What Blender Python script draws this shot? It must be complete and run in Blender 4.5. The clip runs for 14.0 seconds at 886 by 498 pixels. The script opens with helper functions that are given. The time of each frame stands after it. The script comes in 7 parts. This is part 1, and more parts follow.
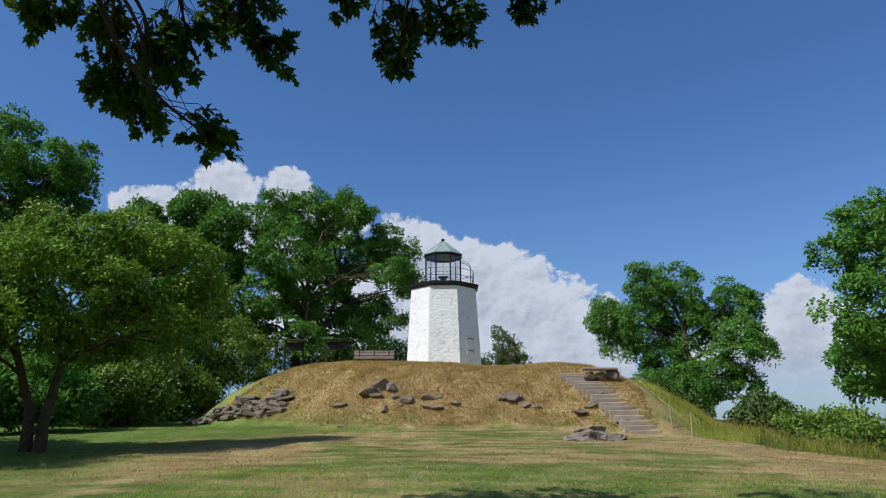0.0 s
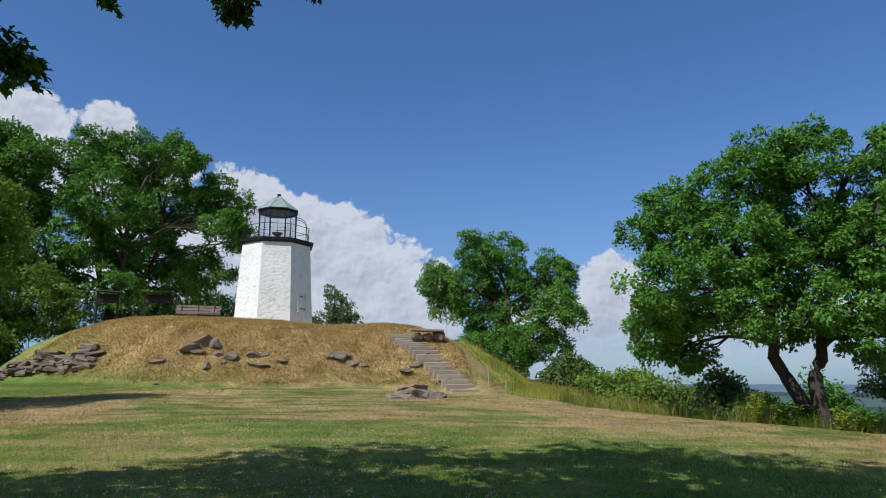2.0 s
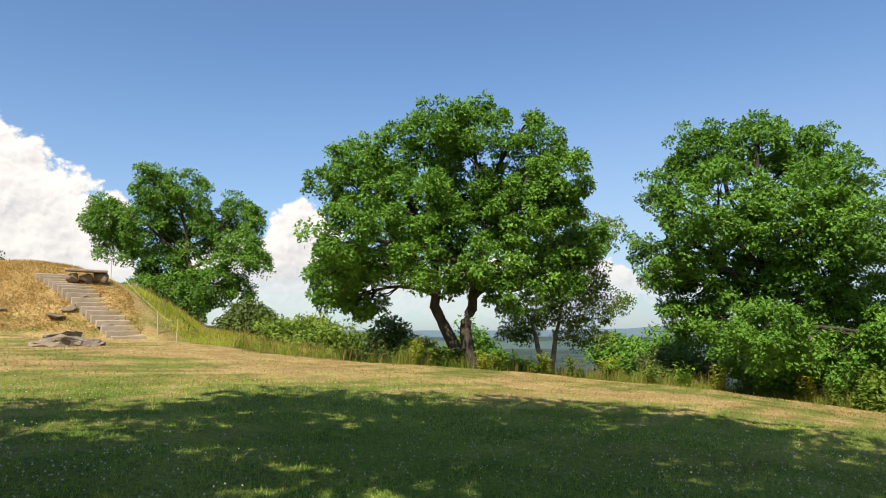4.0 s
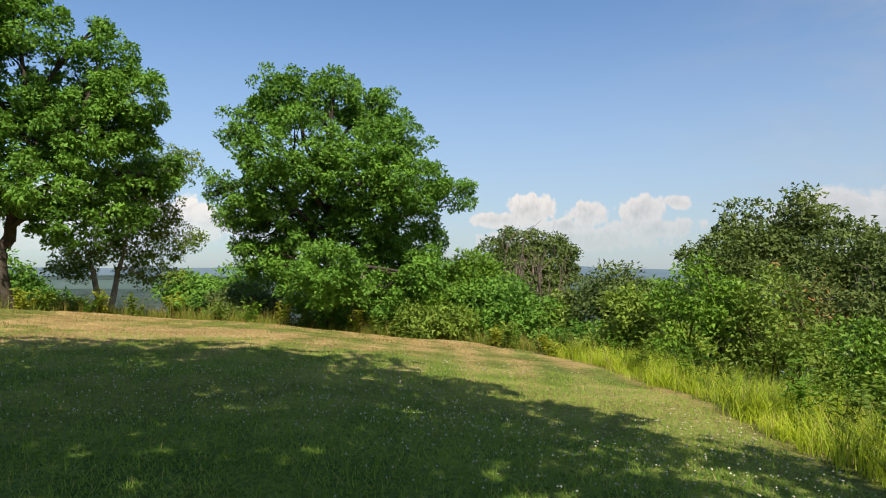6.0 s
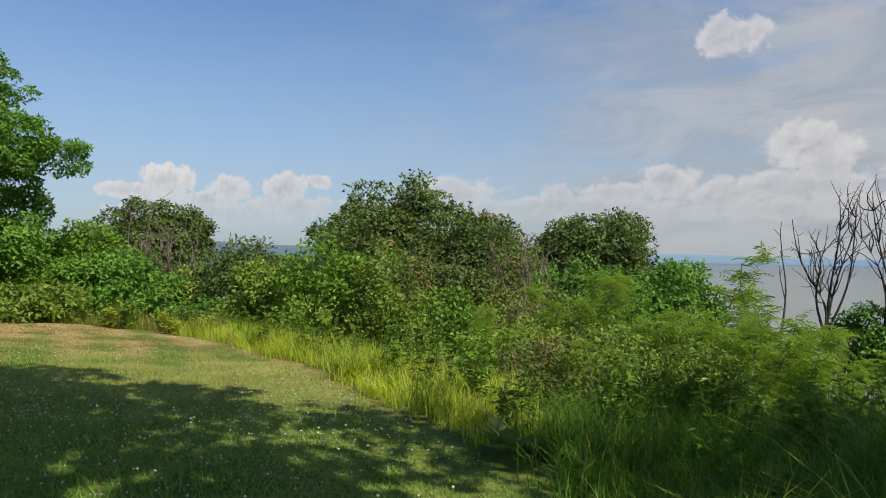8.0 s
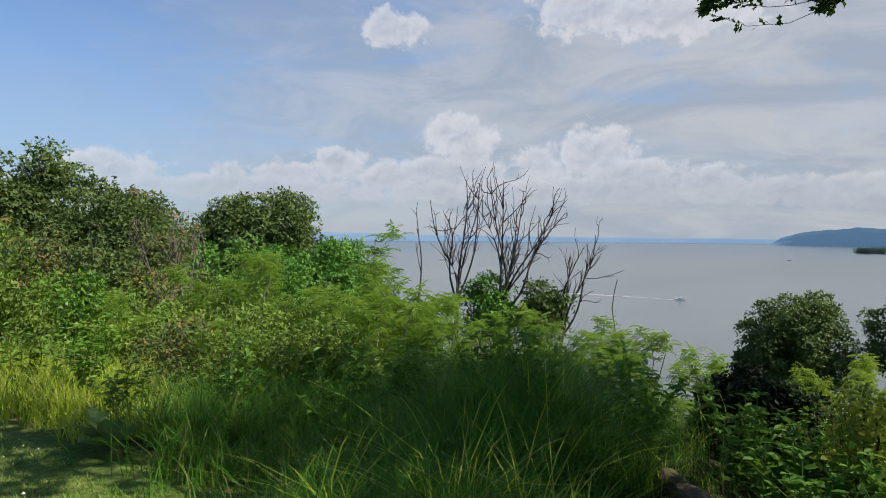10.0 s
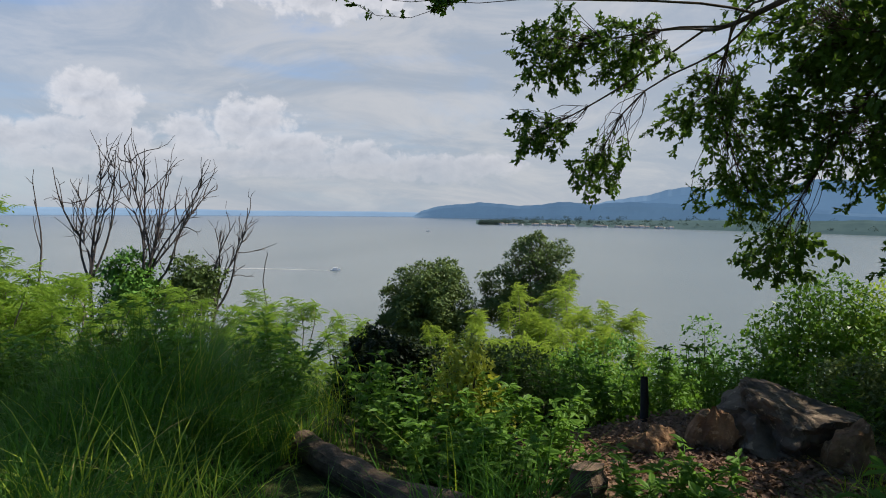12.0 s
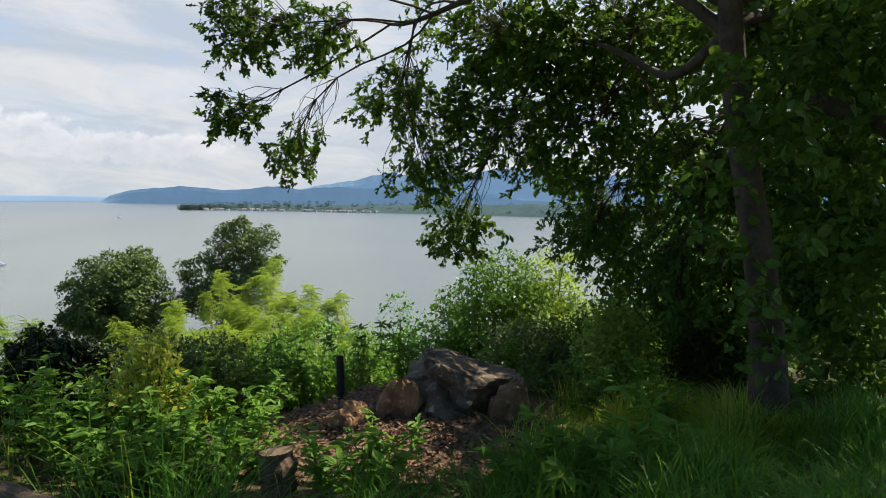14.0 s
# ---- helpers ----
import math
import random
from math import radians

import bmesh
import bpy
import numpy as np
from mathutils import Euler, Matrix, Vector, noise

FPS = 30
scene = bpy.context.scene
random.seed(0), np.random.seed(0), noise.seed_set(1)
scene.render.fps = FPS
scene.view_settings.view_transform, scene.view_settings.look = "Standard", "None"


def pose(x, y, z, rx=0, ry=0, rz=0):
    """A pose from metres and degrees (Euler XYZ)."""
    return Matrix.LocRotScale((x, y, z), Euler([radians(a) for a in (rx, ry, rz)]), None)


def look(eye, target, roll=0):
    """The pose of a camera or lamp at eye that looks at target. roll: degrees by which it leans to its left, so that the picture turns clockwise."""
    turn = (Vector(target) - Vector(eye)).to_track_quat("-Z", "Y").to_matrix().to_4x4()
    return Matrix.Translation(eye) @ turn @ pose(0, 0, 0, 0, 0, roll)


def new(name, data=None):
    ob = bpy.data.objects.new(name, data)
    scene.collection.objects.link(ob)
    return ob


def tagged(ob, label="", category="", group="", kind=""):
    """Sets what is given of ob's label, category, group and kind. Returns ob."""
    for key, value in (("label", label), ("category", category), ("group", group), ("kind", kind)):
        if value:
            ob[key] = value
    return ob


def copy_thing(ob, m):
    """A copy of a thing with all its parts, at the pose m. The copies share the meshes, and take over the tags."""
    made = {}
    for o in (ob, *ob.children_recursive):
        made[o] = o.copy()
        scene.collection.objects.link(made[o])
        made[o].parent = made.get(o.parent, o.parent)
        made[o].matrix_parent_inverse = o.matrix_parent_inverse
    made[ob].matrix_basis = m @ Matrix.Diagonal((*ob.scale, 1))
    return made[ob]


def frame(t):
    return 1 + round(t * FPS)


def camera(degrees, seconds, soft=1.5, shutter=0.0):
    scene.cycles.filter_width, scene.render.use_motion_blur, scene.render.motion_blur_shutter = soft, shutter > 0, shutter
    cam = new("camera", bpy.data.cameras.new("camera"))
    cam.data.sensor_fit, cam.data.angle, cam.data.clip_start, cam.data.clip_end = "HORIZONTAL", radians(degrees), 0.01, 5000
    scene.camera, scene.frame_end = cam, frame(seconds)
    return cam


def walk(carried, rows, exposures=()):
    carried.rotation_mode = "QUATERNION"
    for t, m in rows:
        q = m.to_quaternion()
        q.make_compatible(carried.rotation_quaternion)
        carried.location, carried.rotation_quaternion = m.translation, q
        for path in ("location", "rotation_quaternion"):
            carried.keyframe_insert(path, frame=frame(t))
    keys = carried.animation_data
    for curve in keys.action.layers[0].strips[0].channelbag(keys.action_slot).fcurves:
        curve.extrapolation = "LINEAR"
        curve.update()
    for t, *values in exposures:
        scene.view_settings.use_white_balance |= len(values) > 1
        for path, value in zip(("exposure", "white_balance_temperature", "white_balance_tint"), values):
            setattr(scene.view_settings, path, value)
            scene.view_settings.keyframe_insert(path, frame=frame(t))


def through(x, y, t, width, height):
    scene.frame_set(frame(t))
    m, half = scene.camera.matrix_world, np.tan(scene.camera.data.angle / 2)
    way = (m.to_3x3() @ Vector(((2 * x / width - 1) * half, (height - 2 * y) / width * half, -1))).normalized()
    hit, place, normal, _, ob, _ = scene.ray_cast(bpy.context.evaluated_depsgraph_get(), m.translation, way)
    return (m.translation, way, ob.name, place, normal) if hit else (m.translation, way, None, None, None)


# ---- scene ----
cam = camera(66.90, 14.0, soft=1.0)
PATH = [
    (0, (0.002, -0.002, 1.610), (0.0015, 9.6533, 4.2131), -0.54),
    (0.5, (0.002, -0.096, 1.608), (0.1478, 9.5662, 4.1800), -0.54),
    (1, (0.013, -0.159, 1.597), (0.5472, 9.5361, 3.9897), -0.40),
    (1.5, (0.035, -0.156, 1.590), (1.4362, 9.5045, 3.7587), -0.47),
    (2, (0.071, -0.145, 1.602), (2.4605, 9.3546, 3.6159), -0.28),
    (4.5, (0.390, -0.107, 1.587), (7.8405, 6.4966, 2.5298), -0.22),
    (5, (0.456, -0.213, 1.549), (8.8666, 5.1447, 2.2974), -0.03),
    (5.5, (0.481, -0.324, 1.529), (9.6396, 3.6536, 2.0644), 0.16),
    (6, (0.529, -0.433, 1.516), (10.1754, 2.1839, 1.8428), 0.41),
    (6.5, (0.560, -0.542, 1.520), (10.4820, 0.6951, 1.6950), 0.60),
    (7, (0.576, -0.643, 1.511), (10.5747, -0.6598, 1.6380), 0.74),
    (7.5, (0.570, -0.735, 1.497), (10.4829, -2.0474, 1.6021), 0.87),
    (8, (0.494, -0.812, 1.493), (10.1671, -3.3489, 1.5269), 0.93),
    (10.5, (0.112, -1.309, 1.480), (6.6470, -8.8715, 1.1640), 0.29),
    (11, (0.071, -1.286, 1.490), (5.5768, -9.6233, 1.0708), 0.41),
    (11.5, (0.037, -1.289, 1.475), (4.4379, -10.2554, 0.9800), 0.51),
    (12, (-0.031, -1.323, 1.485), (3.2706, -10.7442, 0.8997), 0.49),
    (12.5, (-0.090, -1.354, 1.491), (2.0860, -11.0931, 0.8443), 0.49),
    (13, (-0.128, -1.390, 1.482), (0.9932, -11.3021, 0.7807), 0.54),
    (13.5, (-0.167, -1.372, 1.484), (-0.0846, -11.3446, 0.7473), 0.62),
    (14, (-0.207, -1.354, 1.481), (-1.0996, -11.2838, 0.7114), 0.64),
]
EXPOSURES = [(0.0, 0.06, 6000, 10), (0.5, -0.08, 5850, 10), (1.0, -0.06, 5900, 10), (2.0, 0.08, 6050, 10), (4.5, 0.84, 7800, 10), (8.0, 0.44, 7250, 10), (10.5, 0.55, 6650, 10), (12.0, 0.58, 6750, 10), (13.4, 0.80, 6950, 10), (14.0, 1.05, 7100, 10)]
walk(cam, [(t, look(eye, target, roll)) for t, eye, target, roll in PATH], EXPOSURES)

# ---- daylight: sky, clouds, sun ----
SUN_WAY = Vector((-0.85, -0.53, 0.0)).normalized()
SUN_HEIGHT = 50.0
sun_from = (SUN_WAY * math.cos(radians(SUN_HEIGHT)) + Vector((0, 0, math.sin(radians(SUN_HEIGHT))))).normalized()
sun = new("sun", bpy.data.lights.new("sun", "SUN"))
sun.data.energy, sun.data.angle, sun.data.color = 4.2, radians(0.53), (1.0, 0.95, 0.86)
sun.matrix_world = look(sun_from * 50, (0, 0, 0))

# turning angle, rise, half width and half height of each puff, in degrees
CLOUDS_NORTH = [(24.6, 17.2, 3.2, 1.5), (18.9, 18.4, 3.0, 2.6), (13.5, 18.8, 2.3, 2.5), (10.6, 16.8, 3.6, 2.0), (16.5, 16.2, 7.0, 2.2),
        (2.2, 13.2, 4.6, 4.1), (-2.2, 11.0, 5.1, 4.6), (-6.5, 9.0, 5.3, 4.8), (-10.2, 7.2, 3.9, 4.6),
        (7.0, 9.4, 9.7, 3.9), (-14.0, 8.5, 1.4, 2.4), (-5.4, 4.6, 9.7, 3.4), (-28.2, 7.2, 3.4, 2.9),
        (-27.1, 4.3, 7.7, 3.9), (-27.7, 8.1, 1.9, 1.9), (-27.4, 5.2, 5.3, 2.9)]
CLOUDS_EAST = [(-44.4, 3.5, 14.5, 2.4), (-82.3, 5.2, 1.9, 1.3), (-79.9, 4.3, 2.9, 0.7), (-87.0, 4.8, 1.4, 1.0),
        (-85.1, 3.8, 2.4, 0.6), (-91.5, 5.0, 1.8, 1.2), (-92.4, 3.6, 3.4, 0.9), (-85.1, 2.7, 7.2, 1.0),
        (-105.9, 5.1, 3.4, 1.2), (-94.1, 5.7, 1.0, 0.6), (-91.0, 5.3, 1.2, 0.7)]
CLOUDS_SOUTH = [(-127.4, 16.9, 2.4, 1.4), (-132.0, 8.7, 1.9, 1.4), (-134.4, 6.9, 1.9, 1.7), (-123.2, 5.9, 2.2, 1.4),
        (-118.6, 5.0, 2.9, 1.0), (-114.4, 5.0, 1.4, 0.7), (-128.0, 4.9, 3.9, 1.1), (-133.3, 8.2, 3.1, 1.7),
        (-140.0, 5.8, 2.5, 1.4), (-144.8, 6.8, 3.8, 2.0), (-147.6, 4.9, 3.8, 1.6), (-153.5, 4.1, 3.8, 1.3),
        (-132.3, 5.3, 6.3, 1.4), (-159.8, 3.5, 5.6, 1.2), (-143.7, 18.2, 4.4, 2.0), (-150.2, 17.1, 7.5, 1.7),
        (-128.0, 16.8, 2.8, 1.4), (-105.8, 4.9, 4.4, 1.2), (-141.9, 3.7, 20.3, 1.1), (-114.2, 3.7, 14.5, 1.0),
        (-153.9, 3.7, 2.9, 1.1), (-163.0, 3.7, 3.9, 0.9)]


def link_chain(tree):
    """Short helpers that add nodes to a tree."""
    nodes, links = tree.nodes, tree.links

    def put(socket, value):
        if isinstance(value, bpy.types.NodeSocket):
            links.new(value, socket)
        else:
            socket.default_value = value

    def math_node(op, a, b=0.0, c=0.0, clamp=False):
        n = nodes.new("ShaderNodeMath")
        n.operation, n.use_clamp = op, clamp
        put(n.inputs[0], a), put(n.inputs[1], b), put(n.inputs[2], c)
        return n.outputs[0]

    def vec(op, a, b=(0, 0, 0), scale=None):
        n = nodes.new("ShaderNodeVectorMath")
        n.operation = op
        put(n.inputs[0], a), put(n.inputs[1], b)
        if scale is not None:
            put(n.inputs["Scale"], scale)
        return n.outputs["Value"] if op in ("LENGTH", "DOT_PRODUCT") else n.outputs["Vector"]

    def noise_node(vector, scale, detail=4.0, rough=0.5, distortion=0.0):
        n = nodes.new("ShaderNodeTexNoise")
        put(n.inputs["Vector"], vector), put(n.inputs["Scale"], scale)
        put(n.inputs["Detail"], detail), put(n.inputs["Roughness"], rough), put(n.inputs["Distortion"], distortion)
        return n.outputs["Fac"]

    def ramp(value, low, high, to_low=0.0, to_high=1.0, smooth=True):
        n = nodes.new("ShaderNodeMapRange")
        n.interpolation_type, n.clamp = ("SMOOTHSTEP" if smooth else "LINEAR"), True
        for k, v in enumerate((value, low, high, to_low, to_high)):
            put(n.inputs[k], v)
        return n.outputs[0]

    def mix(fac, a, b, blend="MIX"):
        n = nodes.new("ShaderNodeMix")
        n.data_type, n.blend_type = "RGBA", blend
        put(n.inputs[0], fac), put(n.inputs[6], a), put(n.inputs[7], b)
        return n.outputs[2]

    return nodes, links, put, math_node, vec, noise_node, ramp, mix


def build_sky():
    world = bpy.data.worlds.new("sky")
    scene.world = world
    world.use_nodes = True
    world.node_tree.nodes.clear()
    nodes, links, put, m, vec, noise_node, ramp, mix = link_chain(world.node_tree)
    sky = nodes.new("ShaderNodeTexSky")
    sky.sky_type, sky.sun_disc = "NISHITA", False
    sky.sun_elevation, sky.sun_rotation = radians(SUN_HEIGHT), math.atan2(SUN_WAY.x, SUN_WAY.y)
    sky.air_density, sky.dust_density, sky.ozone_density = 1.0, 0.6, 2.0
    way = nodes.new("ShaderNodeTexCoord").outputs["Generated"]
    split = nodes.new("ShaderNodeSeparateXYZ")
    links.new(way, split.inputs[0])
    x, y, z = split.outputs
    turn = m("MULTIPLY", m("ARCTAN2", m("MULTIPLY", x, -1.0), y), 57.29578)
    # turning angles run from -270 to 90, so that no cloud is cut
    turn = m("ADD", turn, m("MULTIPLY", m("GREATER_THAN", turn, 90.0), -360.0))
    rise = m("MULTIPLY", m("ARCSINE", z), 57.29578)
    place = nodes.new("ShaderNodeCombineXYZ")
    put(place.inputs[0], turn), put(place.inputs[1], rise)
    spot = place.outputs[0]

    def bank(rows):
        """Nearness to the nearest puff (0 at its middle, 1 at its rim)."""
        near = None
        for a, e, w, h in rows:
            d = vec("LENGTH", vec("MULTIPLY", vec("SUBTRACT", spot, (a, e, 0)), (1 / w, 1 / h, 0)))
            near = d if near is None else m("MINIMUM", near, d)
        return near

    def heads(vector, scale):
        """Rounded cloud heads: distance to the nearest head, at three sizes."""
        n = nodes.new("ShaderNodeTexVoronoi")
        n.feature, n.normalize = "SMOOTH_F1", True
        put(n.inputs["Vector"], vector), put(n.inputs["Scale"], scale)
        n.inputs["Detail"].default_value, n.inputs["Roughness"].default_value = 3.0, 0.52
        n.inputs["Lacunarity"].default_value, n.inputs["Smoothness"].default_value = 2.3, 0.35
        return n.outputs["Distance"]

    warp = nodes.new("ShaderNodeTexNoise")
    put(warp.inputs["Vector"], spot)
    warp.inputs["Scale"].default_value, warp.inputs["Detail"].default_value = 0.55, 3.0
    bent = vec("ADD", vec("MULTIPLY", spot, (0.85, 1.0, 0)), vec("MULTIPLY", warp.outputs["Color"], (1.5, 1.1, 0)))
    size = ramp(y, -0.2, 0.3, 0.62, 0.34)
    billow = heads(vec("ADD", bent, (31.0, 7.0, 0)), size)
    lit = heads(vec("ADD", bent, (31.0 + 0.22, 7.0 + 0.34, 0)), size)
    fine = noise_node(vec("ADD", spot, (3.0, 57.0, 2.0)), 1.6, 5.0, 0.6)
    near = m("MINIMUM", bank(CLOUDS_NORTH), m("MINIMUM", bank(CLOUDS_EAST), bank(CLOUDS_SOUTH)))
    edge = m("ADD", near, m("MULTIPLY", m("SUBTRACT", billow, 0.36), ramp(y, -0.3, 0.3, 2.6, 1.8)))
    edge = m("ADD", edge, m("MULTIPLY_ADD", fine, -0.36, 0.18))
    cumulus = m("MULTIPLY", ramp(edge, 1.06, ramp(y, -0.3, 0.3, 0.55, 0.90)), ramp(y, -0.35, 0.25, 0.72, 1.0))
    # brighter where the billows turn to the light, greyer low down
    relief = m("MULTIPLY", m("SUBTRACT", lit, billow), ramp(y, -0.2, 0.4, 2.6, 4.5))
    shade = m("ADD", m("ADD", 0.78, relief), ramp(edge, -0.1, 0.9, -0.30, 0.22), 0.0)
    shade = m("MAXIMUM", m("MINIMUM", shade, 1.0), 0.0)
    shade = m("MULTIPLY", shade, ramp(rise, 0.0, 9.0, 0.45, 1.0))
    white = mix(1.0, mix(shade, CLOUD_DARK, CLOUD_WHITE), mix(ramp(y, -0.2, 0.6), (0.84, 0.84, 0.86, 1), (1, 1, 1, 1)), "MULTIPLY")

    # thin high cloud, thicker to the south
    south = ramp(y, 0.1, -0.9)
    long = noise_node(vec("MULTIPLY", way, (1.0, 1.4, 4.5)), 2.3, 6.0, 0.6, 0.6)
    veil = m("MULTIPLY", south, ramp(m("ADD", long, m("MULTIPLY", south, 0.20)), 0.36, 0.72))
    haze = m("MULTIPLY", ramp(rise, 24.0, -3.0, 0.0, HAZE), ramp(y, 0.95, 0.35, 0.5, 1.0))
    deep = mix(1.0, sky.outputs[0], SKY_TINT, "MULTIPLY")
    hazed = mix(haze, deep, HAZE_COLOUR)
    patchy = ramp(noise_node(vec("MULTIPLY", way, (1.0, 1.2, 3.2)), 4.5, 6.0, 0.62, 0.8), 0.36, 0.68)
    veiled = mix(m("MULTIPLY", veil, 0.9), hazed, mix(patchy, VEIL_DARK, VEIL))
    full = mix(m("MULTIPLY", cumulus, ramp(rise, 0.5, 6.0, 0.25, 0.96)), veiled, white)
    back = nodes.new("ShaderNodeBackground")
    put(back.inputs[0], full)
    back.inputs[1].default_value = SKY_STRENGTH
    links.new(back.outputs[0], nodes.new("ShaderNodeOutputWorld").inputs[0])


SKY_STRENGTH = 0.10
CLOUD_WHITE, CLOUD_DARK, SKY_TINT = (6.0, 6.15, 6.6, 1), (3.5, 3.8, 4.4, 1), (0.62, 0.855, 1.11, 1)
VEIL, VEIL_DARK, HAZE_COLOUR, HAZE = (3.7, 3.85, 4.15, 1), (2.55, 2.95, 3.55, 1), (2.7, 3.2, 4.15, 1), 0.74
build_sky()


# ---- materials ----
def surface(name, light, dark, scale=6.0, rough=0.85, bump=0.3, bump_scale=40.0, fleck=None, metallic=0.0, per_piece=0.0, spec=0.3):
    """Two colours mixed at two scales, with fine relief."""
    mat = bpy.data.materials.new(name)
    mat.use_nodes = True
    nodes, links, put, m, vec, noise_node, ramp, mix = link_chain(mat.node_tree)
    bsdf = nodes["Principled BSDF"]
    spot = nodes.new("ShaderNodeTexCoord").outputs["Object"]
    broad = noise_node(spot, scale, 5.0, 0.6)
    grain = noise_node(spot, scale * 7.3, 4.0, 0.6)
    mixed = m("ADD", ramp(broad, 0.32, 0.68, 0.0, 0.65), m("MULTIPLY", grain, 0.4), clamp=True)
    colour = mix(mixed, (*dark, 1), (*light, 1))
    if fleck:
        colour = mix(ramp(noise_node(spot, scale * 2.7, 3.0, 0.7), 0.56, 0.66), colour, (*fleck, 1))
    if per_piece:
        info = nodes.new("ShaderNodeObjectInfo").outputs["Random"]
        colour = mix(per_piece, colour, mix(info, (*dark, 1), (*light, 1)))
    put(bsdf.inputs["Base Color"], colour)
    put(bsdf.inputs["Roughness"], ramp(grain, 0.3, 0.7, min(rough + 0.08, 1), max(rough - 0.1, 0.05)))
    bsdf.inputs["Metallic"].default_value = metallic
    bsdf.inputs["Specular IOR Level"].default_value = spec
    b = nodes.new("ShaderNodeBump")
    b.inputs["Strength"].default_value, b.inputs["Distance"].default_value = bump, 0.02
    put(b.inputs["Height"], noise_node(spot, bump_scale, 5.0, 0.65))
    links.new(b.outputs[0], bsdf.inputs["Normal"])
    return mat


def leafage(name, light, dark, through=0.35, rough=0.5, odd=None, odd_share=0.06):
    """Leaves: a tone for each leaf, broad changes over the crown, light that comes through."""
    mat = bpy.data.materials.new(name)
    mat.use_nodes = True
    nodes, links, put, m, vec, noise_node, ramp, mix = link_chain(mat.node_tree)
    bsdf, out = nodes["Principled BSDF"], nodes["Material Output"]
    geo = nodes.new("ShaderNodeNewGeometry")
    each = geo.outputs["Random Per Island"]
    broad = noise_node(geo.outputs["Position"], 0.55, 3.0, 0.6)
    tone = m("ADD", m("MULTIPLY", each, 0.55), ramp(broad, 0.35, 0.65, 0.0, 0.45), clamp=True)
    colour = mix(tone, (*dark, 1), (*light, 1))
    if odd:
        colour = mix(m("GREATER_THAN", each, 1 - odd_share), colour, (*odd, 1))
    put(bsdf.inputs["Base Color"], colour)
    bsdf.inputs["Roughness"].default_value = rough
    bsdf.inputs["Specular IOR Level"].default_value = 0.12
    thin = nodes.new("ShaderNodeBsdfTranslucent")
    put(thin.inputs[0], mix(0.6, colour, (light[0] * 1.5, light[1] * 1.5, light[2] * 0.8, 1)))
    both = nodes.new("ShaderNodeMixShader")
    both.inputs[0].default_value = through
    links.new(bsdf.outputs[0], both.inputs[1]), links.new(thin.outputs[0], both.inputs[2])
    links.new(both.outputs[0], out.inputs[0])
    return mat


def hazy(name, light, dark, scale, haze_glow, bump_scale):
    """Far woods, with the bright air's haze painted in as blue colour and emission."""
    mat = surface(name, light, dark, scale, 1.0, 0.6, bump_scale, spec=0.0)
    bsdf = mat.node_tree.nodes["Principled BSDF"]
    bsdf.inputs["Emission Color"].default_value, bsdf.inputs["Emission Strength"].default_value = (*haze_glow, 1), 1.0
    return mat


def glassy(name):
    mat = bpy.data.materials.new(name)
    mat.use_nodes = True
    nodes, links = mat.node_tree.nodes, mat.node_tree.links
    clear, shine, both = nodes.new("ShaderNodeBsdfTransparent"), nodes.new("ShaderNodeBsdfGlossy"), nodes.new("ShaderNodeMixShader")
    clear.inputs[0].default_value = (0.97, 0.98, 0.98, 1)
    shine.inputs["Roughness"].default_value = 0.03
    both.inputs[0].default_value = 0.05
    links.new(clear.outputs[0], both.inputs[1]), links.new(shine.outputs[0], both.inputs[2])
    links.new(both.outputs[0], nodes["Material Output"].inputs[0])
    return mat


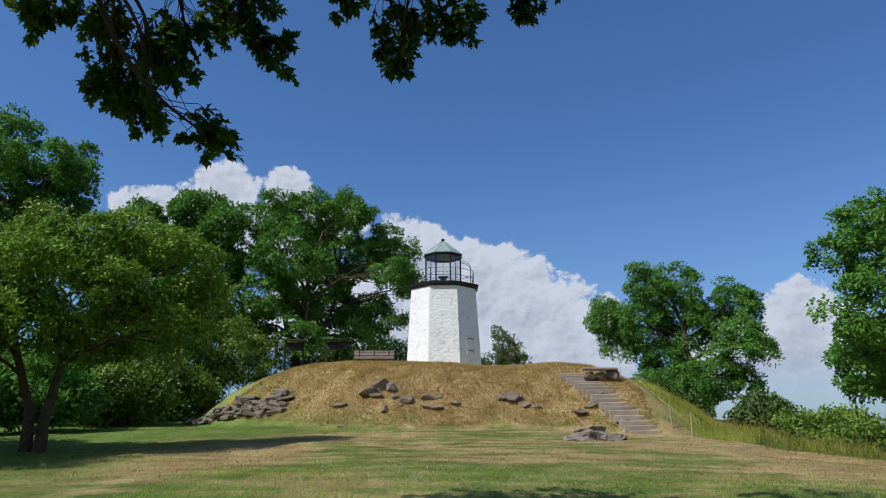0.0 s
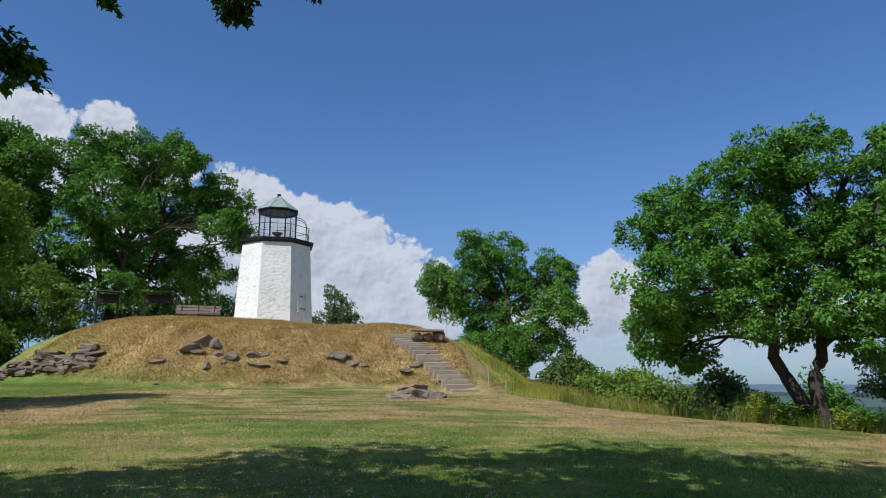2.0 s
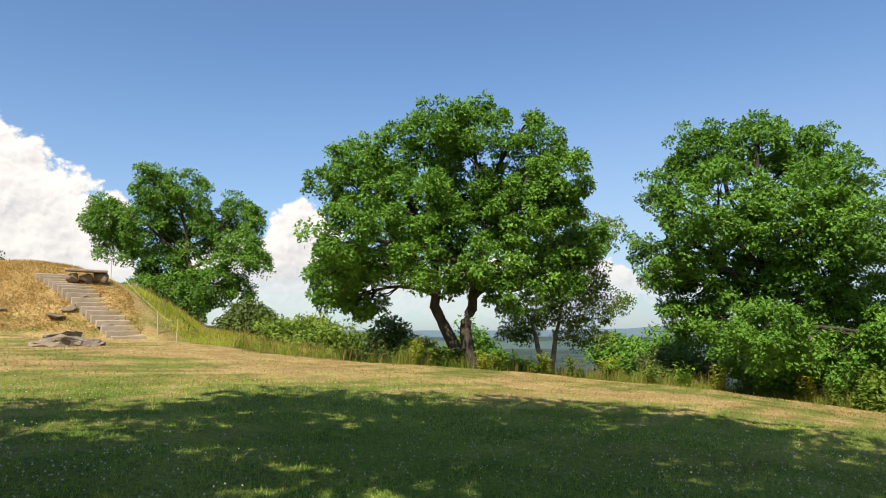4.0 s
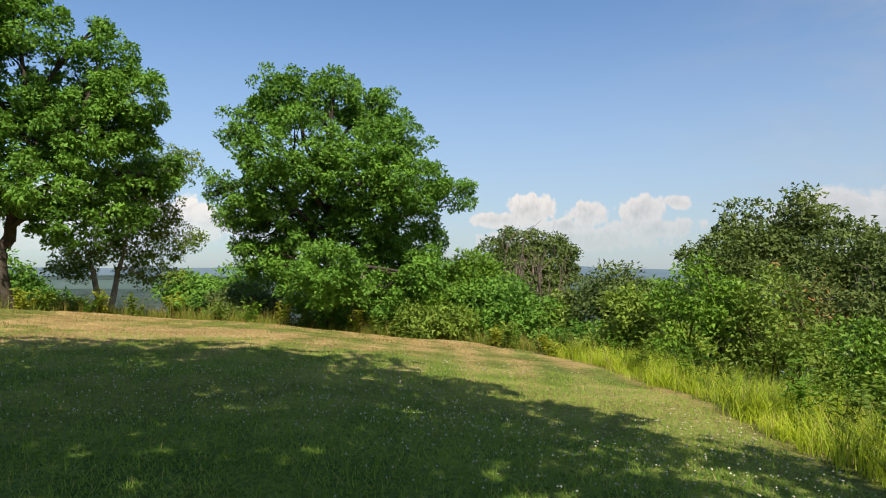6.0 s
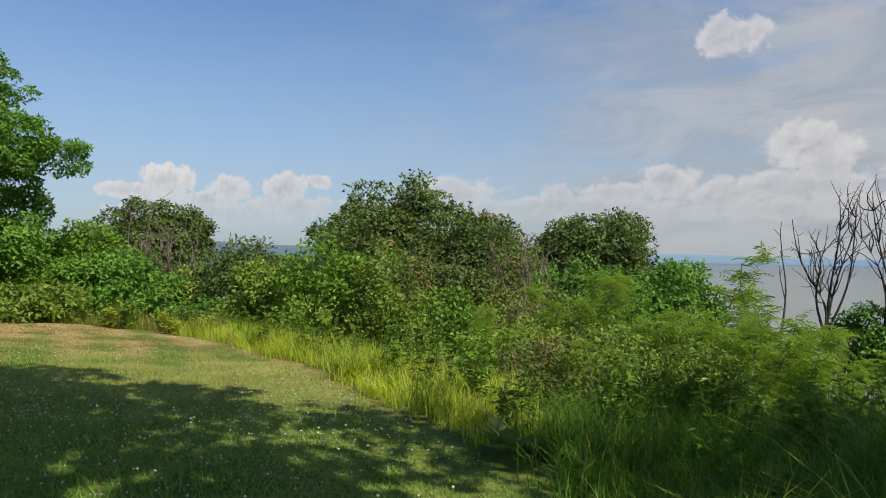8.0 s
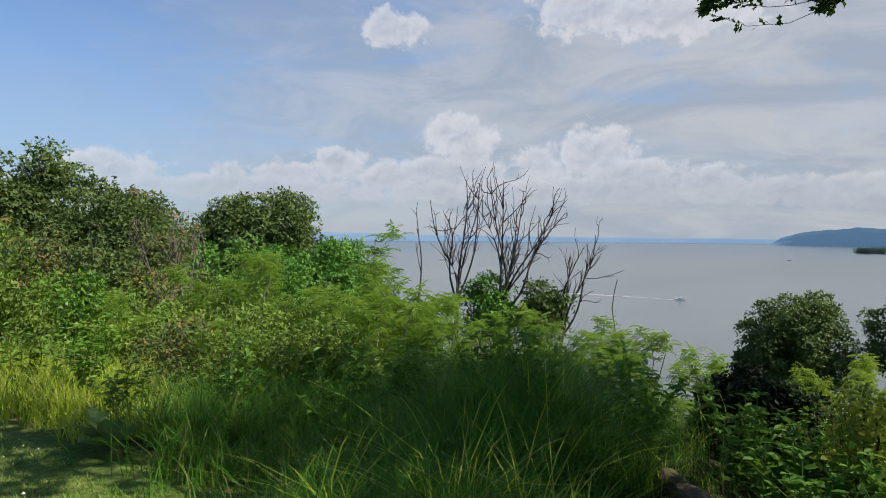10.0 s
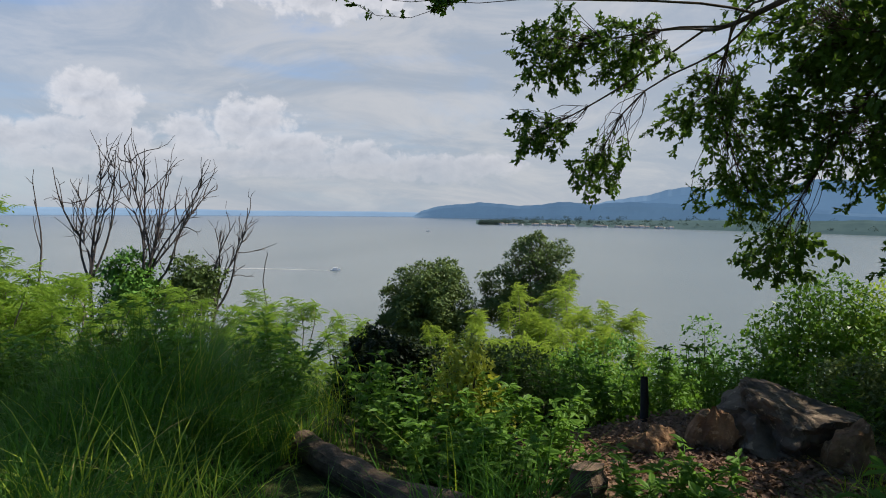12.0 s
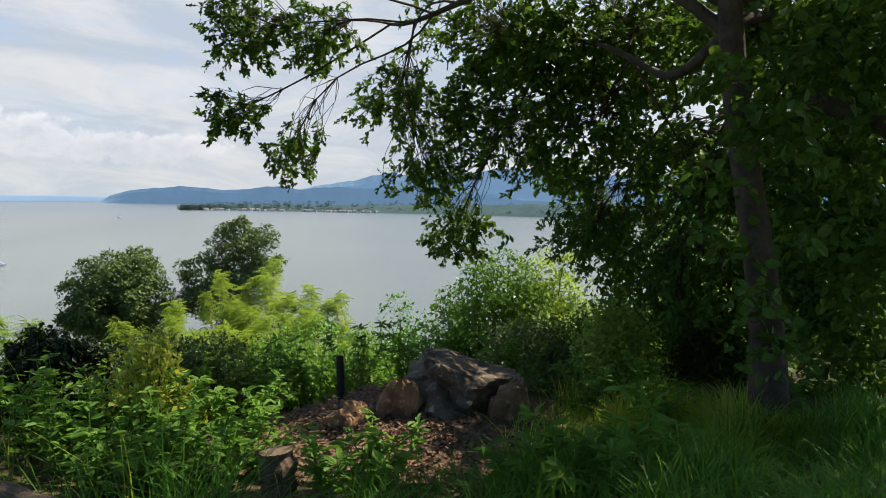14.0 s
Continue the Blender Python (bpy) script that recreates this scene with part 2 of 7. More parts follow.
def ground_material():
    mat = bpy.data.materials.new("turf")
    mat.use_nodes = True
    nodes, links, put, m, vec, noise_node, ramp, mix = link_chain(mat.node_tree)
    bsdf = nodes["Principled BSDF"]
    spot = nodes.new("ShaderNodeNewGeometry").outputs["Position"]

    def share(name):
        n = nodes.new("ShaderNodeAttribute")
        n.attribute_name = name
        return n.outputs["Fac"]

    broad = noise_node(spot, 0.16, 4.0, 0.6, 0.4)
    mid = noise_node(spot, 0.9, 5.0, 0.65)
    fine = noise_node(spot, 14.0, 4.0, 0.7)
    blades = noise_node(vec("MULTIPLY", spot, (1, 1, 0.3)), 70.0, 3.0, 0.7)
    green = mix(ramp(mid, 0.3, 0.7), (0.070, 0.128, 0.020, 1), (0.158, 0.215, 0.042, 1))
    straw = mix(ramp(mid, 0.3, 0.72), (0.29, 0.200, 0.090, 1), (0.45, 0.335, 0.165, 1))
    # mower's tracks round the mound
    tracks = nodes.new("ShaderNodeTexWave")
    tracks.wave_type, tracks.rings_direction = "RINGS", "SPHERICAL"
    put(tracks.inputs["Vector"], vec("SUBTRACT", spot, (0, 62, 4)))
    tracks.inputs["Scale"].default_value, tracks.inputs["Distortion"].default_value = 0.28, 1.2
    tracks.inputs["Detail"].default_value = 2.0
    worn = m("ADD", broad, m("MULTIPLY_ADD", tracks.outputs["Fac"], 0.09, -0.045))
    worn = m("ADD", worn, m("MULTIPLY_ADD", mid, 0.22, -0.11))
    dry = ramp(worn, 0.39, 0.57, 0.12, 0.95)
    dry = m("MAXIMUM", m("MULTIPLY", dry, m("SUBTRACT", 1.0, share("lush"))), m("MULTIPLY", share("dry"), ramp(mid, 0.16, 0.42, 0.55, 1.0)), clamp=True)
    colour = mix(dry, green, straw)
    # thick clover turf mid lawn, coloured greener and brighter to lift the oak's shade
    clover = mix(ramp(mid, 0.3, 0.7), (0.080, 0.185, 0.028, 1), (0.145, 0.262, 0.048, 1))
    colour = mix(m("MULTIPLY", share("lush"), 0.75), colour, clover)
    wild = mix(ramp(mid, 0.35, 0.65), (0.035, 0.05, 0.015, 1), (0.09, 0.08, 0.03, 1))
    colour = mix(share("wild"), colour, wild)
    litter = mix(ramp(fine, 0.35, 0.65), (0.075, 0.045, 0.028, 1), (0.22, 0.13, 0.08, 1))
    colour = mix(share("litter"), colour, litter)
    # land far off takes a dark bluish colour that stands for haze
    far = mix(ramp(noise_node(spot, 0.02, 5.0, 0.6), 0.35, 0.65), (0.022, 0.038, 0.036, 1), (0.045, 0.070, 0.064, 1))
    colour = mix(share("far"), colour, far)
    colour = mix(0.55, colour, mix(blades, (0.35, 0.35, 0.35, 1), (1.0, 1.0, 1.0, 1)), "MULTIPLY")
    colour = mix(0.75, colour, mix(ramp(fine, 0.28, 0.72), (0.45, 0.45, 0.42, 1), (1.5, 1.5, 1.45, 1)), "MULTIPLY")
    colour = mix(1.0, colour, (1.5, 1.48, 1.45, 1), "MULTIPLY")
    put(bsdf.inputs["Base Color"], colour)
    bsdf.inputs["Roughness"].default_value = 0.9
    bsdf.inputs["Specular IOR Level"].default_value = 0.15
    b = nodes.new("ShaderNodeBump")
    b.inputs["Strength"].default_value, b.inputs["Distance"].default_value = 0.8, 0.06
    put(b.inputs["Height"], m("ADD", blades, m("MULTIPLY", fine, 1.2)))
    links.new(b.outputs[0], bsdf.inputs["Normal"])
    return mat


def water_material():
    mat = bpy.data.materials.new("river_water")
    mat.use_nodes = True
    nodes, links, put, m, vec, noise_node, ramp, mix = link_chain(mat.node_tree)
    bsdf = nodes["Principled BSDF"]
    spot = nodes.new("ShaderNodeNewGeometry").outputs["Position"]
    streak = noise_node(vec("MULTIPLY", spot, (0.004, 0.0012, 1)), 1.0, 4.0, 0.6)
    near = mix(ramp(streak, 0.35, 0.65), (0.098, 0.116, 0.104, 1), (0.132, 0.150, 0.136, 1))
    # far water painted darker blue with distance, against the haze it reflects
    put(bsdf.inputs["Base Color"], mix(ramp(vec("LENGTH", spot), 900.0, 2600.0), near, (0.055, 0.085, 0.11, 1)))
    bsdf.inputs["Roughness"].default_value = 0.22
    b = nodes.new("ShaderNodeBump")
    b.inputs["Strength"].default_value, b.inputs["Distance"].default_value = 0.5, 0.5
    put(b.inputs["Height"], noise_node(vec("MULTIPLY", spot, (1, 0.6, 1)), 0.35, 5.0, 0.6))
    links.new(b.outputs[0], bsdf.inputs["Normal"])
    return mat


TURF, WATER, GLASS = ground_material(), water_material(), glassy("lantern_glass")
WHITEWASH = surface("whitewash", (0.88, 0.88, 0.86), (0.78, 0.78, 0.77), 1.1, 0.75, 0.5, 16.0, (0.70, 0.69, 0.66))
BLACK_PAINT = surface("black_paint", (0.028, 0.03, 0.034), (0.012, 0.013, 0.016), 8, 0.45, 0.1)
PATINA = surface("weathered_copper", (0.40, 0.49, 0.44), (0.24, 0.32, 0.29), 3, 0.5, 0.2, 20, (0.16, 0.2, 0.18), 0.2)
BRASS = surface("lamp_metal", (0.10, 0.09, 0.07), (0.04, 0.04, 0.035), 8, 0.4, 0.1, metallic=0.6)
STONE = surface("grey_fieldstone", (0.29, 0.24, 0.19), (0.12, 0.095, 0.075), 2.2, 0.9, 0.9, 14, (0.36, 0.35, 0.30), per_piece=0.35)
DARK_STONE = surface("dark_fieldstone", (0.27, 0.215, 0.165), (0.10, 0.08, 0.062), 2.4, 0.9, 0.9, 14, (0.22, 0.21, 0.18), per_piece=0.4)
BOULDER_STONE = surface("boulder_stone", (0.225, 0.170, 0.120), (0.060, 0.046, 0.036), 3.2, 0.95, 1.0, 11, (0.34, 0.26, 0.18), spec=0.1)
BROWN_STONE = surface("earthy_brown_stone", (0.36, 0.21, 0.11), (0.10, 0.06, 0.04), 4.2, 0.95, 1.0, 14, (0.45, 0.28, 0.15), spec=0.1)
STEP_WOOD = surface("grey_step_timber", (0.42, 0.36, 0.29), (0.24, 0.20, 0.155), 4, 0.85, 0.6, 30, per_piece=0.5)
STUMP_WOOD = surface("rotting_wood", (0.20, 0.135, 0.085), (0.07, 0.05, 0.034), 9, 0.95, 1.0, 26)
BENCH_WOOD = surface("bench_boards", (0.34, 0.27, 0.22), (0.18, 0.14, 0.115), 5, 0.8, 0.4, 30, per_piece=0.4)
DARK_BOARD = surface("dark_board", (0.045, 0.04, 0.037), (0.02, 0.018, 0.017), 5, 0.7, 0.2)
BARK = surface("grey_brown_bark", (0.12, 0.088, 0.062), (0.040, 0.029, 0.021), 5, 0.95, 1.0, 22)
ASH_BARK = surface("furrowed_grey_bark", (0.085, 0.071, 0.058), (0.028, 0.023, 0.019), 5, 0.95, 1.0, 22)
PALE_BARK = surface("pale_bark", (0.38, 0.34, 0.29), (0.16, 0.13, 0.11), 5, 0.9, 0.7, 22)
DEAD_BARK = surface("dead_bark", (0.11, 0.085, 0.075), (0.05, 0.04, 0.036), 6, 0.95, 0.8, 24)
GREY_DEAD = surface("grey_deadwood", (0.22, 0.18, 0.15), (0.11, 0.09, 0.075), 6, 0.95, 0.8, 24)
ROPE = surface("pale_rope", (0.55, 0.52, 0.38), (0.38, 0.35, 0.25), 20, 0.8, 0.3)
PALE_POST = surface("pale_post", (0.50, 0.48, 0.34), (0.33, 0.31, 0.22), 10, 0.7, 0.2)
BOAT_WHITE = surface("boat_paint", (0.85, 0.85, 0.85), (0.7, 0.7, 0.72), 1, 0.4, 0.05)
FOAM = surface("wake_foam", (0.48, 0.49, 0.48), (0.24, 0.245, 0.235), 0.12, 0.7, 0.3, 0.6)
CLOVER_WHITE = surface("clover_blossom", (0.72, 0.69, 0.56), (0.42, 0.38, 0.26), 30, 0.9, 0.2)
# distance haze is painted in: bluish base colours, and emission where hazy() is used
HAZE_HILL = surface("hazed_hill_far", (0.105, 0.155, 0.205), (0.085, 0.13, 0.175), 0.004, 1.0, 0.6, 0.03, spec=0.0)
HEADLAND = hazy("hazed_headland_woods", (0.15, 0.21, 0.27), (0.10, 0.15, 0.21), 0.006, (0.045, 0.082, 0.122), 0.03)
MOUNTAIN = hazy("hazed_mountain_woods", (0.15, 0.21, 0.28), (0.12, 0.17, 0.24), 0.004, (0.056, 0.098, 0.140), 0.03)
HAZE_HILL_NEAR = surface("hazed_hill", (0.075, 0.115, 0.115), (0.05, 0.08, 0.085), 0.006, 1.0, 0.6, 0.04, spec=0.0)
FAR_SHORE_TINT = hazy("hazed_far_shore_woods", (0.15, 0.21, 0.28), (0.12, 0.17, 0.24), 0.003, (0.050, 0.088, 0.130), 0.02)
TOWN_LAND = hazy("hazed_low_shore", (0.06, 0.085, 0.075), (0.04, 0.06, 0.055), 0.02, (0.012, 0.024, 0.032), 0.1)
PALE_WALL = surface("pale_far_wall", (0.6, 0.6, 0.6), (0.42, 0.43, 0.45), 0.1, 0.9, 0.1, spec=0.0)
# leaf green dulled towards blue, with the haze mixed into the colour
FAR_LEAF = leafage("hazed_far_leaves", (0.065, 0.098, 0.082), (0.036, 0.060, 0.054), 0.15, 0.8)

ASH_LEAF = leafage("ash_leaves", (0.150, 0.315, 0.048), (0.046, 0.125, 0.020), 0.20)
WOOD_LEAF = leafage("woodland_leaves", (0.150, 0.310, 0.050), (0.044, 0.120, 0.020), 0.20)
DOGWOOD_LEAF = leafage("dogwood_leaves", (0.240, 0.375, 0.043), (0.065, 0.145, 0.019), 0.20)
OAK_LEAF = leafage("oak_leaves", (0.124, 0.222, 0.038), (0.031, 0.069, 0.015), 0.28)
DARK_LEAF = leafage("dull_leaves", (0.145, 0.205, 0.058), (0.042, 0.072, 0.021), 0.20)
BUSH_LEAF = leafage("bush_leaves", (0.215, 0.315, 0.052), (0.050, 0.098, 0.017), 0.22)
VINE_LEAF = leafage("vine_leaves", (0.175, 0.325, 0.042), (0.048, 0.115, 0.016), 0.24, 0.4)
SUMAC_LEAF = leafage("sumac_leaves", (0.290, 0.420, 0.080), (0.105, 0.195, 0.030), 0.42)
# yellow-green leaves, coloured brighter to stand for sun on bushes and sumac
YELLOW_LEAF = leafage("yellowish_leaves", (0.350, 0.450, 0.090), (0.120, 0.210, 0.036), 0.42)
BROWN_LEAF = leafage("browned_leaves", (0.180, 0.218, 0.068), (0.066, 0.096, 0.032), 0.25, odd=(0.32, 0.16, 0.06), odd_share=0.10)
CEDAR_LEAF = leafage("cedar_sprays", (0.036, 0.058, 0.020), (0.014, 0.024, 0.010), 0.1)
WEED_LEAF = leafage("weed_leaves", (0.165, 0.308, 0.048), (0.069, 0.155, 0.025), 0.38)
LUSH_GRASS = leafage("lush_grass", (0.130, 0.290, 0.036), (0.040, 0.115, 0.014), 0.40, odd=(0.26, 0.24, 0.09), odd_share=0.015)
GRASS = leafage("tall_grass", (0.235, 0.304, 0.051), (0.089, 0.155, 0.026), 0.40, odd=(0.30, 0.25, 0.11), odd_share=0.08)
# yellow-green grass with sunlight put into its brighter colour
BRIGHT_GRASS = leafage("sun_brightened_grass", (0.500, 0.585, 0.068), (0.180, 0.290, 0.034), 0.45, odd=(0.40, 0.33, 0.15), odd_share=0.1)
STRAW_GRASS = leafage("ripe_grass", (0.408, 0.280, 0.102), (0.168, 0.150, 0.038), 0.35)
FAR_TURF = leafage("far_turf_blades", (0.215, 0.240, 0.055), (0.085, 0.125, 0.026), 0.35, odd=(0.42, 0.27, 0.11), odd_share=0.38)
TURF_BLADE = leafage("turf_blades", (0.330, 0.455, 0.095), (0.075, 0.200, 0.030), 0.40, odd=(0.42, 0.35, 0.17), odd_share=0.08)
DRY_BLADE = leafage("dry_blades", (0.56, 0.405, 0.185), (0.29, 0.185, 0.075), 0.25, odd=(0.15, 0.16, 0.04), odd_share=0.06)
LITTER_LEAF = leafage("fallen_leaves", (0.30, 0.185, 0.12), (0.085, 0.055, 0.042), 0.1, 0.8)
MULLEIN_LEAF = leafage("mullein_leaves", (0.210, 0.300, 0.110), (0.110, 0.175, 0.060), 0.25, 0.8)
CREAM_BLOSSOM = leafage("cream_blossom", (0.72, 0.68, 0.42), (0.48, 0.44, 0.22), 0.3)
YELLOW_FLOWER = leafage("yellow_blossom", (0.42, 0.43, 0.07), (0.15, 0.24, 0.035), 0.4)


# ---- builders ----
def mesh_of(name, verts, faces, material, smooth=False):
    """A mesh from arrays; faces is an (n, k) array or a list of lists."""
    me = bpy.data.meshes.new(name)
    if isinstance(faces, np.ndarray):
        n, k = faces.shape
        me.vertices.add(len(verts)), me.loops.add(n * k), me.polygons.add(n)
        me.vertices.foreach_set("co", np.asarray(verts, np.float32).ravel())
        me.loops.foreach_set("vertex_index", faces.astype(np.int32).ravel())
        me.polygons.foreach_set("loop_start", np.arange(0, n * k, k, dtype=np.int32))
        me.update(calc_edges=True)
    else:
        me.from_pydata([tuple(v) for v in verts], [], faces)
    me.polygons.foreach_set("use_smooth", np.full(len(me.polygons), smooth))
    me.materials.append(material)
    return me


def part(name, data, material, parent, label=""):
    """Links a mesh or bmesh as one mesh object under a thing or a part."""
    if isinstance(data, bmesh.types.BMesh):
        me = bpy.data.meshes.new(name)
        data.to_mesh(me)
        data.free()
        me.materials.append(material)
        data = me
    ob = new(name, data)
    ob.parent = parent
    if label:
        ob["label"] = label
    return ob


def thing(name, x, y, z, label, category, group="", kind="", turn=0.0):
    ob = new(name)
    ob.matrix_world = pose(x, y, z, 0, 0, turn)
    return tagged(ob, label, category, group, kind)


def box(bm, size, at=(0, 0, 0), turn=(0, 0, 0), bevel=0.0):
    """Adds a box with worn edges to a bmesh."""
    made = bmesh.ops.create_cube(bm, size=1.0, matrix=pose(*at, *turn) @ Matrix.Diagonal((*size, 1)))
    if bevel:
        edges = list({e for v in made["verts"] for e in v.link_edges})
        bmesh.ops.bevel(bm, geom=edges, offset=bevel, segments=1, affect="EDGES")
    return bm


def box_mesh(size, at=(0, 0, 0), turn=(0, 0, 0), bevel=0.01):
    return box(bmesh.new(), size, at, turn, bevel)


def tube(points, radii, sides=7):
    """Vertices and faces of a tapered tube along points."""
    pts, n = np.asarray(points, float), len(points)
    along = np.gradient(pts, axis=0)
    along /= np.linalg.norm(along, axis=1)[:, None] + 1e-9
    ref = np.where(np.abs(along[:, 2:3]) > 0.9, [[1.0, 0, 0]], [[0, 0, 1.0]])
    a = np.cross(along, ref)
    a /= np.linalg.norm(a, axis=1)[:, None] + 1e-9
    b = np.cross(along, a)
    ang = np.arange(sides) * 2 * np.pi / sides
    ring = a[:, None] * np.cos(ang)[None, :, None] + b[:, None] * np.sin(ang)[None, :, None]
    verts = (pts[:, None] + ring * np.asarray(radii, float)[:, None, None]).reshape(-1, 3)
    i, j = np.meshgrid(np.arange(n - 1), np.arange(sides), indexing="ij")
    k = (j + 1) % sides
    faces = np.stack([i * sides + j, i * sides + k, (i + 1) * sides + k, (i + 1) * sides + j], -1).reshape(-1, 4)
    return verts, faces


def join(pieces):
    """Joins (verts, faces) pairs of equal face size."""
    verts, faces, n = [], [], 0
    for v, f in pieces:
        verts.append(v), faces.append(f + n)
        n += len(v)
    return np.concatenate(verts), np.concatenate(faces)


def wander(a, b, steps, sway, rng, sag=0.0):
    """Points of a bent line from a to b."""
    a, b = np.asarray(a, float), np.asarray(b, float)
    t = np.linspace(0, 1, steps)[:, None]
    off = rng.normal(0, sway, (2, 3)) * np.linalg.norm(b - a)
    pts = a + (b - a) * t + off[0] * np.sin(np.pi * t) + off[1] * np.sin(2 * np.pi * t) * 0.5
    pts[:, 2] += sag * np.sin(np.pi * t[:, 0])
    return pts


# leaf outlines: along, across, lift; and their triangles
RHOMB = (np.array([(0, 0, 0), (0.45, 0.28, 0.06), (1, 0, -0.08), (0.45, -0.28, 0.06)]), np.array([(0, 1, 2), (0, 2, 3)]))
SLIVER = (np.array([(0, 0.1, 0), (0.55, -0.33, 0.05), (1, 0.2, -0.06)]), np.array([(0, 1, 2)]))
BROAD = (np.array([(0, 0, 0), (0.3, 0.36, 0.05), (0.7, 0.30, 0.03), (1, 0, -0.12), (0.7, -0.30, 0.03), (0.3, -0.36, 0.05)]),
         np.array([(0, 1, 2), (0, 2, 3), (0, 3, 4), (0, 4, 5)]))
LANCE = (BROAD[0] * [1, 0.58, 1], BROAD[1])
LOBED = (np.array([(0, 0, 0), (0.24, 0.17, 0.05), (0.36, 0.07, 0.02), (0.62, 0.25, 0.07), (0.74, 0.09, 0.02), (1.0, 0, -0.06), (0.74, -0.09, 0.02), (0.62, -0.25, 0.07), (0.36, -0.07, 0.02), (0.24, -0.17, 0.05)]),
         np.array([(0, 1, 2), (0, 2, 8), (0, 8, 9), (2, 3, 4), (2, 4, 6), (2, 6, 8), (6, 7, 8), (4, 5, 6)]))


def pinnate(pairs=5):
    """A long leaf of paired leaflets."""
    verts, tris = [], []
    for k in range(pairs):
        u = 0.15 + 0.8 * k / pairs
        size = 0.37 * (1 - 0.5 * abs(k / pairs - 0.35))
        for s in (-1, 1):
            n = len(verts)
            z = 0.22 * u - 0.55 * u * u
            verts += [(u, 0, z), (u + 0.04, s * size * 0.45, z + 0.02), (u + 0.12, s * size, z - 0.10), (u + 0.10, s * size * 0.45, z)]
            tris += [(n, n + 1, n + 2), (n, n + 2, n + 3)]
    return np.array(verts), np.array(tris)


PINNATE = pinnate()


def unit(v):
    return v / (np.linalg.norm(v, axis=-1, keepdims=True) + 1e-9)


def leaves(at, ahead, up, size, shape, rng):
    """Places one leaf at each point."""
    tv, tf = shape
    a = unit(ahead)
    b = unit(np.cross(up, a))
    n = np.cross(a, b)
    s = size * rng.uniform(0.65, 1.25, len(at))
    v = at[:, None] + s[:, None, None] * (tv[None, :, :1] * a[:, None] + tv[None, :, 1:2] * b[:, None] + tv[None, :, 2:] * n[:, None])
    f = tf[None] + (np.arange(len(at)) * len(tv))[:, None, None]
    return v.reshape(-1, 3), f.reshape(-1, 3)


def crown_points(lobes, clumps, rng, shell=0.5, ragged=0.22):
    """Clump centres in and on rounded lobes (x, y, z, rx, ry, rz), with an uneven outline."""
    lobes = np.array(lobes, float)
    weight = lobes[:, 3] * lobes[:, 4] + lobes[:, 4] * lobes[:, 5] + lobes[:, 3] * lobes[:, 5]
    pick = rng.choice(len(lobes), clumps, p=weight / weight.sum())
    way = unit(rng.normal(size=(clumps, 3)))
    wob = sum(np.sin(way @ rng.normal(0, 3.2, 3) + rng.uniform(0, 6)) for _ in range(4)) / 3
    far = (shell + (1 - shell) * rng.uniform(0, 1, clumps) ** 0.55) * (1 + ragged * wob)
    c = lobes[pick, :3] + way * far[:, None] * lobes[pick, 3:]
    return c, unit(way * [1, 1, 0.8] + [0, 0, 0.25])


def foliage(lobes, clumps, per, spread, size, rng, shape=RHOMB, shell=0.5, droop=0.15, ragged=0.22):
    """Leaves on the outer and upper side of rounded tufts, like roof tiles, and a few inside."""
    c, out = crown_points(lobes, clumps, rng, shell, ragged)
    n = clumps * per
    o = np.repeat(out, per, 0)
    way = unit(rng.normal(size=(n, 3)) + o * 0.5 + [0, 0, 0.6])
    reach = spread * 1.9 * np.repeat(rng.uniform(0.6, 1.3, clumps), per) * rng.uniform(0.35, 1.0, n) ** 0.5
    at = np.repeat(c, per, 0) + way * reach[:, None] * [1, 1, 0.76]
    ahead = unit(way * [0.7, 0.7, 0.2] + rng.normal(0, 0.8, at.shape) - [0, 0, 0.2 + droop])
    up = unit(way * 0.9 + [0, 0, 0.45] + rng.normal(0, 0.42, at.shape))
    return leaves(at, ahead, up, size, shape, rng), c


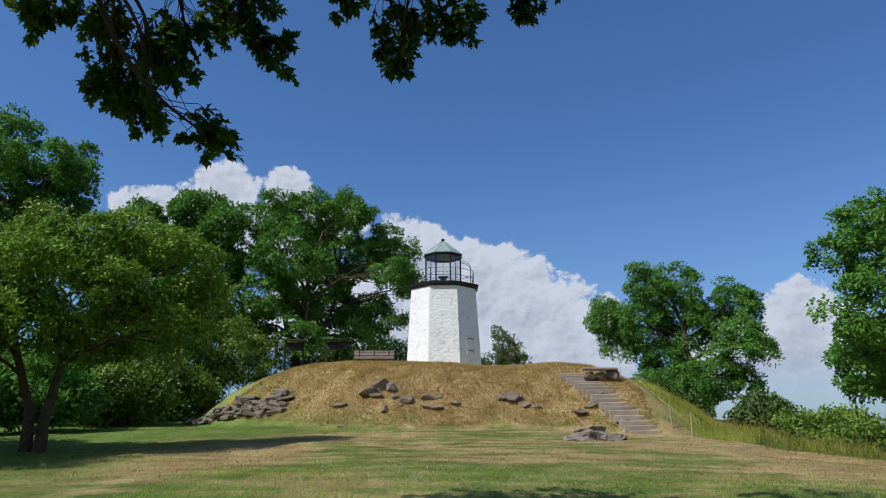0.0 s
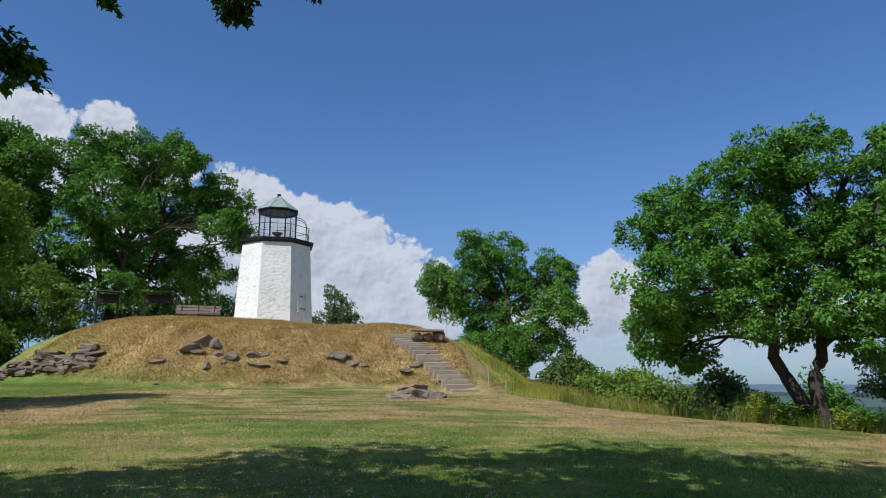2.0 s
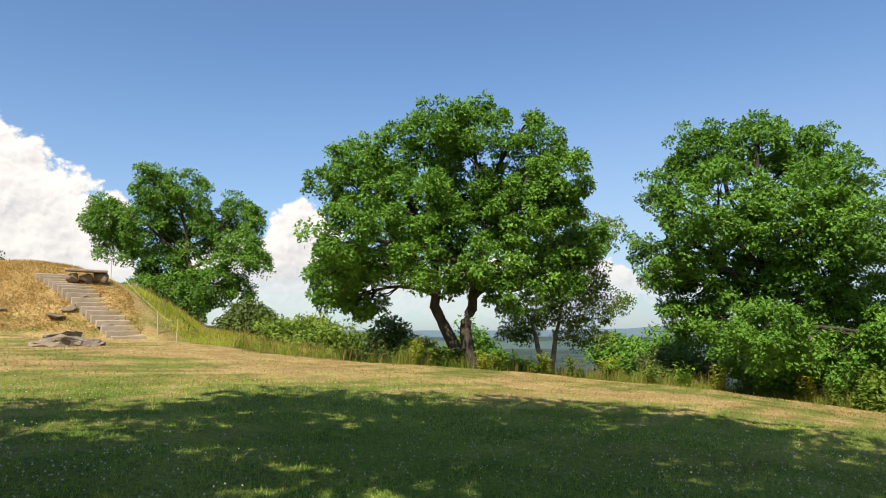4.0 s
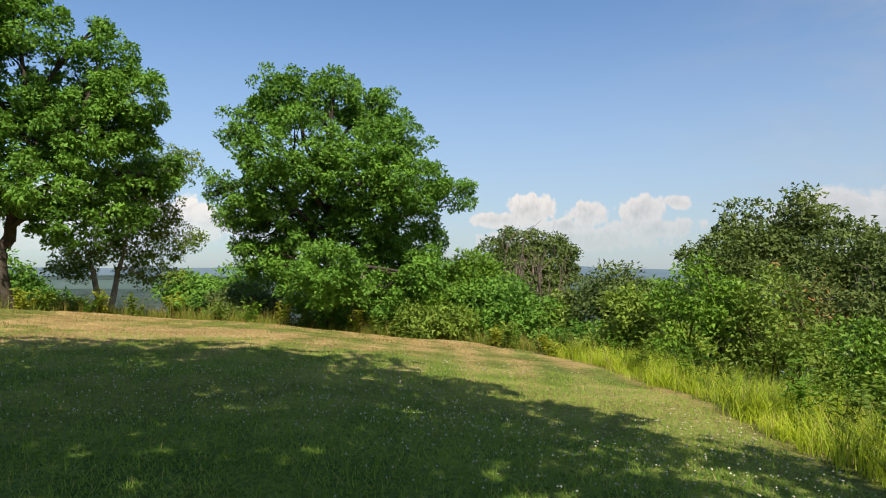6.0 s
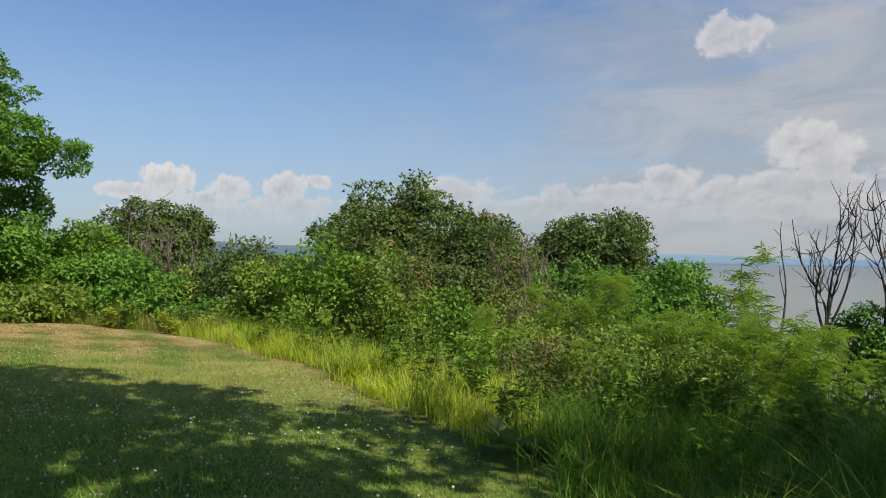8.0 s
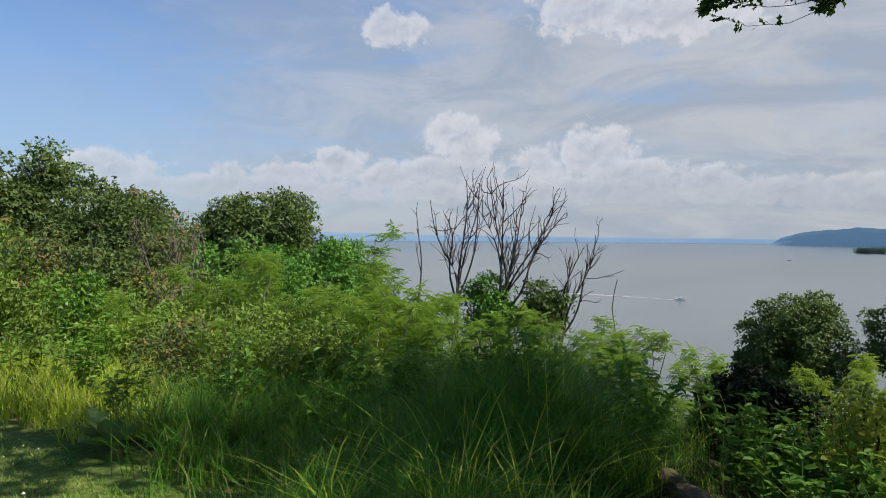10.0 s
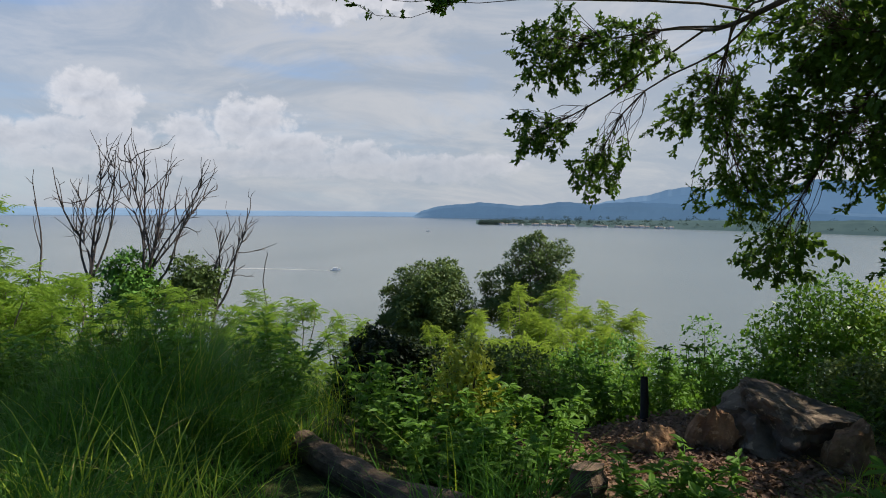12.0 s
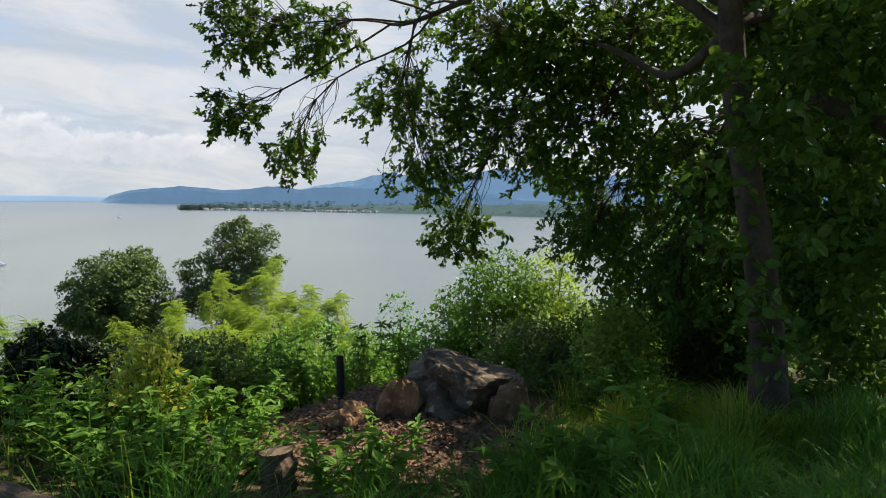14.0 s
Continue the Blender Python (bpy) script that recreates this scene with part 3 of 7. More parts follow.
def tree(name, at, lobes, label, category="tree", seed=1, trunk=(0.3, 2.0), clumps=500, per=26, spread=0.34, size=0.24,
         shape=SLIVER, leaf=None, bark=None, shell=0.5, group="", lean=(0, 0), twigs=9, trunks=1, droop=0.15, ragged=0.22, limb_scale=1.0, second=None):
    """A tapered trunk with limbs to every lobe and a crown of leaf clumps. Lobes are given from the foot."""
    rng = np.random.default_rng(seed)
    root = thing(name, *at, label, category, group)
    r, fork = trunk
    lobes = [(*l[:3], *(l[3:] if len(l) == 6 else (l[3], l[3], l[3] * 0.85))) for l in lobes]
    (lv, lf), c = foliage(lobes, clumps, per, spread, size, rng, shape, shell, droop, ragged)
    forks = []
    for k in range(trunks):
        ang = 2.4 * k + seed
        foot = np.array([0.3 * r * 2 * math.cos(ang), 0.3 * r * 2 * math.sin(ang), -0.35]) * (1 if trunks > 1 else 0) + [0, 0, -0.3 if trunks == 1 else 0]
        top = np.array([lean[0] + (0.25 * fork * math.cos(ang) if trunks > 1 else 0), lean[1] + (0.25 * fork * math.sin(ang) if trunks > 1 else 0), fork])
        if second:
            foot, top = (np.array([0.0, 0.0, -0.3]), np.array([lean[0], lean[1], fork])) if k == 0 else (np.array([-0.06, 0.04, 0.12]), np.array(second))
        pts = wander(foot, top, 9, 0.035, rng, -0.22 if second and k else 0.0)
        rad = np.linspace(r, r * 0.72, 9) * (1 + 0.6 * np.exp(-np.linspace(0, 6, 9)))
        part("trunk", mesh_of("trunk", *tube(pts, rad, 12), bark or BARK, True), None, root)
        forks.append(top)
    # each trunk goes on as a leader into its own lobes, and the limbs leave it at many heights
    mine_of = [min(range(trunks), key=lambda q: np.hypot(*(forks[q][:2] - np.array(l[:2]))) + (0.8 * q if second else 0)) for l in lobes]
    leaders = []
    for k in range(trunks):
        own = [l for l, q in zip(lobes, mine_of) if q == k] or lobes[:1]
        mean = np.mean([l[:3] for l in own], axis=0)
        tip = np.array([forks[k][0] * 0.4 + mean[0] * 0.6, forks[k][1] * 0.4 + mean[1] * 0.6, fork + 0.62 * (max(l[2] for l in own) - fork)])
        line = wander(forks[k] - [0, 0, 0.1], tip, 9, 0.04, rng)
        leaders.append(line)
        part("limb", mesh_of("limb", *tube(line, np.linspace(r * 0.70, r * 0.25, 9), 9), bark or BARK, True), None, root)
    for k, l in enumerate(lobes):
        line = leaders[mine_of[k]]
        start = line[int(np.clip(np.searchsorted(line[:, 2], fork + 0.5 * (l[2] - fork)), 0, 7))]
        end = np.array(l[:3]) + rng.normal(0, 0.15, 3) * l[3]
        pts = wander(start - [0, 0, 0.15], end, 8, 0.06, rng, 0.09 * np.linalg.norm(end - start))
        lr = np.clip(r * 0.5 * limb_scale * (0.45 + 0.14 * l[3]), 0.02, r * 0.65)
        limb = part("limb", mesh_of("limb", *tube(pts, np.linspace(lr, lr * 0.35, 8), 7), bark or BARK, True), None, root)
        pieces = []
        mine = c[np.linalg.norm((c - np.array(l[:3])) / np.array(l[3:]), axis=1) < 1.25]
        for q in mine[rng.permutation(len(mine))[:twigs]]:
            s = pts[rng.integers(3, 8)]
            p2 = wander(s, q, 5, 0.08, rng)
            pieces.append(tube(p2, np.linspace(lr * 0.38, max(lr * 0.08, 0.006), 5), 5))
        if pieces:
            part("twigwork", mesh_of("twigwork", *join(pieces), bark or BARK, True), None, limb)["kind"] = "stuff"
    part("crown", mesh_of("crown", lv, lf, leaf or WOOD_LEAF), None, root)["kind"] = "stuff"
    return root


def stems_and_leaves(rng, lobes, clumps, per, spread, size, shape, shell, stems, droop, bark_r=0.02, ragged=0.3):
    (lv, lf), c = foliage(lobes, clumps, per, spread, size, rng, shape, shell, droop, ragged)
    pieces = []
    for q in c[rng.permutation(len(c))[:stems]]:
        foot = np.array([q[0] * 0.25 + rng.normal(0, 0.08), q[1] * 0.25 + rng.normal(0, 0.08), -0.2])
        pieces.append(tube(wander(foot, q, 6, 0.07, rng), np.linspace(bark_r, bark_r * 0.3, 6), 5))
    return (lv, lf), join(pieces)


def shrub(name, at, lobes, label, seed=1, clumps=160, per=22, spread=0.2, size=0.13, shape=RHOMB, leaf=None, stems=14,
          shell=0.35, category="shrub", group="", droop=0.1, bark=None, bark_r=0.02, turn=0.0, ragged=0.32):
    rng = np.random.default_rng(seed)
    root = thing(name, *at, label, category, group, "", turn)
    lobes = [(*l[:3], *(l[3:] if len(l) == 6 else (l[3], l[3], l[3] * 0.85))) for l in lobes]
    (lv, lf), (sv, sf) = stems_and_leaves(rng, lobes, clumps, per, spread, size, shape, shell, stems, droop, bark_r, ragged)
    part("branchwork", mesh_of("branchwork", sv, sf, bark or BARK, True), None, root)
    part("foliage", mesh_of("foliage", lv, lf, leaf or BUSH_LEAF), None, root)["kind"] = "stuff"
    return root


def blades(xy, base, height, width, rng, bend=0.45, lean=(0, 0)):
    """Curved grass blades: three joints in tall ones, one in short ones."""
    n = len(xy)
    h = height * rng.uniform(0.45, 1.25, n)
    if height > 0.3:
        # taller and shorter patches
        h = h * np.clip(0.85 + 0.35 * np.sin(2.1 * xy[:, 0] + 1.3 * xy[:, 1]) + 0.3 * np.sin(5.3 * xy[:, 0] - 3.7 * xy[:, 1]), 0.3, 1.5)
    way = rng.uniform(0, 2 * np.pi, n)
    side = np.stack([np.cos(way), np.sin(way), 0 * way], 1)
    out = np.stack([-np.sin(way), np.cos(way), 0 * way], 1)
    foot = np.column_stack([xy, base])
    b = bend * rng.uniform(0.2, 1.6, n)
    rows = []
    for t, w in (((0, 1.0), (0.4, 0.8), (0.75, 0.5)) if height > 0.3 else ((0, 1.0),)):
        mid = foot + np.stack([lean[0] * h * t * t, lean[1] * h * t * t, h * (t - 0.28 * b * t * t)], 1) + out * (b * h * t * t)[:, None]
        rows += [mid - side * (width * w / 2), mid + side * (width * w / 2)]
    tip = foot + np.stack([lean[0] * h, lean[1] * h, h * (1 - 0.28 * b)], 1) + out * (b * h)[:, None]
    v = np.stack(rows + [tip], 1).reshape(-1, 3)
    tris = [(0, 1, 3), (0, 3, 2), (2, 3, 5), (2, 5, 4), (4, 5, 6)] if height > 0.3 else [(0, 1, 2)]
    f = np.array(tris)[None] + (np.arange(n) * (len(rows) + 1))[:, None, None]
    return v, f.reshape(-1, 3)


def rock_mesh(name, size, seed, material, cuts=2, rough=0.28, flat=1.0):
    """A weathered, angular stone."""
    bm = bmesh.new()
    bmesh.ops.create_icosphere(bm, subdivisions=cuts + 1, radius=0.5)
    rng = np.random.default_rng(seed)
    planes = unit(rng.normal(size=(14, 3)))
    offs = rng.uniform(0.20, 0.40, 14)
    for v in bm.verts:
        p = np.array(v.co)
        for q, o in zip(planes, offs):
            d = p @ q - o
            if d > 0:
                p = p - q * d * 0.97
        k = noise.fractal(Vector(p) * 3.1 + Vector((seed, 0, 0)), 0.9, 2.1, 4)
        v.co = Vector((p[0] * size[0] * 1.25, p[1] * size[1] * 1.25, p[2] * size[2] * 1.25)) * (1 + rough * 0.4 * k)
    me = bpy.data.meshes.new(name)
    bm.to_mesh(me)
    bm.free()
    me.materials.append(material)
    return me


def rock(x, y, size, seed, label, material=None, turn=0.0, sink=0.3, group="", tip=(0, 0), cuts=2, name="rock", z=None, rough=0.28):
    ob = new(name, rock_mesh(name, size, seed, material or STONE, cuts, rough))
    ground = float(ground_height(x, y)) if z is None else z
    ob.matrix_world = pose(x, y, ground + size[2] * (0.5 - sink), tip[0], tip[1], turn)
    return tagged(ob, label, "rock", group)


# ---- the ground, the river and the distance ----
LAWN_EDGE = [(9.3, 25.8), (9.7, 20.6), (12.5, 17.6), (17.5, 15.3), (22.5, 11.5), (23.0, 4.6), (17.0, 0.2),
             (11.5, -1.5), (8.0, -2.3), (6.0, -2.75), (4.6, -2.9), (2.0, -3.2), (-2.0, -3.7), (-5.0, -4.6),
             (-9.0, -6.5), (-18.0, -10.0), (-60.0, -16.0)]
PLATEAU = LAWN_EDGE + [(-110.0, -10.0), (-110.0, 100.0), (0.0, 92.0), (22.0, 72.0), (22.0, 48.0), (14.5, 36.0)]
MOUND = [(-13.5, 37.0), (-11.0, 32.2), (-5.0, 28.2), (0.0, 27.3), (4.0, 27.6), (8.2, 26.2), (9.9, 26.8),
         (12.0, 30.5), (15.0, 38.0), (16.0, 50.0), (5.0, 58.0), (-12.0, 57.0), (-15.5, 46.0)]


def polygon_distance(x, y, corners):
    """Distance to a polygon's edge, positive inside and negative outside."""
    best, inside = np.full(np.shape(x), 1e9), np.zeros(np.shape(x), bool)
    for (ax, ay), (bx, by) in zip(corners, corners[1:] + corners[:1]):
        ex, ey = bx - ax, by - ay
        u = np.clip(((x - ax) * ex + (y - ay) * ey) / (ex * ex + ey * ey), 0, 1)
        best = np.minimum(best, np.hypot(x - ax - u * ex, y - ay - u * ey))
        inside ^= ((ay > y) != (by > y)) & (x < ax + (y - ay) * ex / (ey if ey else 1e-9))
    return np.where(inside, best, -best)


def lawn_height(x, y):
    right = np.clip(x, 0, 40)
    return 0.06 * np.clip(y, -6, 60) - 0.012 * right - 0.0018 * right * right


def ground_height(x, y):
    """Lawn, mound, the slope down to the river and its bed."""
    x, y = np.asarray(x, float), np.asarray(y, float)
    z = lawn_height(x, y)
    u = np.clip(polygon_distance(x, y, MOUND) / (9.0 - 2.6 * np.clip((-1.0 - x) / 4, 0, 1)), 0, 1)
    z = z + (5.1 - z) * (1 - (1 - u) ** 1.9)
    z = z - 0.3 * np.exp(-((x - 3) ** 2 / 8 + (y - 36) ** 2 / 18))
    s = np.maximum(-polygon_distance(x, y, PLATEAU), 0)
    drop = np.where(s < 20, 0.09 * s + 0.0115 * s * s, 6.4 + 0.55 * (s - 20))
    heap = 0.4 * np.exp(-((x - 4.7) ** 2 + (y + 7.3) ** 2) / 3.5)
    knoll = heap + 0.5 * np.exp(-((x + 0.6) ** 2 + (y + 9.3) ** 2) / 2.2)
    near = np.clip(1.5 - np.hypot(x, y) / 60, 0, 1)
    roll = 0.02 * np.sin(x * 1.3 + 0.6 * y) + 0.03 * np.sin(0.45 * x - 0.7 * y) + 0.015 * np.sin(2.1 * y + 0.4 * x)
    inside = polygon_distance(x, y, MOUND)
    roll = roll * near + 0.03 * np.clip(inside, 0, 1) * np.clip(6 - inside, 0, 1) * (np.sin(2.1 * x + 1.7 * y) + np.sin(3.3 * x - 2.2 * y + 1))
    z = z + roll
    return np.maximum(z - drop * (0.45 + 0.55 * np.clip(-y / 9, 0, 1)) + knoll, -47.0)


def build_ground():
    """One sheet, finest near the middle, out to the horizon."""
    n, rings = 440, 180
    r = np.concatenate([[0.0], np.geomspace(0.6, 4950.0, rings)])
    k = np.searchsorted(r, 75)
    r = np.concatenate([np.linspace(0, 75, 135), r[k:][r[k:] > 75.5]])
    ang = np.arange(n) * 2 * np.pi / n
    x = (r[1:, None] * np.cos(ang)).ravel()
    y = (r[1:, None] * np.sin(ang)).ravel()
    x, y = np.append(x, 0.0), np.append(y, 0.0)
    z = ground_height(x, y)
    rad = np.hypot(x, y)
    inside = polygon_distance(x, y, MOUND)
    # land to the north and east lies above the river's level
    bearing = np.degrees(np.arctan2(-x, y))
    land = np.clip((bearing + 108) / 8, 0, 1) * np.clip((140 - bearing) / 8, 0, 1) * np.clip((rad - 300) / 200, 0, 1)
    z = z + land * (8 + 5 * np.sin(x / 210 + 1) * np.sin(y / 170))
    i, j = np.meshgrid(np.arange(len(r) - 2), np.arange(n), indexing="ij")
    a, b = i * n + j, i * n + (j + 1) % n
    faces = [tuple(q) for q in np.stack([a, b, b + n, a + n], -1).reshape(-1, 4).tolist()]
    centre = len(x) - 1
    faces += [(centre, (q + 1) % n, q) for q in range(n)]
    me = bpy.data.meshes.new("ground")
    me.from_pydata(np.column_stack([x, y, z]).tolist(), [], faces)
    me.polygons.foreach_set("use_smooth", np.ones(len(me.polygons), bool))
    me.materials.append(TURF)
    edge = polygon_distance(x, y, PLATEAU)
    top = np.clip((inside - 6.2) / 2, 0, 1)
    front = np.clip((y - 25) / 3, 0, 1) * np.clip(1.2 - np.clip((x - 7.5) / 3, 0, 2), 0, 1)
    layers = {
        "dry": np.clip(inside * 0.7 + 0.2, 0, 1) * (1 - 0.85 * top) * front,
        "lush": np.clip(1.2 - np.hypot(x - 3, y - 1) / 9.0, 0, 1) * 0.85 + 0.75 * np.clip((-x - 6) / 4, 0, 1) * np.clip((24 - np.abs(y - 30)) / 6, 0, 1),
        "wild": np.clip(-edge * 1.5, 0, 1) + np.clip((x - 9.6) / 1.5, 0, 1) * np.clip(inside + 0.6, 0, 1),
        "litter": np.clip(1.5 - np.hypot((x + 0.4) / 2.6, (y + 8.3) / 2.0), 0, 1),
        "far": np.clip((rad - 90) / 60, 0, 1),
    }
    for name, values in layers.items():
        me.attributes.new(name, "FLOAT", "POINT").data.foreach_set("value", np.clip(values, 0, 1).astype(np.float32))
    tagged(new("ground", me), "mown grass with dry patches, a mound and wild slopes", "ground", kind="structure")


build_ground()


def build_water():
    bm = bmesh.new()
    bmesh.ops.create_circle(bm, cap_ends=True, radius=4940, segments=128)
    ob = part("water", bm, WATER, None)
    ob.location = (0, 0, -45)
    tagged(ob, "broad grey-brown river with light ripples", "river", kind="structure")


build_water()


def ridge(name, label, a0, a1, r0, r1, crest, depth, material, seed, steps=140, foot=-46.0):
    """A wooded ridge seen across the water: a long hill with a shore in front and a back slope."""
    rng = np.random.default_rng(seed)
    t = np.linspace(0, 1, steps)
    ang, rad = np.radians(a0 + (a1 - a0) * t), r0 + (r1 - r0) * t
    high = np.interp(t, [c[0] for c in crest], [c[1] for c in crest])
    bumps = sum(np.sin(t * f + rng.uniform(0, 6)) * k for f, k in ((23, 0.035), (57, 0.026), (131, 0.014), (290, 0.010)))
    high = foot + (high - foot) * (1 + bumps)
    verts = []
    for out, up in ((0, 0), (0.03, 0.25), (0.07, 0.5), (0.11, 0.78), (0.16, 1.0), (1.3, 0.7), (2.0, 0.0)):
        q = rad + out * depth
        lift = foot + (high - foot) * up
        verts.append(np.column_stack([-np.sin(ang) * q, np.cos(ang) * q, lift]))
    v = np.concatenate(verts)
    i, j = np.meshgrid(np.arange(6), np.arange(steps - 1), indexing="ij")
    f = np.stack([i * steps + j, i * steps + j + 1, (i + 1) * steps + j + 1, (i + 1) * steps + j], -1).reshape(-1, 4)
    ob = new(name, mesh_of(name, v, f, material))
    tagged(ob, label, "hill", kind="structure")


def far_height(rise, r):
    """The height that stands at that many degrees over the level, r metres away."""
    return 1.5 + r * math.tan(radians(rise))


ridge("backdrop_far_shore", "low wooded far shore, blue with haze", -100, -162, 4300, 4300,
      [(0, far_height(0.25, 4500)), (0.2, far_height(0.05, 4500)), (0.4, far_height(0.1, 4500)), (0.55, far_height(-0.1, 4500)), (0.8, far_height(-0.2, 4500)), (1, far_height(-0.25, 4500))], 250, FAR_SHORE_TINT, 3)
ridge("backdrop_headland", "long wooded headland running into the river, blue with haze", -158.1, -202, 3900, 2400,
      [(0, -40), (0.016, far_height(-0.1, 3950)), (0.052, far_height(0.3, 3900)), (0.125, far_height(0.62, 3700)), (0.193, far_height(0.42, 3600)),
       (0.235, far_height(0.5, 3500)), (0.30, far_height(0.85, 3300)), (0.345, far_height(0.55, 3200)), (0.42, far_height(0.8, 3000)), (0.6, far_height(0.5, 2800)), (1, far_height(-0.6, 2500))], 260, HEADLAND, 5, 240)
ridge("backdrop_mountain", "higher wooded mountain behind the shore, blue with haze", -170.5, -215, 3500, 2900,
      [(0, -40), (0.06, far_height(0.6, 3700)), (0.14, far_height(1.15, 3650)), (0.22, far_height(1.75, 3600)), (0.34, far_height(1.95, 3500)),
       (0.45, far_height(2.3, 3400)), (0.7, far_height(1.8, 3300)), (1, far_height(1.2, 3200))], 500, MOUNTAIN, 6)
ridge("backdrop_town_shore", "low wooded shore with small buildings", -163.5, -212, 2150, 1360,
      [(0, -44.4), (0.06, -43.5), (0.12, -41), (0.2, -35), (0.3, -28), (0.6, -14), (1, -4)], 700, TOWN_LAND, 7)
ridge("backdrop_east_hills", "low hills beyond the valley, painted blue for haze", -8, -100, 4300, 4300,
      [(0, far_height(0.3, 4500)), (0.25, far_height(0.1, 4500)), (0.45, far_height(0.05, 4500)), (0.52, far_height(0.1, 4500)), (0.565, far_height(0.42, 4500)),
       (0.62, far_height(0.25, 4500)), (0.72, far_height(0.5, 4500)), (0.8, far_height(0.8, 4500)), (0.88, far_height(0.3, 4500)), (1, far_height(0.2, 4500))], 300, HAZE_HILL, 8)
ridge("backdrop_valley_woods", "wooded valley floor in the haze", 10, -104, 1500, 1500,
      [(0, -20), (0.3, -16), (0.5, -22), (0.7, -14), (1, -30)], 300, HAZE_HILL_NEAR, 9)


# ---- the lighthouse on its mound ----
def ring_points(r, n=8, off=22.5):
    return [(r * math.cos(radians(off + 360 * k / n)), r * math.sin(radians(off + 360 * k / n))) for k in range(n)]


def frustum(r0, z0, r1, z1, n=8, off=22.5):
    """A closed, straight-sided ring."""
    bm = bmesh.new()
    low = [bm.verts.new((x, y, z0)) for x, y in ring_points(r0, n, off)]
    high = [bm.verts.new((x, y, z1)) for x, y in ring_points(r1, n, off)]
    for k in range(n):
        bm.faces.new((low[k], low[(k + 1) % n], high[(k + 1) % n], high[k]))
    bm.faces.new(low[::-1]), bm.faces.new(high)
    return bm


def rod(a, b, r, sides=6):
    return tube([a, b], [r, r], sides)


def rubble_face(k, r0, r1, h, seed):
    """One face of the tower: rubble masonry under thick whitewash."""
    a0, a1 = radians(22.5 + 45 * k), radians(22.5 + 45 * (k + 1))
    nu, nv = 44, 130
    u, v = np.meshgrid(np.linspace(0, 1, nu), np.linspace(0, 1, nv))
    r = r0 + (r1 - r0) * v
    x = r * ((1 - u) * math.cos(a0) + u * math.cos(a1))
    y = r * ((1 - u) * math.sin(a0) + u * math.sin(a1))
    z = h * v
    out = np.array([math.cos((a0 + a1) / 2), math.sin((a0 + a1) / 2)])
    bump = np.array([noise.noise(Vector((p * 6.2 + 13 * k, q * 17, 1.7))) + 0.7 * noise.noise(Vector((p * 17 + 5 * k, q * 38, 7.7))) for p, q in zip((u * 1.7).ravel(), z.ravel() * 0.55)]).reshape(u.shape)
    rim = np.clip(np.minimum(u, 1 - u) * 14, 0, 1)
    d = 0.012 * bump * rim
    x, y = x + out[0] * d, y + out[1] * d
    i, j = np.meshgrid(np.arange(nv - 1), np.arange(nu - 1), indexing="ij")
    f = np.stack([i * nu + j, i * nu + j + 1, (i + 1) * nu + j + 1, (i + 1) * nu + j], -1).reshape(-1, 4)
    return np.column_stack([x.ravel(), y.ravel(), z.ravel()]), f


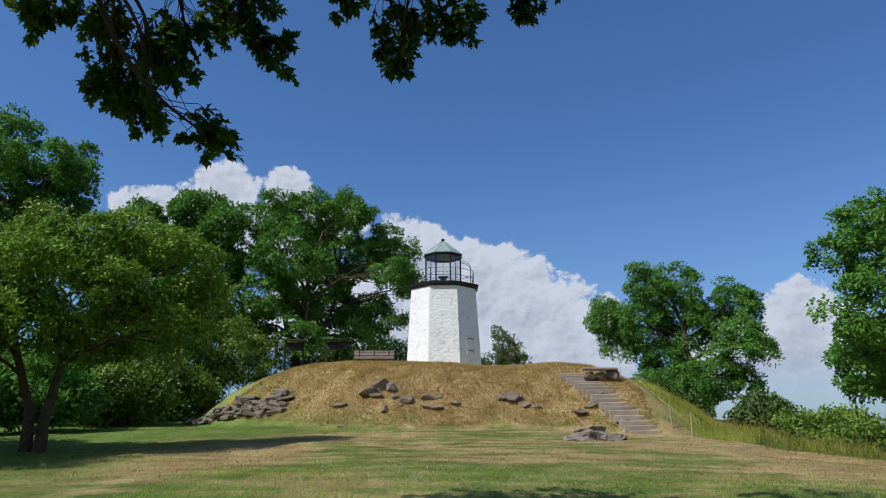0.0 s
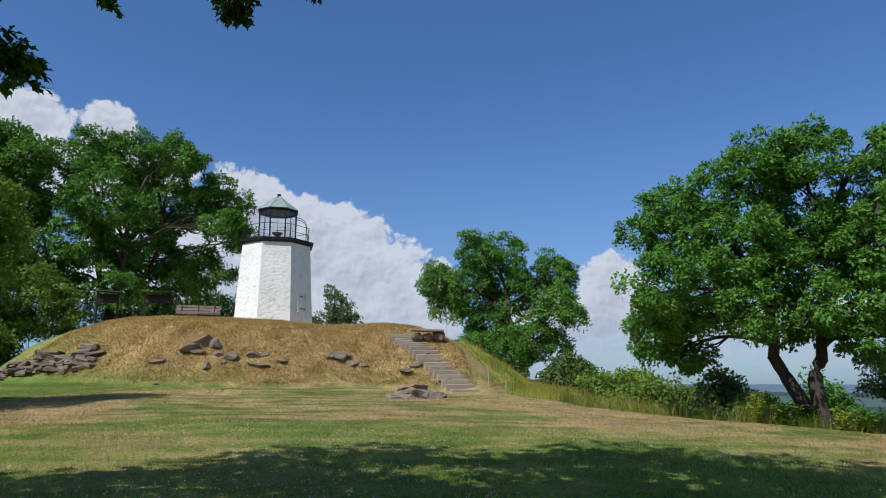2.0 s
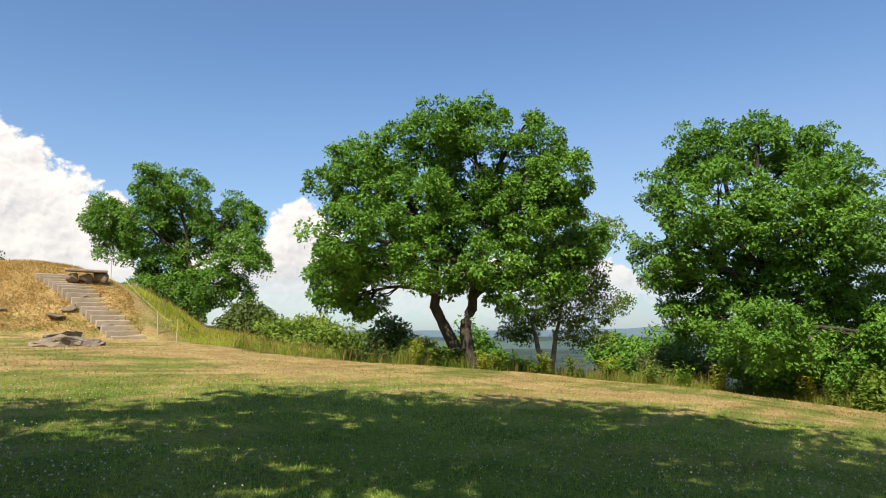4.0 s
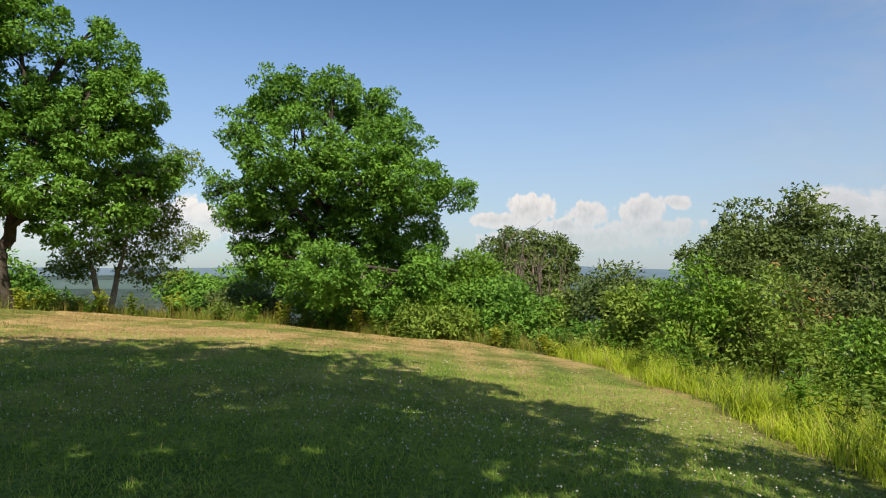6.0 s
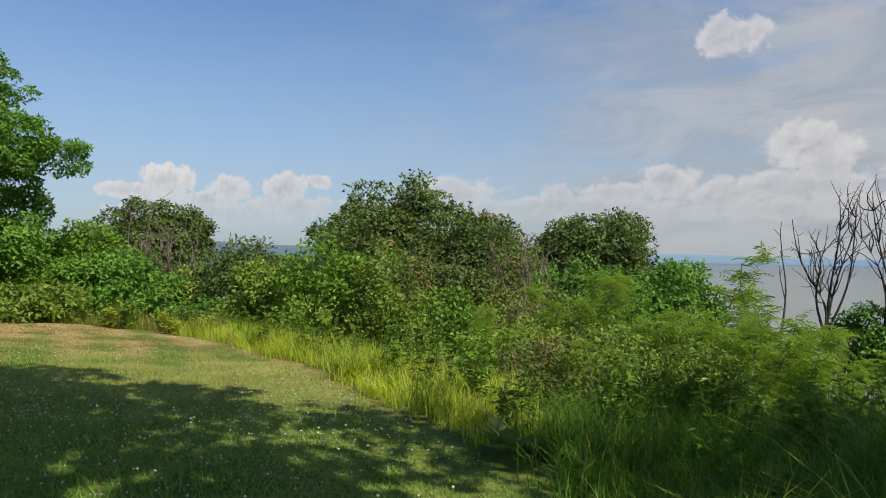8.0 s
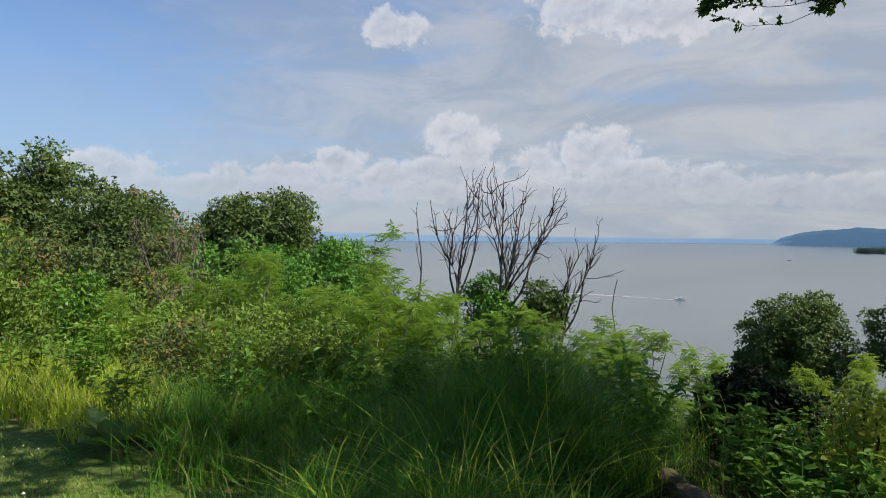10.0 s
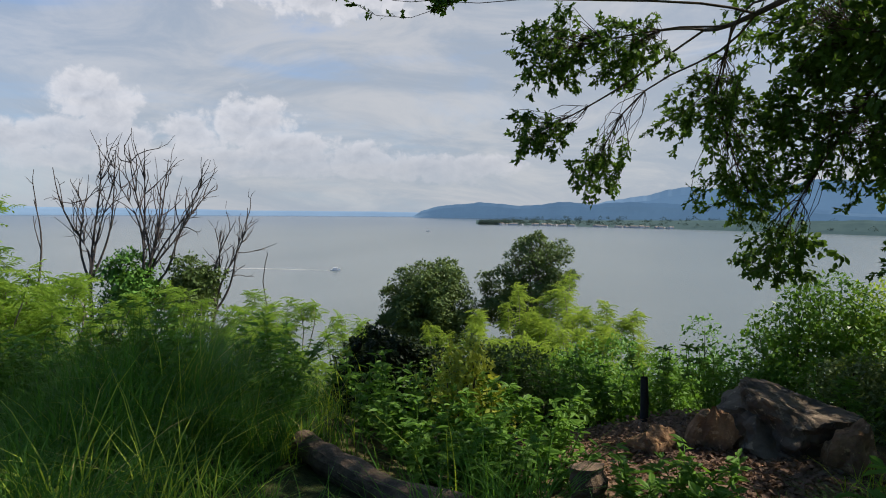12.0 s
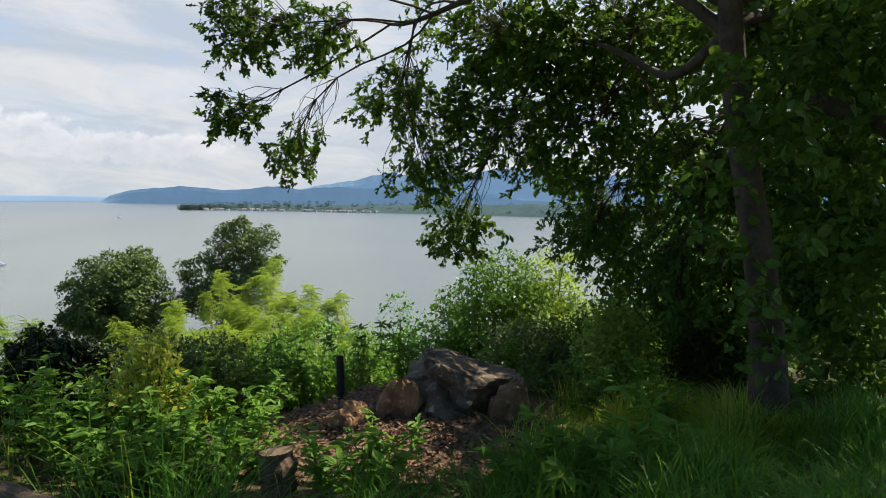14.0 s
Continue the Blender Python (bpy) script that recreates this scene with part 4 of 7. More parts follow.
def build_lighthouse(x, y, z):
    root = thing("lighthouse", x, y, z, "white octagonal stone lighthouse with black lantern and copper roof", "lighthouse")
    h, r0, r1 = 5.02, 2.47, 2.17
    core = part("tower_core", frustum(r0 - 0.12, -0.6, r1 - 0.12, h), WHITEWASH, root)
    for k in range(8):
        part("wall_face", mesh_of("wall_face", *rubble_face(k, r0, r1, h, k), WHITEWASH, True), None, root)
    part("plinth", frustum(r0 + 0.03, -0.6, r0 + 0.02, 0.05), WHITEWASH, root)
    part("cornice", frustum(r1 + 0.02, h + 0.03, r1 + 0.15, h + 0.14), BLACK_PAINT, root, "black moulded cornice")
    part("gallery_deck", frustum(r1 + 0.20, h + 0.14, r1 + 0.22, h + 0.25), BLACK_PAINT, root, "black gallery deck")
    g = h + 0.27
    # shuttered window in the shaded face
    face = radians(-45)
    wx, wy = math.cos(face), math.sin(face)
    mid = (r0 + (r1 - r0) * 0.26) * math.cos(radians(22.5))
    shutter = part("window_shutter", box_mesh((0.07, 0.62, 1.05), (0, 0, 0), bevel=0.015), WHITEWASH, root, "white closed window shutter")
    shutter.matrix_local = pose(wx * (mid + 0.015), wy * (mid + 0.015), 1.45, 0, -4.2, -45)
    for at, size in (((0.02, 0, 0.56), (0.12, 0.78, 0.07)), ((0.02, 0, -0.56), (0.14, 0.78, 0.06)), ((0.02, 0.35, 0), (0.1, 0.06, 1.05)), ((0.02, -0.35, 0), (0.1, 0.06, 1.05))):
        part("frame", box_mesh(size, at, bevel=0.01), WHITEWASH, shutter)
    for zz in (-0.36, 0.36):
        part("hinge", box_mesh((0.03, 0.42, 0.05), (0.05, 0.03, zz), bevel=0.005), BLACK_PAINT, shutter, "black iron strap hinge")
    # lantern
    lr, lh = 1.20, 2.08
    part("lantern_sill", frustum(lr + 0.06, g, lr + 0.04, g + 0.14), BLACK_PAINT, root)
    for px, py in ring_points(lr):
        part("lantern_post", mesh_of("lantern_post", *rod((px, py, g), (px, py, g + lh), 0.036, 8), BLACK_PAINT, True), None, root)
    pts = ring_points(lr)
    for k in range(8):
        (ax, ay), (bx, by) = pts[k], pts[(k + 1) % 8]
        cx, cy, ang = (ax + bx) / 2, (ay + by) / 2, math.degrees(math.atan2(by - ay, bx - ax))
        length = math.hypot(bx - ax, by - ay)
        if k == 3:
            part("lantern_door", box_mesh((length - 0.1, 0.05, lh - 0.35), (cx, cy, g + 0.14 + (lh - 0.4) / 2), (0, 0, ang)), BLACK_PAINT, root, "solid black iron door")
        else:
            pane = part("pane", box_mesh((length - 0.09, 0.012, lh - 0.35), (cx, cy, g + 0.15 + (lh - 0.35) / 2), (0, 0, ang), 0), GLASS, root, "clear lantern glass")
            pane.visible_shadow = False
            part("glazing_bar", box_mesh((0.02, 0.02, lh - 0.3), (cx, cy, g + lh / 2), (0, 0, ang), 0.004), BLACK_PAINT, root)
            part("glazing_bar", box_mesh((length, 0.018, 0.018), (cx, cy, g + 0.82), (0, 0, ang), 0.004), BLACK_PAINT, root)
        part("head_rail", box_mesh((length, 0.07, 0.16), (cx, cy, g + lh - 0.08), (0, 0, ang), 0.01), BLACK_PAINT, root)
    # roof in eight sheets with raised seams
    e, top = g + lh, g + lh + 0.98
    eave, peak = ring_points(lr + 0.10), ring_points(0.09)
    for k in range(8):
        bm = bmesh.new()
        (ax, ay), (bx, by), (cx, cy), (dx, dy) = eave[k], eave[(k + 1) % 8], peak[(k + 1) % 8], peak[k]
        up = [bm.verts.new(p) for p in ((ax, ay, e), (bx, by, e), (cx, cy, top), (dx, dy, top))]
        low = [bm.verts.new((p.co.x * 0.98, p.co.y * 0.98, p.co.z - 0.05)) for p in up]
        bm.faces.new(up), bm.faces.new(low[::-1])
        for q in range(4):
            bm.faces.new((up[q], low[q], low[(q + 1) % 4], up[(q + 1) % 4]))
        part("roof_sheet", bm, PATINA, root, "pale green weathered copper roof sheet")
        part("roof_seam", mesh_of("roof_seam", *rod((ax, ay, e + 0.01), (dx, dy, top + 0.01), 0.022), PATINA, True), None, root)
    part("eave_band", frustum(lr + 0.11, e - 0.06, lr + 0.11, e - 0.006), BLACK_PAINT, root)
    vent = part("vent_cap", frustum(0.09, top - 0.04, 0.08, top + 0.10, 12), BLACK_PAINT, root, "black vent cap")
    part("rim", frustum(0.14, top + 0.10, 0.10, top + 0.16, 12), BLACK_PAINT, vent)
    # optic on its pedestal
    lamp = part("lamp_pedestal", frustum(0.09, g, 0.07, g + 0.45, 10), BRASS, root, "dark metal lamp pedestal")
    part("bowl", frustum(0.10, g + 0.45, 0.34, g + 0.68, 12), BRASS, lamp)
    part("dish_rim", frustum(0.36, g + 0.68, 0.36, g + 0.71, 12), BRASS, lamp)
    # gallery railing
    rr = r1 - 0.12
    rail = ring_points(rr)
    for k, (px, py) in enumerate(rail):
        part("railing_post", mesh_of("railing_post", *rod((px, py, g), (px, py, g + 0.9), 0.02), BLACK_PAINT, True), None, root)
        qx, qy = rail[(k + 1) % 8]
        for zz in (0.45, 0.9):
            part("railing_bar", mesh_of("railing_bar", *rod((px, py, g + zz), (qx, qy, g + zz), 0.016), BLACK_PAINT, True), None, root)
    # hooped hand holds at the side of the lantern
    for off in (-0.16, 0.34):
        t = np.linspace(0, 1, 14)
        bx = 1.05 + 0.72 * np.sin(t * np.pi / 2)
        bz = g + 1.72 - 0.52 * (1 - np.cos(t * np.pi / 2))
        pts3 = np.column_stack([bx, 0 * t + off, bz])
        pts3 = np.concatenate([pts3, [[bx[-1], off, g]]])
        part("hand_hoop", mesh_of("hand_hoop", *tube(pts3, np.full(15, 0.02), 6), BLACK_PAINT, True), None, root, "curved iron hand hoop")
    return root


build_lighthouse(0.0, 42.0, 5.08)


def build_bench(x, y, turn):
    z = float(ground_height(x, y))
    root = thing("park_bench", x, y, z, "weathered slatted wooden park bench beside the lighthouse", "bench", turn=turn)
    w = 2.3
    for k in range(4):
        part("seat_slat", box_mesh((w, 0.09, 0.035), (0, -0.18 + 0.115 * k, 0.46), bevel=0.006), BENCH_WOOD, root)
    for k in range(3):
        part("back_slat", box_mesh((w, 0.03, 0.12), (0, 0.24 + 0.035 * k, 0.60 + 0.155 * k), (-12, 0, 0), 0.006), BENCH_WOOD, root)
    for sx in (-0.85, 0.0, 0.85):
        part("leg", box_mesh((0.06, 0.06, 0.46), (sx, -0.15, 0.22)), DARK_BOARD, root)
        part("leg", box_mesh((0.06, 0.06, 1.0), (sx, 0.24, 0.46), (-7, 0, 0)), DARK_BOARD, root)
        part("support", box_mesh((0.05, 0.46, 0.05), (sx, 0.02, 0.41)), DARK_BOARD, root)


build_bench(-4.0, 38.6, 4)


def build_notice_board(x, y, w, h, turn, lift):
    z = float(ground_height(x, y))
    root = thing("notice_board", x, y, z, "dark roofed notice board under the trees", "notice board", "notice boards", turn=turn)
    for s in (-1, 1):
        part("post", box_mesh((0.09, 0.09, h), (s * (w / 2 - 0.1), 0, h / 2)), DARK_BOARD, root)
    part("panel", box_mesh((w - 0.3, 0.06, h * 0.26), (0, 0, h * 0.82), (-14, 0, 0)), DARK_BOARD, root)
    part("roof", box_mesh((w + 0.1, 0.7, 0.07), (0, -0.1, h + 0.03), (lift, 0, 0)), DARK_BOARD, root)


build_notice_board(-9.0, 40.5, 1.25, 1.9, 20, 12)
build_notice_board(-6.6, 41.5, 1.5, 1.95, 6, 8)


def build_steps(foot, head, count, width):
    """Timber steps with trodden treads up the mound."""
    foot, head = np.array(foot), np.array(head)
    root = thing("stairway", foot[0], foot[1], float(ground_height(*foot)), "weathered timber and stone steps up the dry mound", "stairs")
    inv = root.matrix_world.inverted()
    run = (head - foot)[1] / count
    for k in range(count):
        x, y = foot + (head - foot) * (k + 0.5) / count
        z = float(ground_height(x, y))
        p = inv @ Vector((x, y, z + 0.03))
        part("riser", box_mesh((width, 0.12, 0.4), (p.x, p.y - run / 2, p.z - 0.15), (0, 0, random.uniform(-1.5, 1.5)), 0.02), STEP_WOOD, root)
        part("tread", box_mesh((width - 0.06, run - 0.05, 0.4), (p.x, p.y + 0.05, p.z - 0.18), (0, random.uniform(-0.8, 0.8), 0), 0.015), STONE, root)


build_steps((7.65, 26.3), (5.75, 31.2), 17, 1.2)


def build_slab_seat(x, y, turn):
    z = float(ground_height(x, y))
    root = thing("stone_slab_seat", x, y, z, "flat stone slab resting on rough boulders at the stair head", "stone seat", turn=turn)
    part("slab", box_mesh((1.5, 0.7, 0.11), (0, 0, 0.50), (2, 1, 0), 0.03), BENCH_WOOD, root, "flat brown slab")
    for sx, seed in ((-0.5, 3), (0.05, 4), (0.5, 5)):
        ob = part("support_stone", rock_mesh("support_stone", (0.62, 0.5, 0.5), seed, DARK_STONE), None, root)
        ob.location = (sx, 0, 0.2)


build_slab_seat(6.85, 29.9, -6)

# rope and its posts beside the steps
ROPE_POSTS = [(8.55, 33.0), (8.75, 26.7), (8.95, 25.2)]
for k, (px, py) in enumerate(ROPE_POSTS):
    pz = float(ground_height(px, py))
    ob = new("rope_post", mesh_of("rope_post", *tube([(0, 0, -0.2), (0, 0, 0.4), (0, 0, 0.85)], [0.018, 0.018, 0.016], 8), PALE_POST, True))
    ob.matrix_world = pose(px, py, pz, 0, random.uniform(-3, 3), 0)
    tagged(ob, "thin pale post holding a barrier rope", "post", "barrier posts")
spans = []
for (ax, ay), (bx, by) in zip(ROPE_POSTS, ROPE_POSTS[1:]):
    t = np.linspace(0, 1, 14)
    q = np.column_stack([ax + (bx - ax) * t, ay + (by - ay) * t, 0 * t])
    za, zb = float(ground_height(ax, ay)) + 0.8, float(ground_height(bx, by)) + 0.8
    q[:, 2] = za + (zb - za) * t - 0.12 * np.sin(np.pi * t)
    spans.append(tube(q, np.full(14, 0.006), 6))
tagged(new("barrier_rope", mesh_of("barrier_rope", *join(spans), ROPE, True)), "thin pale rope slung between low posts", "rope")

# stones that break through the dry grass of the mound
ROCKS = [(-3.35, 29.65, 0.95, 0.7, 0.42), (-2.75, 30.0, 0.75, 0.6, 0.55), (-2.35, 29.9, 0.55, 0.5, 0.45), (-2.95, 29.5, 0.6, 0.5, 0.25), (-2.1, 29.4, 0.5, 0.4, 0.22),
         (-1.55, 29.1, 0.75, 0.5, 0.36), (-1.9, 28.9, 0.4, 0.3, 0.16), (-0.65, 29.35, 0.75, 0.45, 0.28), (-0.2, 29.4, 0.4, 0.35, 0.22), (-0.35, 28.55, 0.6, 0.4, 0.24), (-0.65, 28.7, 0.5, 0.4, 0.2),
         (0.4, 28.8, 0.4, 0.4, 0.18), (-2.5, 28.65, 0.4, 0.35, 0.32), (-4.4, 29.1, 0.62, 0.45, 0.22), (-4.2, 28.15, 0.5, 0.3, 0.12),
         (2.45, 29.2, 0.5, 0.45, 0.36), (2.8, 29.2, 0.8, 0.5, 0.42), (3.35, 28.9, 0.5, 0.45, 0.26), (3.9, 28.75, 0.42, 0.3, 0.18), (3.1, 29.35, 0.5, 0.4, 0.24),
         (5.5, 28.0, 0.75, 0.5, 0.2), (6.05, 28.3, 0.7, 0.45, 0.3), (7.0, 27.1, 0.62, 0.4, 0.24), (6.5, 28.9, 0.4, 0.3, 0.2)]
for k, (px, py, sx, sy, sz) in enumerate(ROCKS):
    rock(px, py, (sx, sy, sz), 20 + k, "dark weathered stone in the dry grass of the mound", DARK_STONE, (37 * k) % 40 - 20, 0.22, "stones on the mound", (12, 0), 2)
for k, (px, py, sx, sy, sz) in enumerate([(5.0, 22.9, 1.7, 1.1, 0.72), (5.6, 22.8, 0.9, 0.7, 0.36), (4.9, 23.4, 1.5, 0.8, 0.8)]):
    rock(px, py, (sx, sy, sz), 60 + k, "low weathered rock outcrop at the foot of the mound", STONE, 20 * k, 0.40, "outcrop", (0, 0), 4, "rock", None, 0.8)


def slab_mesh(size, seed):
    """A split wall stone: a box with chipped, uneven corners."""
    rng = np.random.default_rng(seed)
    bm = box_mesh(size, bevel=min(size) * 0.16)
    for v in bm.verts:
        v.co += Vector(rng.normal(0, 0.07, 3) * np.array(size))
    me = bpy.data.meshes.new("wall_stone")
    bm.to_mesh(me)
    bm.free()
    me.materials.append(DARK_STONE)
    return me


# the dry-laid wall that has slumped into the mound's end
rng = np.random.default_rng(5)
SLABS = [slab_mesh((rng.uniform(0.3, 1.0), rng.uniform(0.3, 0.5), rng.uniform(0.09, 0.26)), 300 + k) for k in range(14)]
for k in range(50):
    u = rng.uniform(0, 1) ** 0.8
    course = rng.integers(0, 4 if u > 0.35 else 2)
    px, py = -10.9 + 3.75 * u + rng.normal(0, 0.12), 32.6 - 1.9 * u + 0.16 * course + rng.normal(0, 0.08)
    ob = new("wall_stone", SLABS[k % 14])
    ob.matrix_world = pose(px, py, float(ground_height(px, py)) + 0.02 + 0.09 * course, rng.uniform(-14, 20), rng.uniform(-16, 16), rng.uniform(-60, 25))
    tagged(ob, "dark split stone of a slumped dry wall", "rock", "tumbled wall stones")
for k in range(18):
    px, py = -11.6 + rng.normal(0, 0.5), 32.9 + rng.normal(0, 0.5)
    q = rng.uniform(0.25, 0.5)
    rock(px, py, (q * 1.4, q, q * 0.6), 80 + k % 9, "loose pale stone at the end of the slumped wall", STONE, rng.uniform(0, 360), 0.1, "tumbled wall stones", (rng.uniform(-15, 15), rng.uniform(-15, 15)), 1)


# ---- trees round the lawn ----
def on(x, y):
    return (x, y, float(ground_height(x, y)))


# ash on the lawn's edge with a second stem that leans away
tree("ash_tree", (16.0, 16.8, 0.28), [(-2, 4.5, 7.2, 1.44), (-4.9, 0.5, 4.3, 1.01), (-3.6, 3.1, 3.0, 1.0), (-4.1, 1.6, 3.3, 0.85),
    (-2.5, 1.4, 7.3, 1.02), (-1.3, 0.5, 8, 1.06), (0, -0.3, 8.3, 1.07), (-2.3, 0.4, 5.3, 1.45), (0.6, 0.8, 6.4, 1.6),
    (-2.8, -0.3, 3.5, 1.05), (1.4, -1.7, 7.4, 1.05), (1.6, -2.6, 6.5, 1.0), (1.1, -1.8, 5.3, 1.33),
    (4.6, -1.2, 4.6, 0.97), (2, -1.7, 3.3, 1.02), (-3.0, 2.2, 2.3, 0.62), (-0.1, -1.3, 3.7, 1.1), (0.4, 0.9, 3.3, 0.87),
    (-1.1, 0.9, 9.2, 0.35), (1.3, -1.7, 8.6, 0.41), (0.8, -0.1, 5.3, 1.18), (-1.2, -0, 4.3, 0.94),
    (0.5, -1.5, 2.6, 0.78), (-2.6, 1.8, 3.6, 0.76), (2.4, -2.1, 5.5, 0.78)],
    "broad green ash tree on the lawn's edge", seed=11, trunk=(0.24, 2.1), clumps=1250, per=96, spread=0.175, ragged=0.34, size=0.150, leaf=ASH_LEAF, bark=ASH_BARK, trunks=2, second=(-0.95, 0.9, 2.2), shell=0.62, twigs=9, limb_scale=1.3)
tree("young_birch", (20.3, 17.3, -0.20), [(0.5, -1, 3.6, 1.15), (1.9, -1.3, 5.5, 0.82), (-0.3, 0.1, 2.5, 0.92),
    (0.8, -1, 1.7, 0.93), (-0.1, 1.5, 1.9, 0.66), (1.8, -1.7, 2.9, 0.65), (0.1, -0.6, 4.7, 0.79)],
    "slender pale-stemmed tree with thin foliage", seed=12, trunk=(0.12, 1.7), clumps=330, per=52, spread=0.19, ragged=0.40, size=0.12, shape=RHOMB, leaf=BUSH_LEAF, bark=PALE_BARK, trunks=2, shell=0.4, twigs=16)
tree("ash_tree", (25.0, 10.9, -0.93), [(-1, 1.6, 9.1, 1.12), (0.5, 0.2, 9.4, 1.15), (2.6, -0.8, 9.1, 1.28),
    (-1.8, 3, 8.1, 0.91), (0.8, -2.7, 7.5, 0.93), (-1.6, 4, 5.5, 0.58), (-2, 0.7, 6.7, 1.7), (-0.5, -1.3, 6.2, 1.87),
    (0.1, -3.3, 5.7, 1.3), (1.4, -4.7, 5.5, 0.73), (-1, 3.2, 4.4, 0.8), (0, 1.6, 4.3, 1.39), (0.5, -0.8, 4, 1.56),
    (1.9, -2.6, 3.8, 1.39), (-3.1, -1.4, 2.3, 1.18), (1.9, -1.5, 2.3, 1.41), (-1.3, 0.9, 2.6, 0.91),
    (-0, -3.9, 2.3, 0.89), (0.1, -0, 10.2, 0.37), (-0.5, 2.3, 2.8, 0.96), (-1.3, 0.5, 1.7, 0.91),
    (-1.6, 2.7, 3, 0.57), (-0.6, -1.1, 1.4, 1.1), (-2.1, 1.8, 5.3, 1.1), (0, -2.7, 1.5, 0.99)],
    "full green ash tree above the rough edge", seed=13, trunk=(0.3, 2.0), clumps=1400, per=92, spread=0.195, ragged=0.34, size=0.160, leaf=ASH_LEAF, bark=ASH_BARK, shell=0.55, twigs=9, limb_scale=1.2)

# behind the mound
tree("walnut_tree", (17.2, 47.0, 2.02), [(-2.4, 0.8, 9.6, 1.44), (-0.2, 0, 9.4, 1.59), (3.8, 0.6, 8.2, 1.66),
    (-5, 2.6, 7.6, 1.55), (-2.7, 1.3, 6.9, 1.99), (0.8, 1.9, 7, 2.21), (2.9, -1.5, 5.3, 1.73),
    (3.7, -2.4, 4.6, 0.97), (-4.4, 2, 5.4, 1.23), (-1.3, 1.4, 4.1, 1.78), (1.3, -0.9, 2.9, 1.73),
    (-0.4, -1, 1.6, 1.48), (3.3, -1.1, 2.5, 0.84), (-3.3, -2.1, 1.9, 1.28)],
    "dark green walnut tree beyond the bank", seed=14, trunk=(0.35, 2.5), clumps=800, per=100, spread=0.31, ragged=0.30, size=0.22, leaf=WOOD_LEAF, shell=0.55, twigs=8)
tree("locust_tree", (-9.9, 46.5, 4.35), [(-2.8, 0.5, 12.4, 1.92), (0.5, 1, 12.7, 2.05), (3.4, -1.5, 12.2, 1.38),
    (6, 1, 10.1, 1.66), (-0.3, -2.3, 8.8, 2.47), (2.5, 2.2, 10, 2.69), (6.6, -1.7, 7.4, 1.36),
    (-1.7, -2.1, 6.2, 1.95), (1.4, 1.8, 6.1, 2.45), (4.6, 2.7, 5.4, 1.95), (0.9, -3.1, 3, 1.55),
    (-2.9, -1.5, 3.6, 1.63), (7.2, 1.2, 7.4, 0.8), (4.2, -0.1, 3.1, 1.42), (-1.8, 0.4, 14.1, 0.59),
    (3.1, 0, 13.6, 0.5)],
    "tall leafy locust tree behind the mound", seed=15, trunk=(0.3, 3.0), clumps=900, per=105, spread=0.32, ragged=0.36, size=0.24, leaf=WOOD_LEAF, shell=0.55, trunks=3, twigs=7)
tree("locust_tree", (-15.7, 45.4, 2.67), [(-1.8, -0.1, 14, 1.69), (0.7, -1.3, 12.6, 1.48), (-2.8, 1.2, 12.1, 1.75),
    (0.5, 0.1, 10.1, 1.67), (-0.6, -0.8, 7.9, 1.66), (1.4, -1.7, 5.9, 1.26), (-2, 1.6, 5.6, 1.52)],
    "tall leafy locust tree with a bare lower stem", seed=16, trunk=(0.3, 3.4), clumps=400, per=120, spread=0.33, ragged=0.36, size=0.25, leaf=WOOD_LEAF, shell=0.55, trunks=2, twigs=7)
tree("locust_tree", (-21.0, 44.3, 2.59), [(-0.3, 1, 13.5, 1.52), (-1.1, 0.7, 10.9, 1.75), (1.2, 2, 10.8, 1.37),
    (0.1, 0.7, 7.4, 2.11), (2.4, -0, 4.9, 1.68), (-1.2, -2.4, 9, 2.16), (2.8, -0.2, 7.5, 1.81)],
    "dark leafy tree at the wood's edge", seed=17, trunk=(0.28, 3.2), clumps=360, per=120, spread=0.34, ragged=0.36, size=0.26, leaf=WOOD_LEAF, shell=0.5, twigs=7)
tree("oak_tree", (-23.4, 35.5, 1.66), [
    (-2.12, 1.12, 17.0, 1.9), (2.0, -1.38, 14.25, 1.59), (2.38, 0.75, 14.5, 1.07), (0.0, -0.88, 13.0, 2.41), (1.38, 1.25, 13.12, 1.82), (-0.0, 1.5, 10.5,
    2.52), (-0.25, -4.38, 12.88, 2.81), (1.12, -5.0, 8.88, 2.73), (-3.75, -2.88, 13.25, 3.55), (-5.5, 0.75, 8.62, 3.86), (2.0, 1.75, 16.12, 0.59)],
    "tall dark oak behind the dogwood", seed=18, trunk=(0.4, 4.0), clumps=560, per=120, spread=0.34, ragged=0.36, size=0.25, leaf=WOOD_LEAF, shell=0.55, twigs=7)
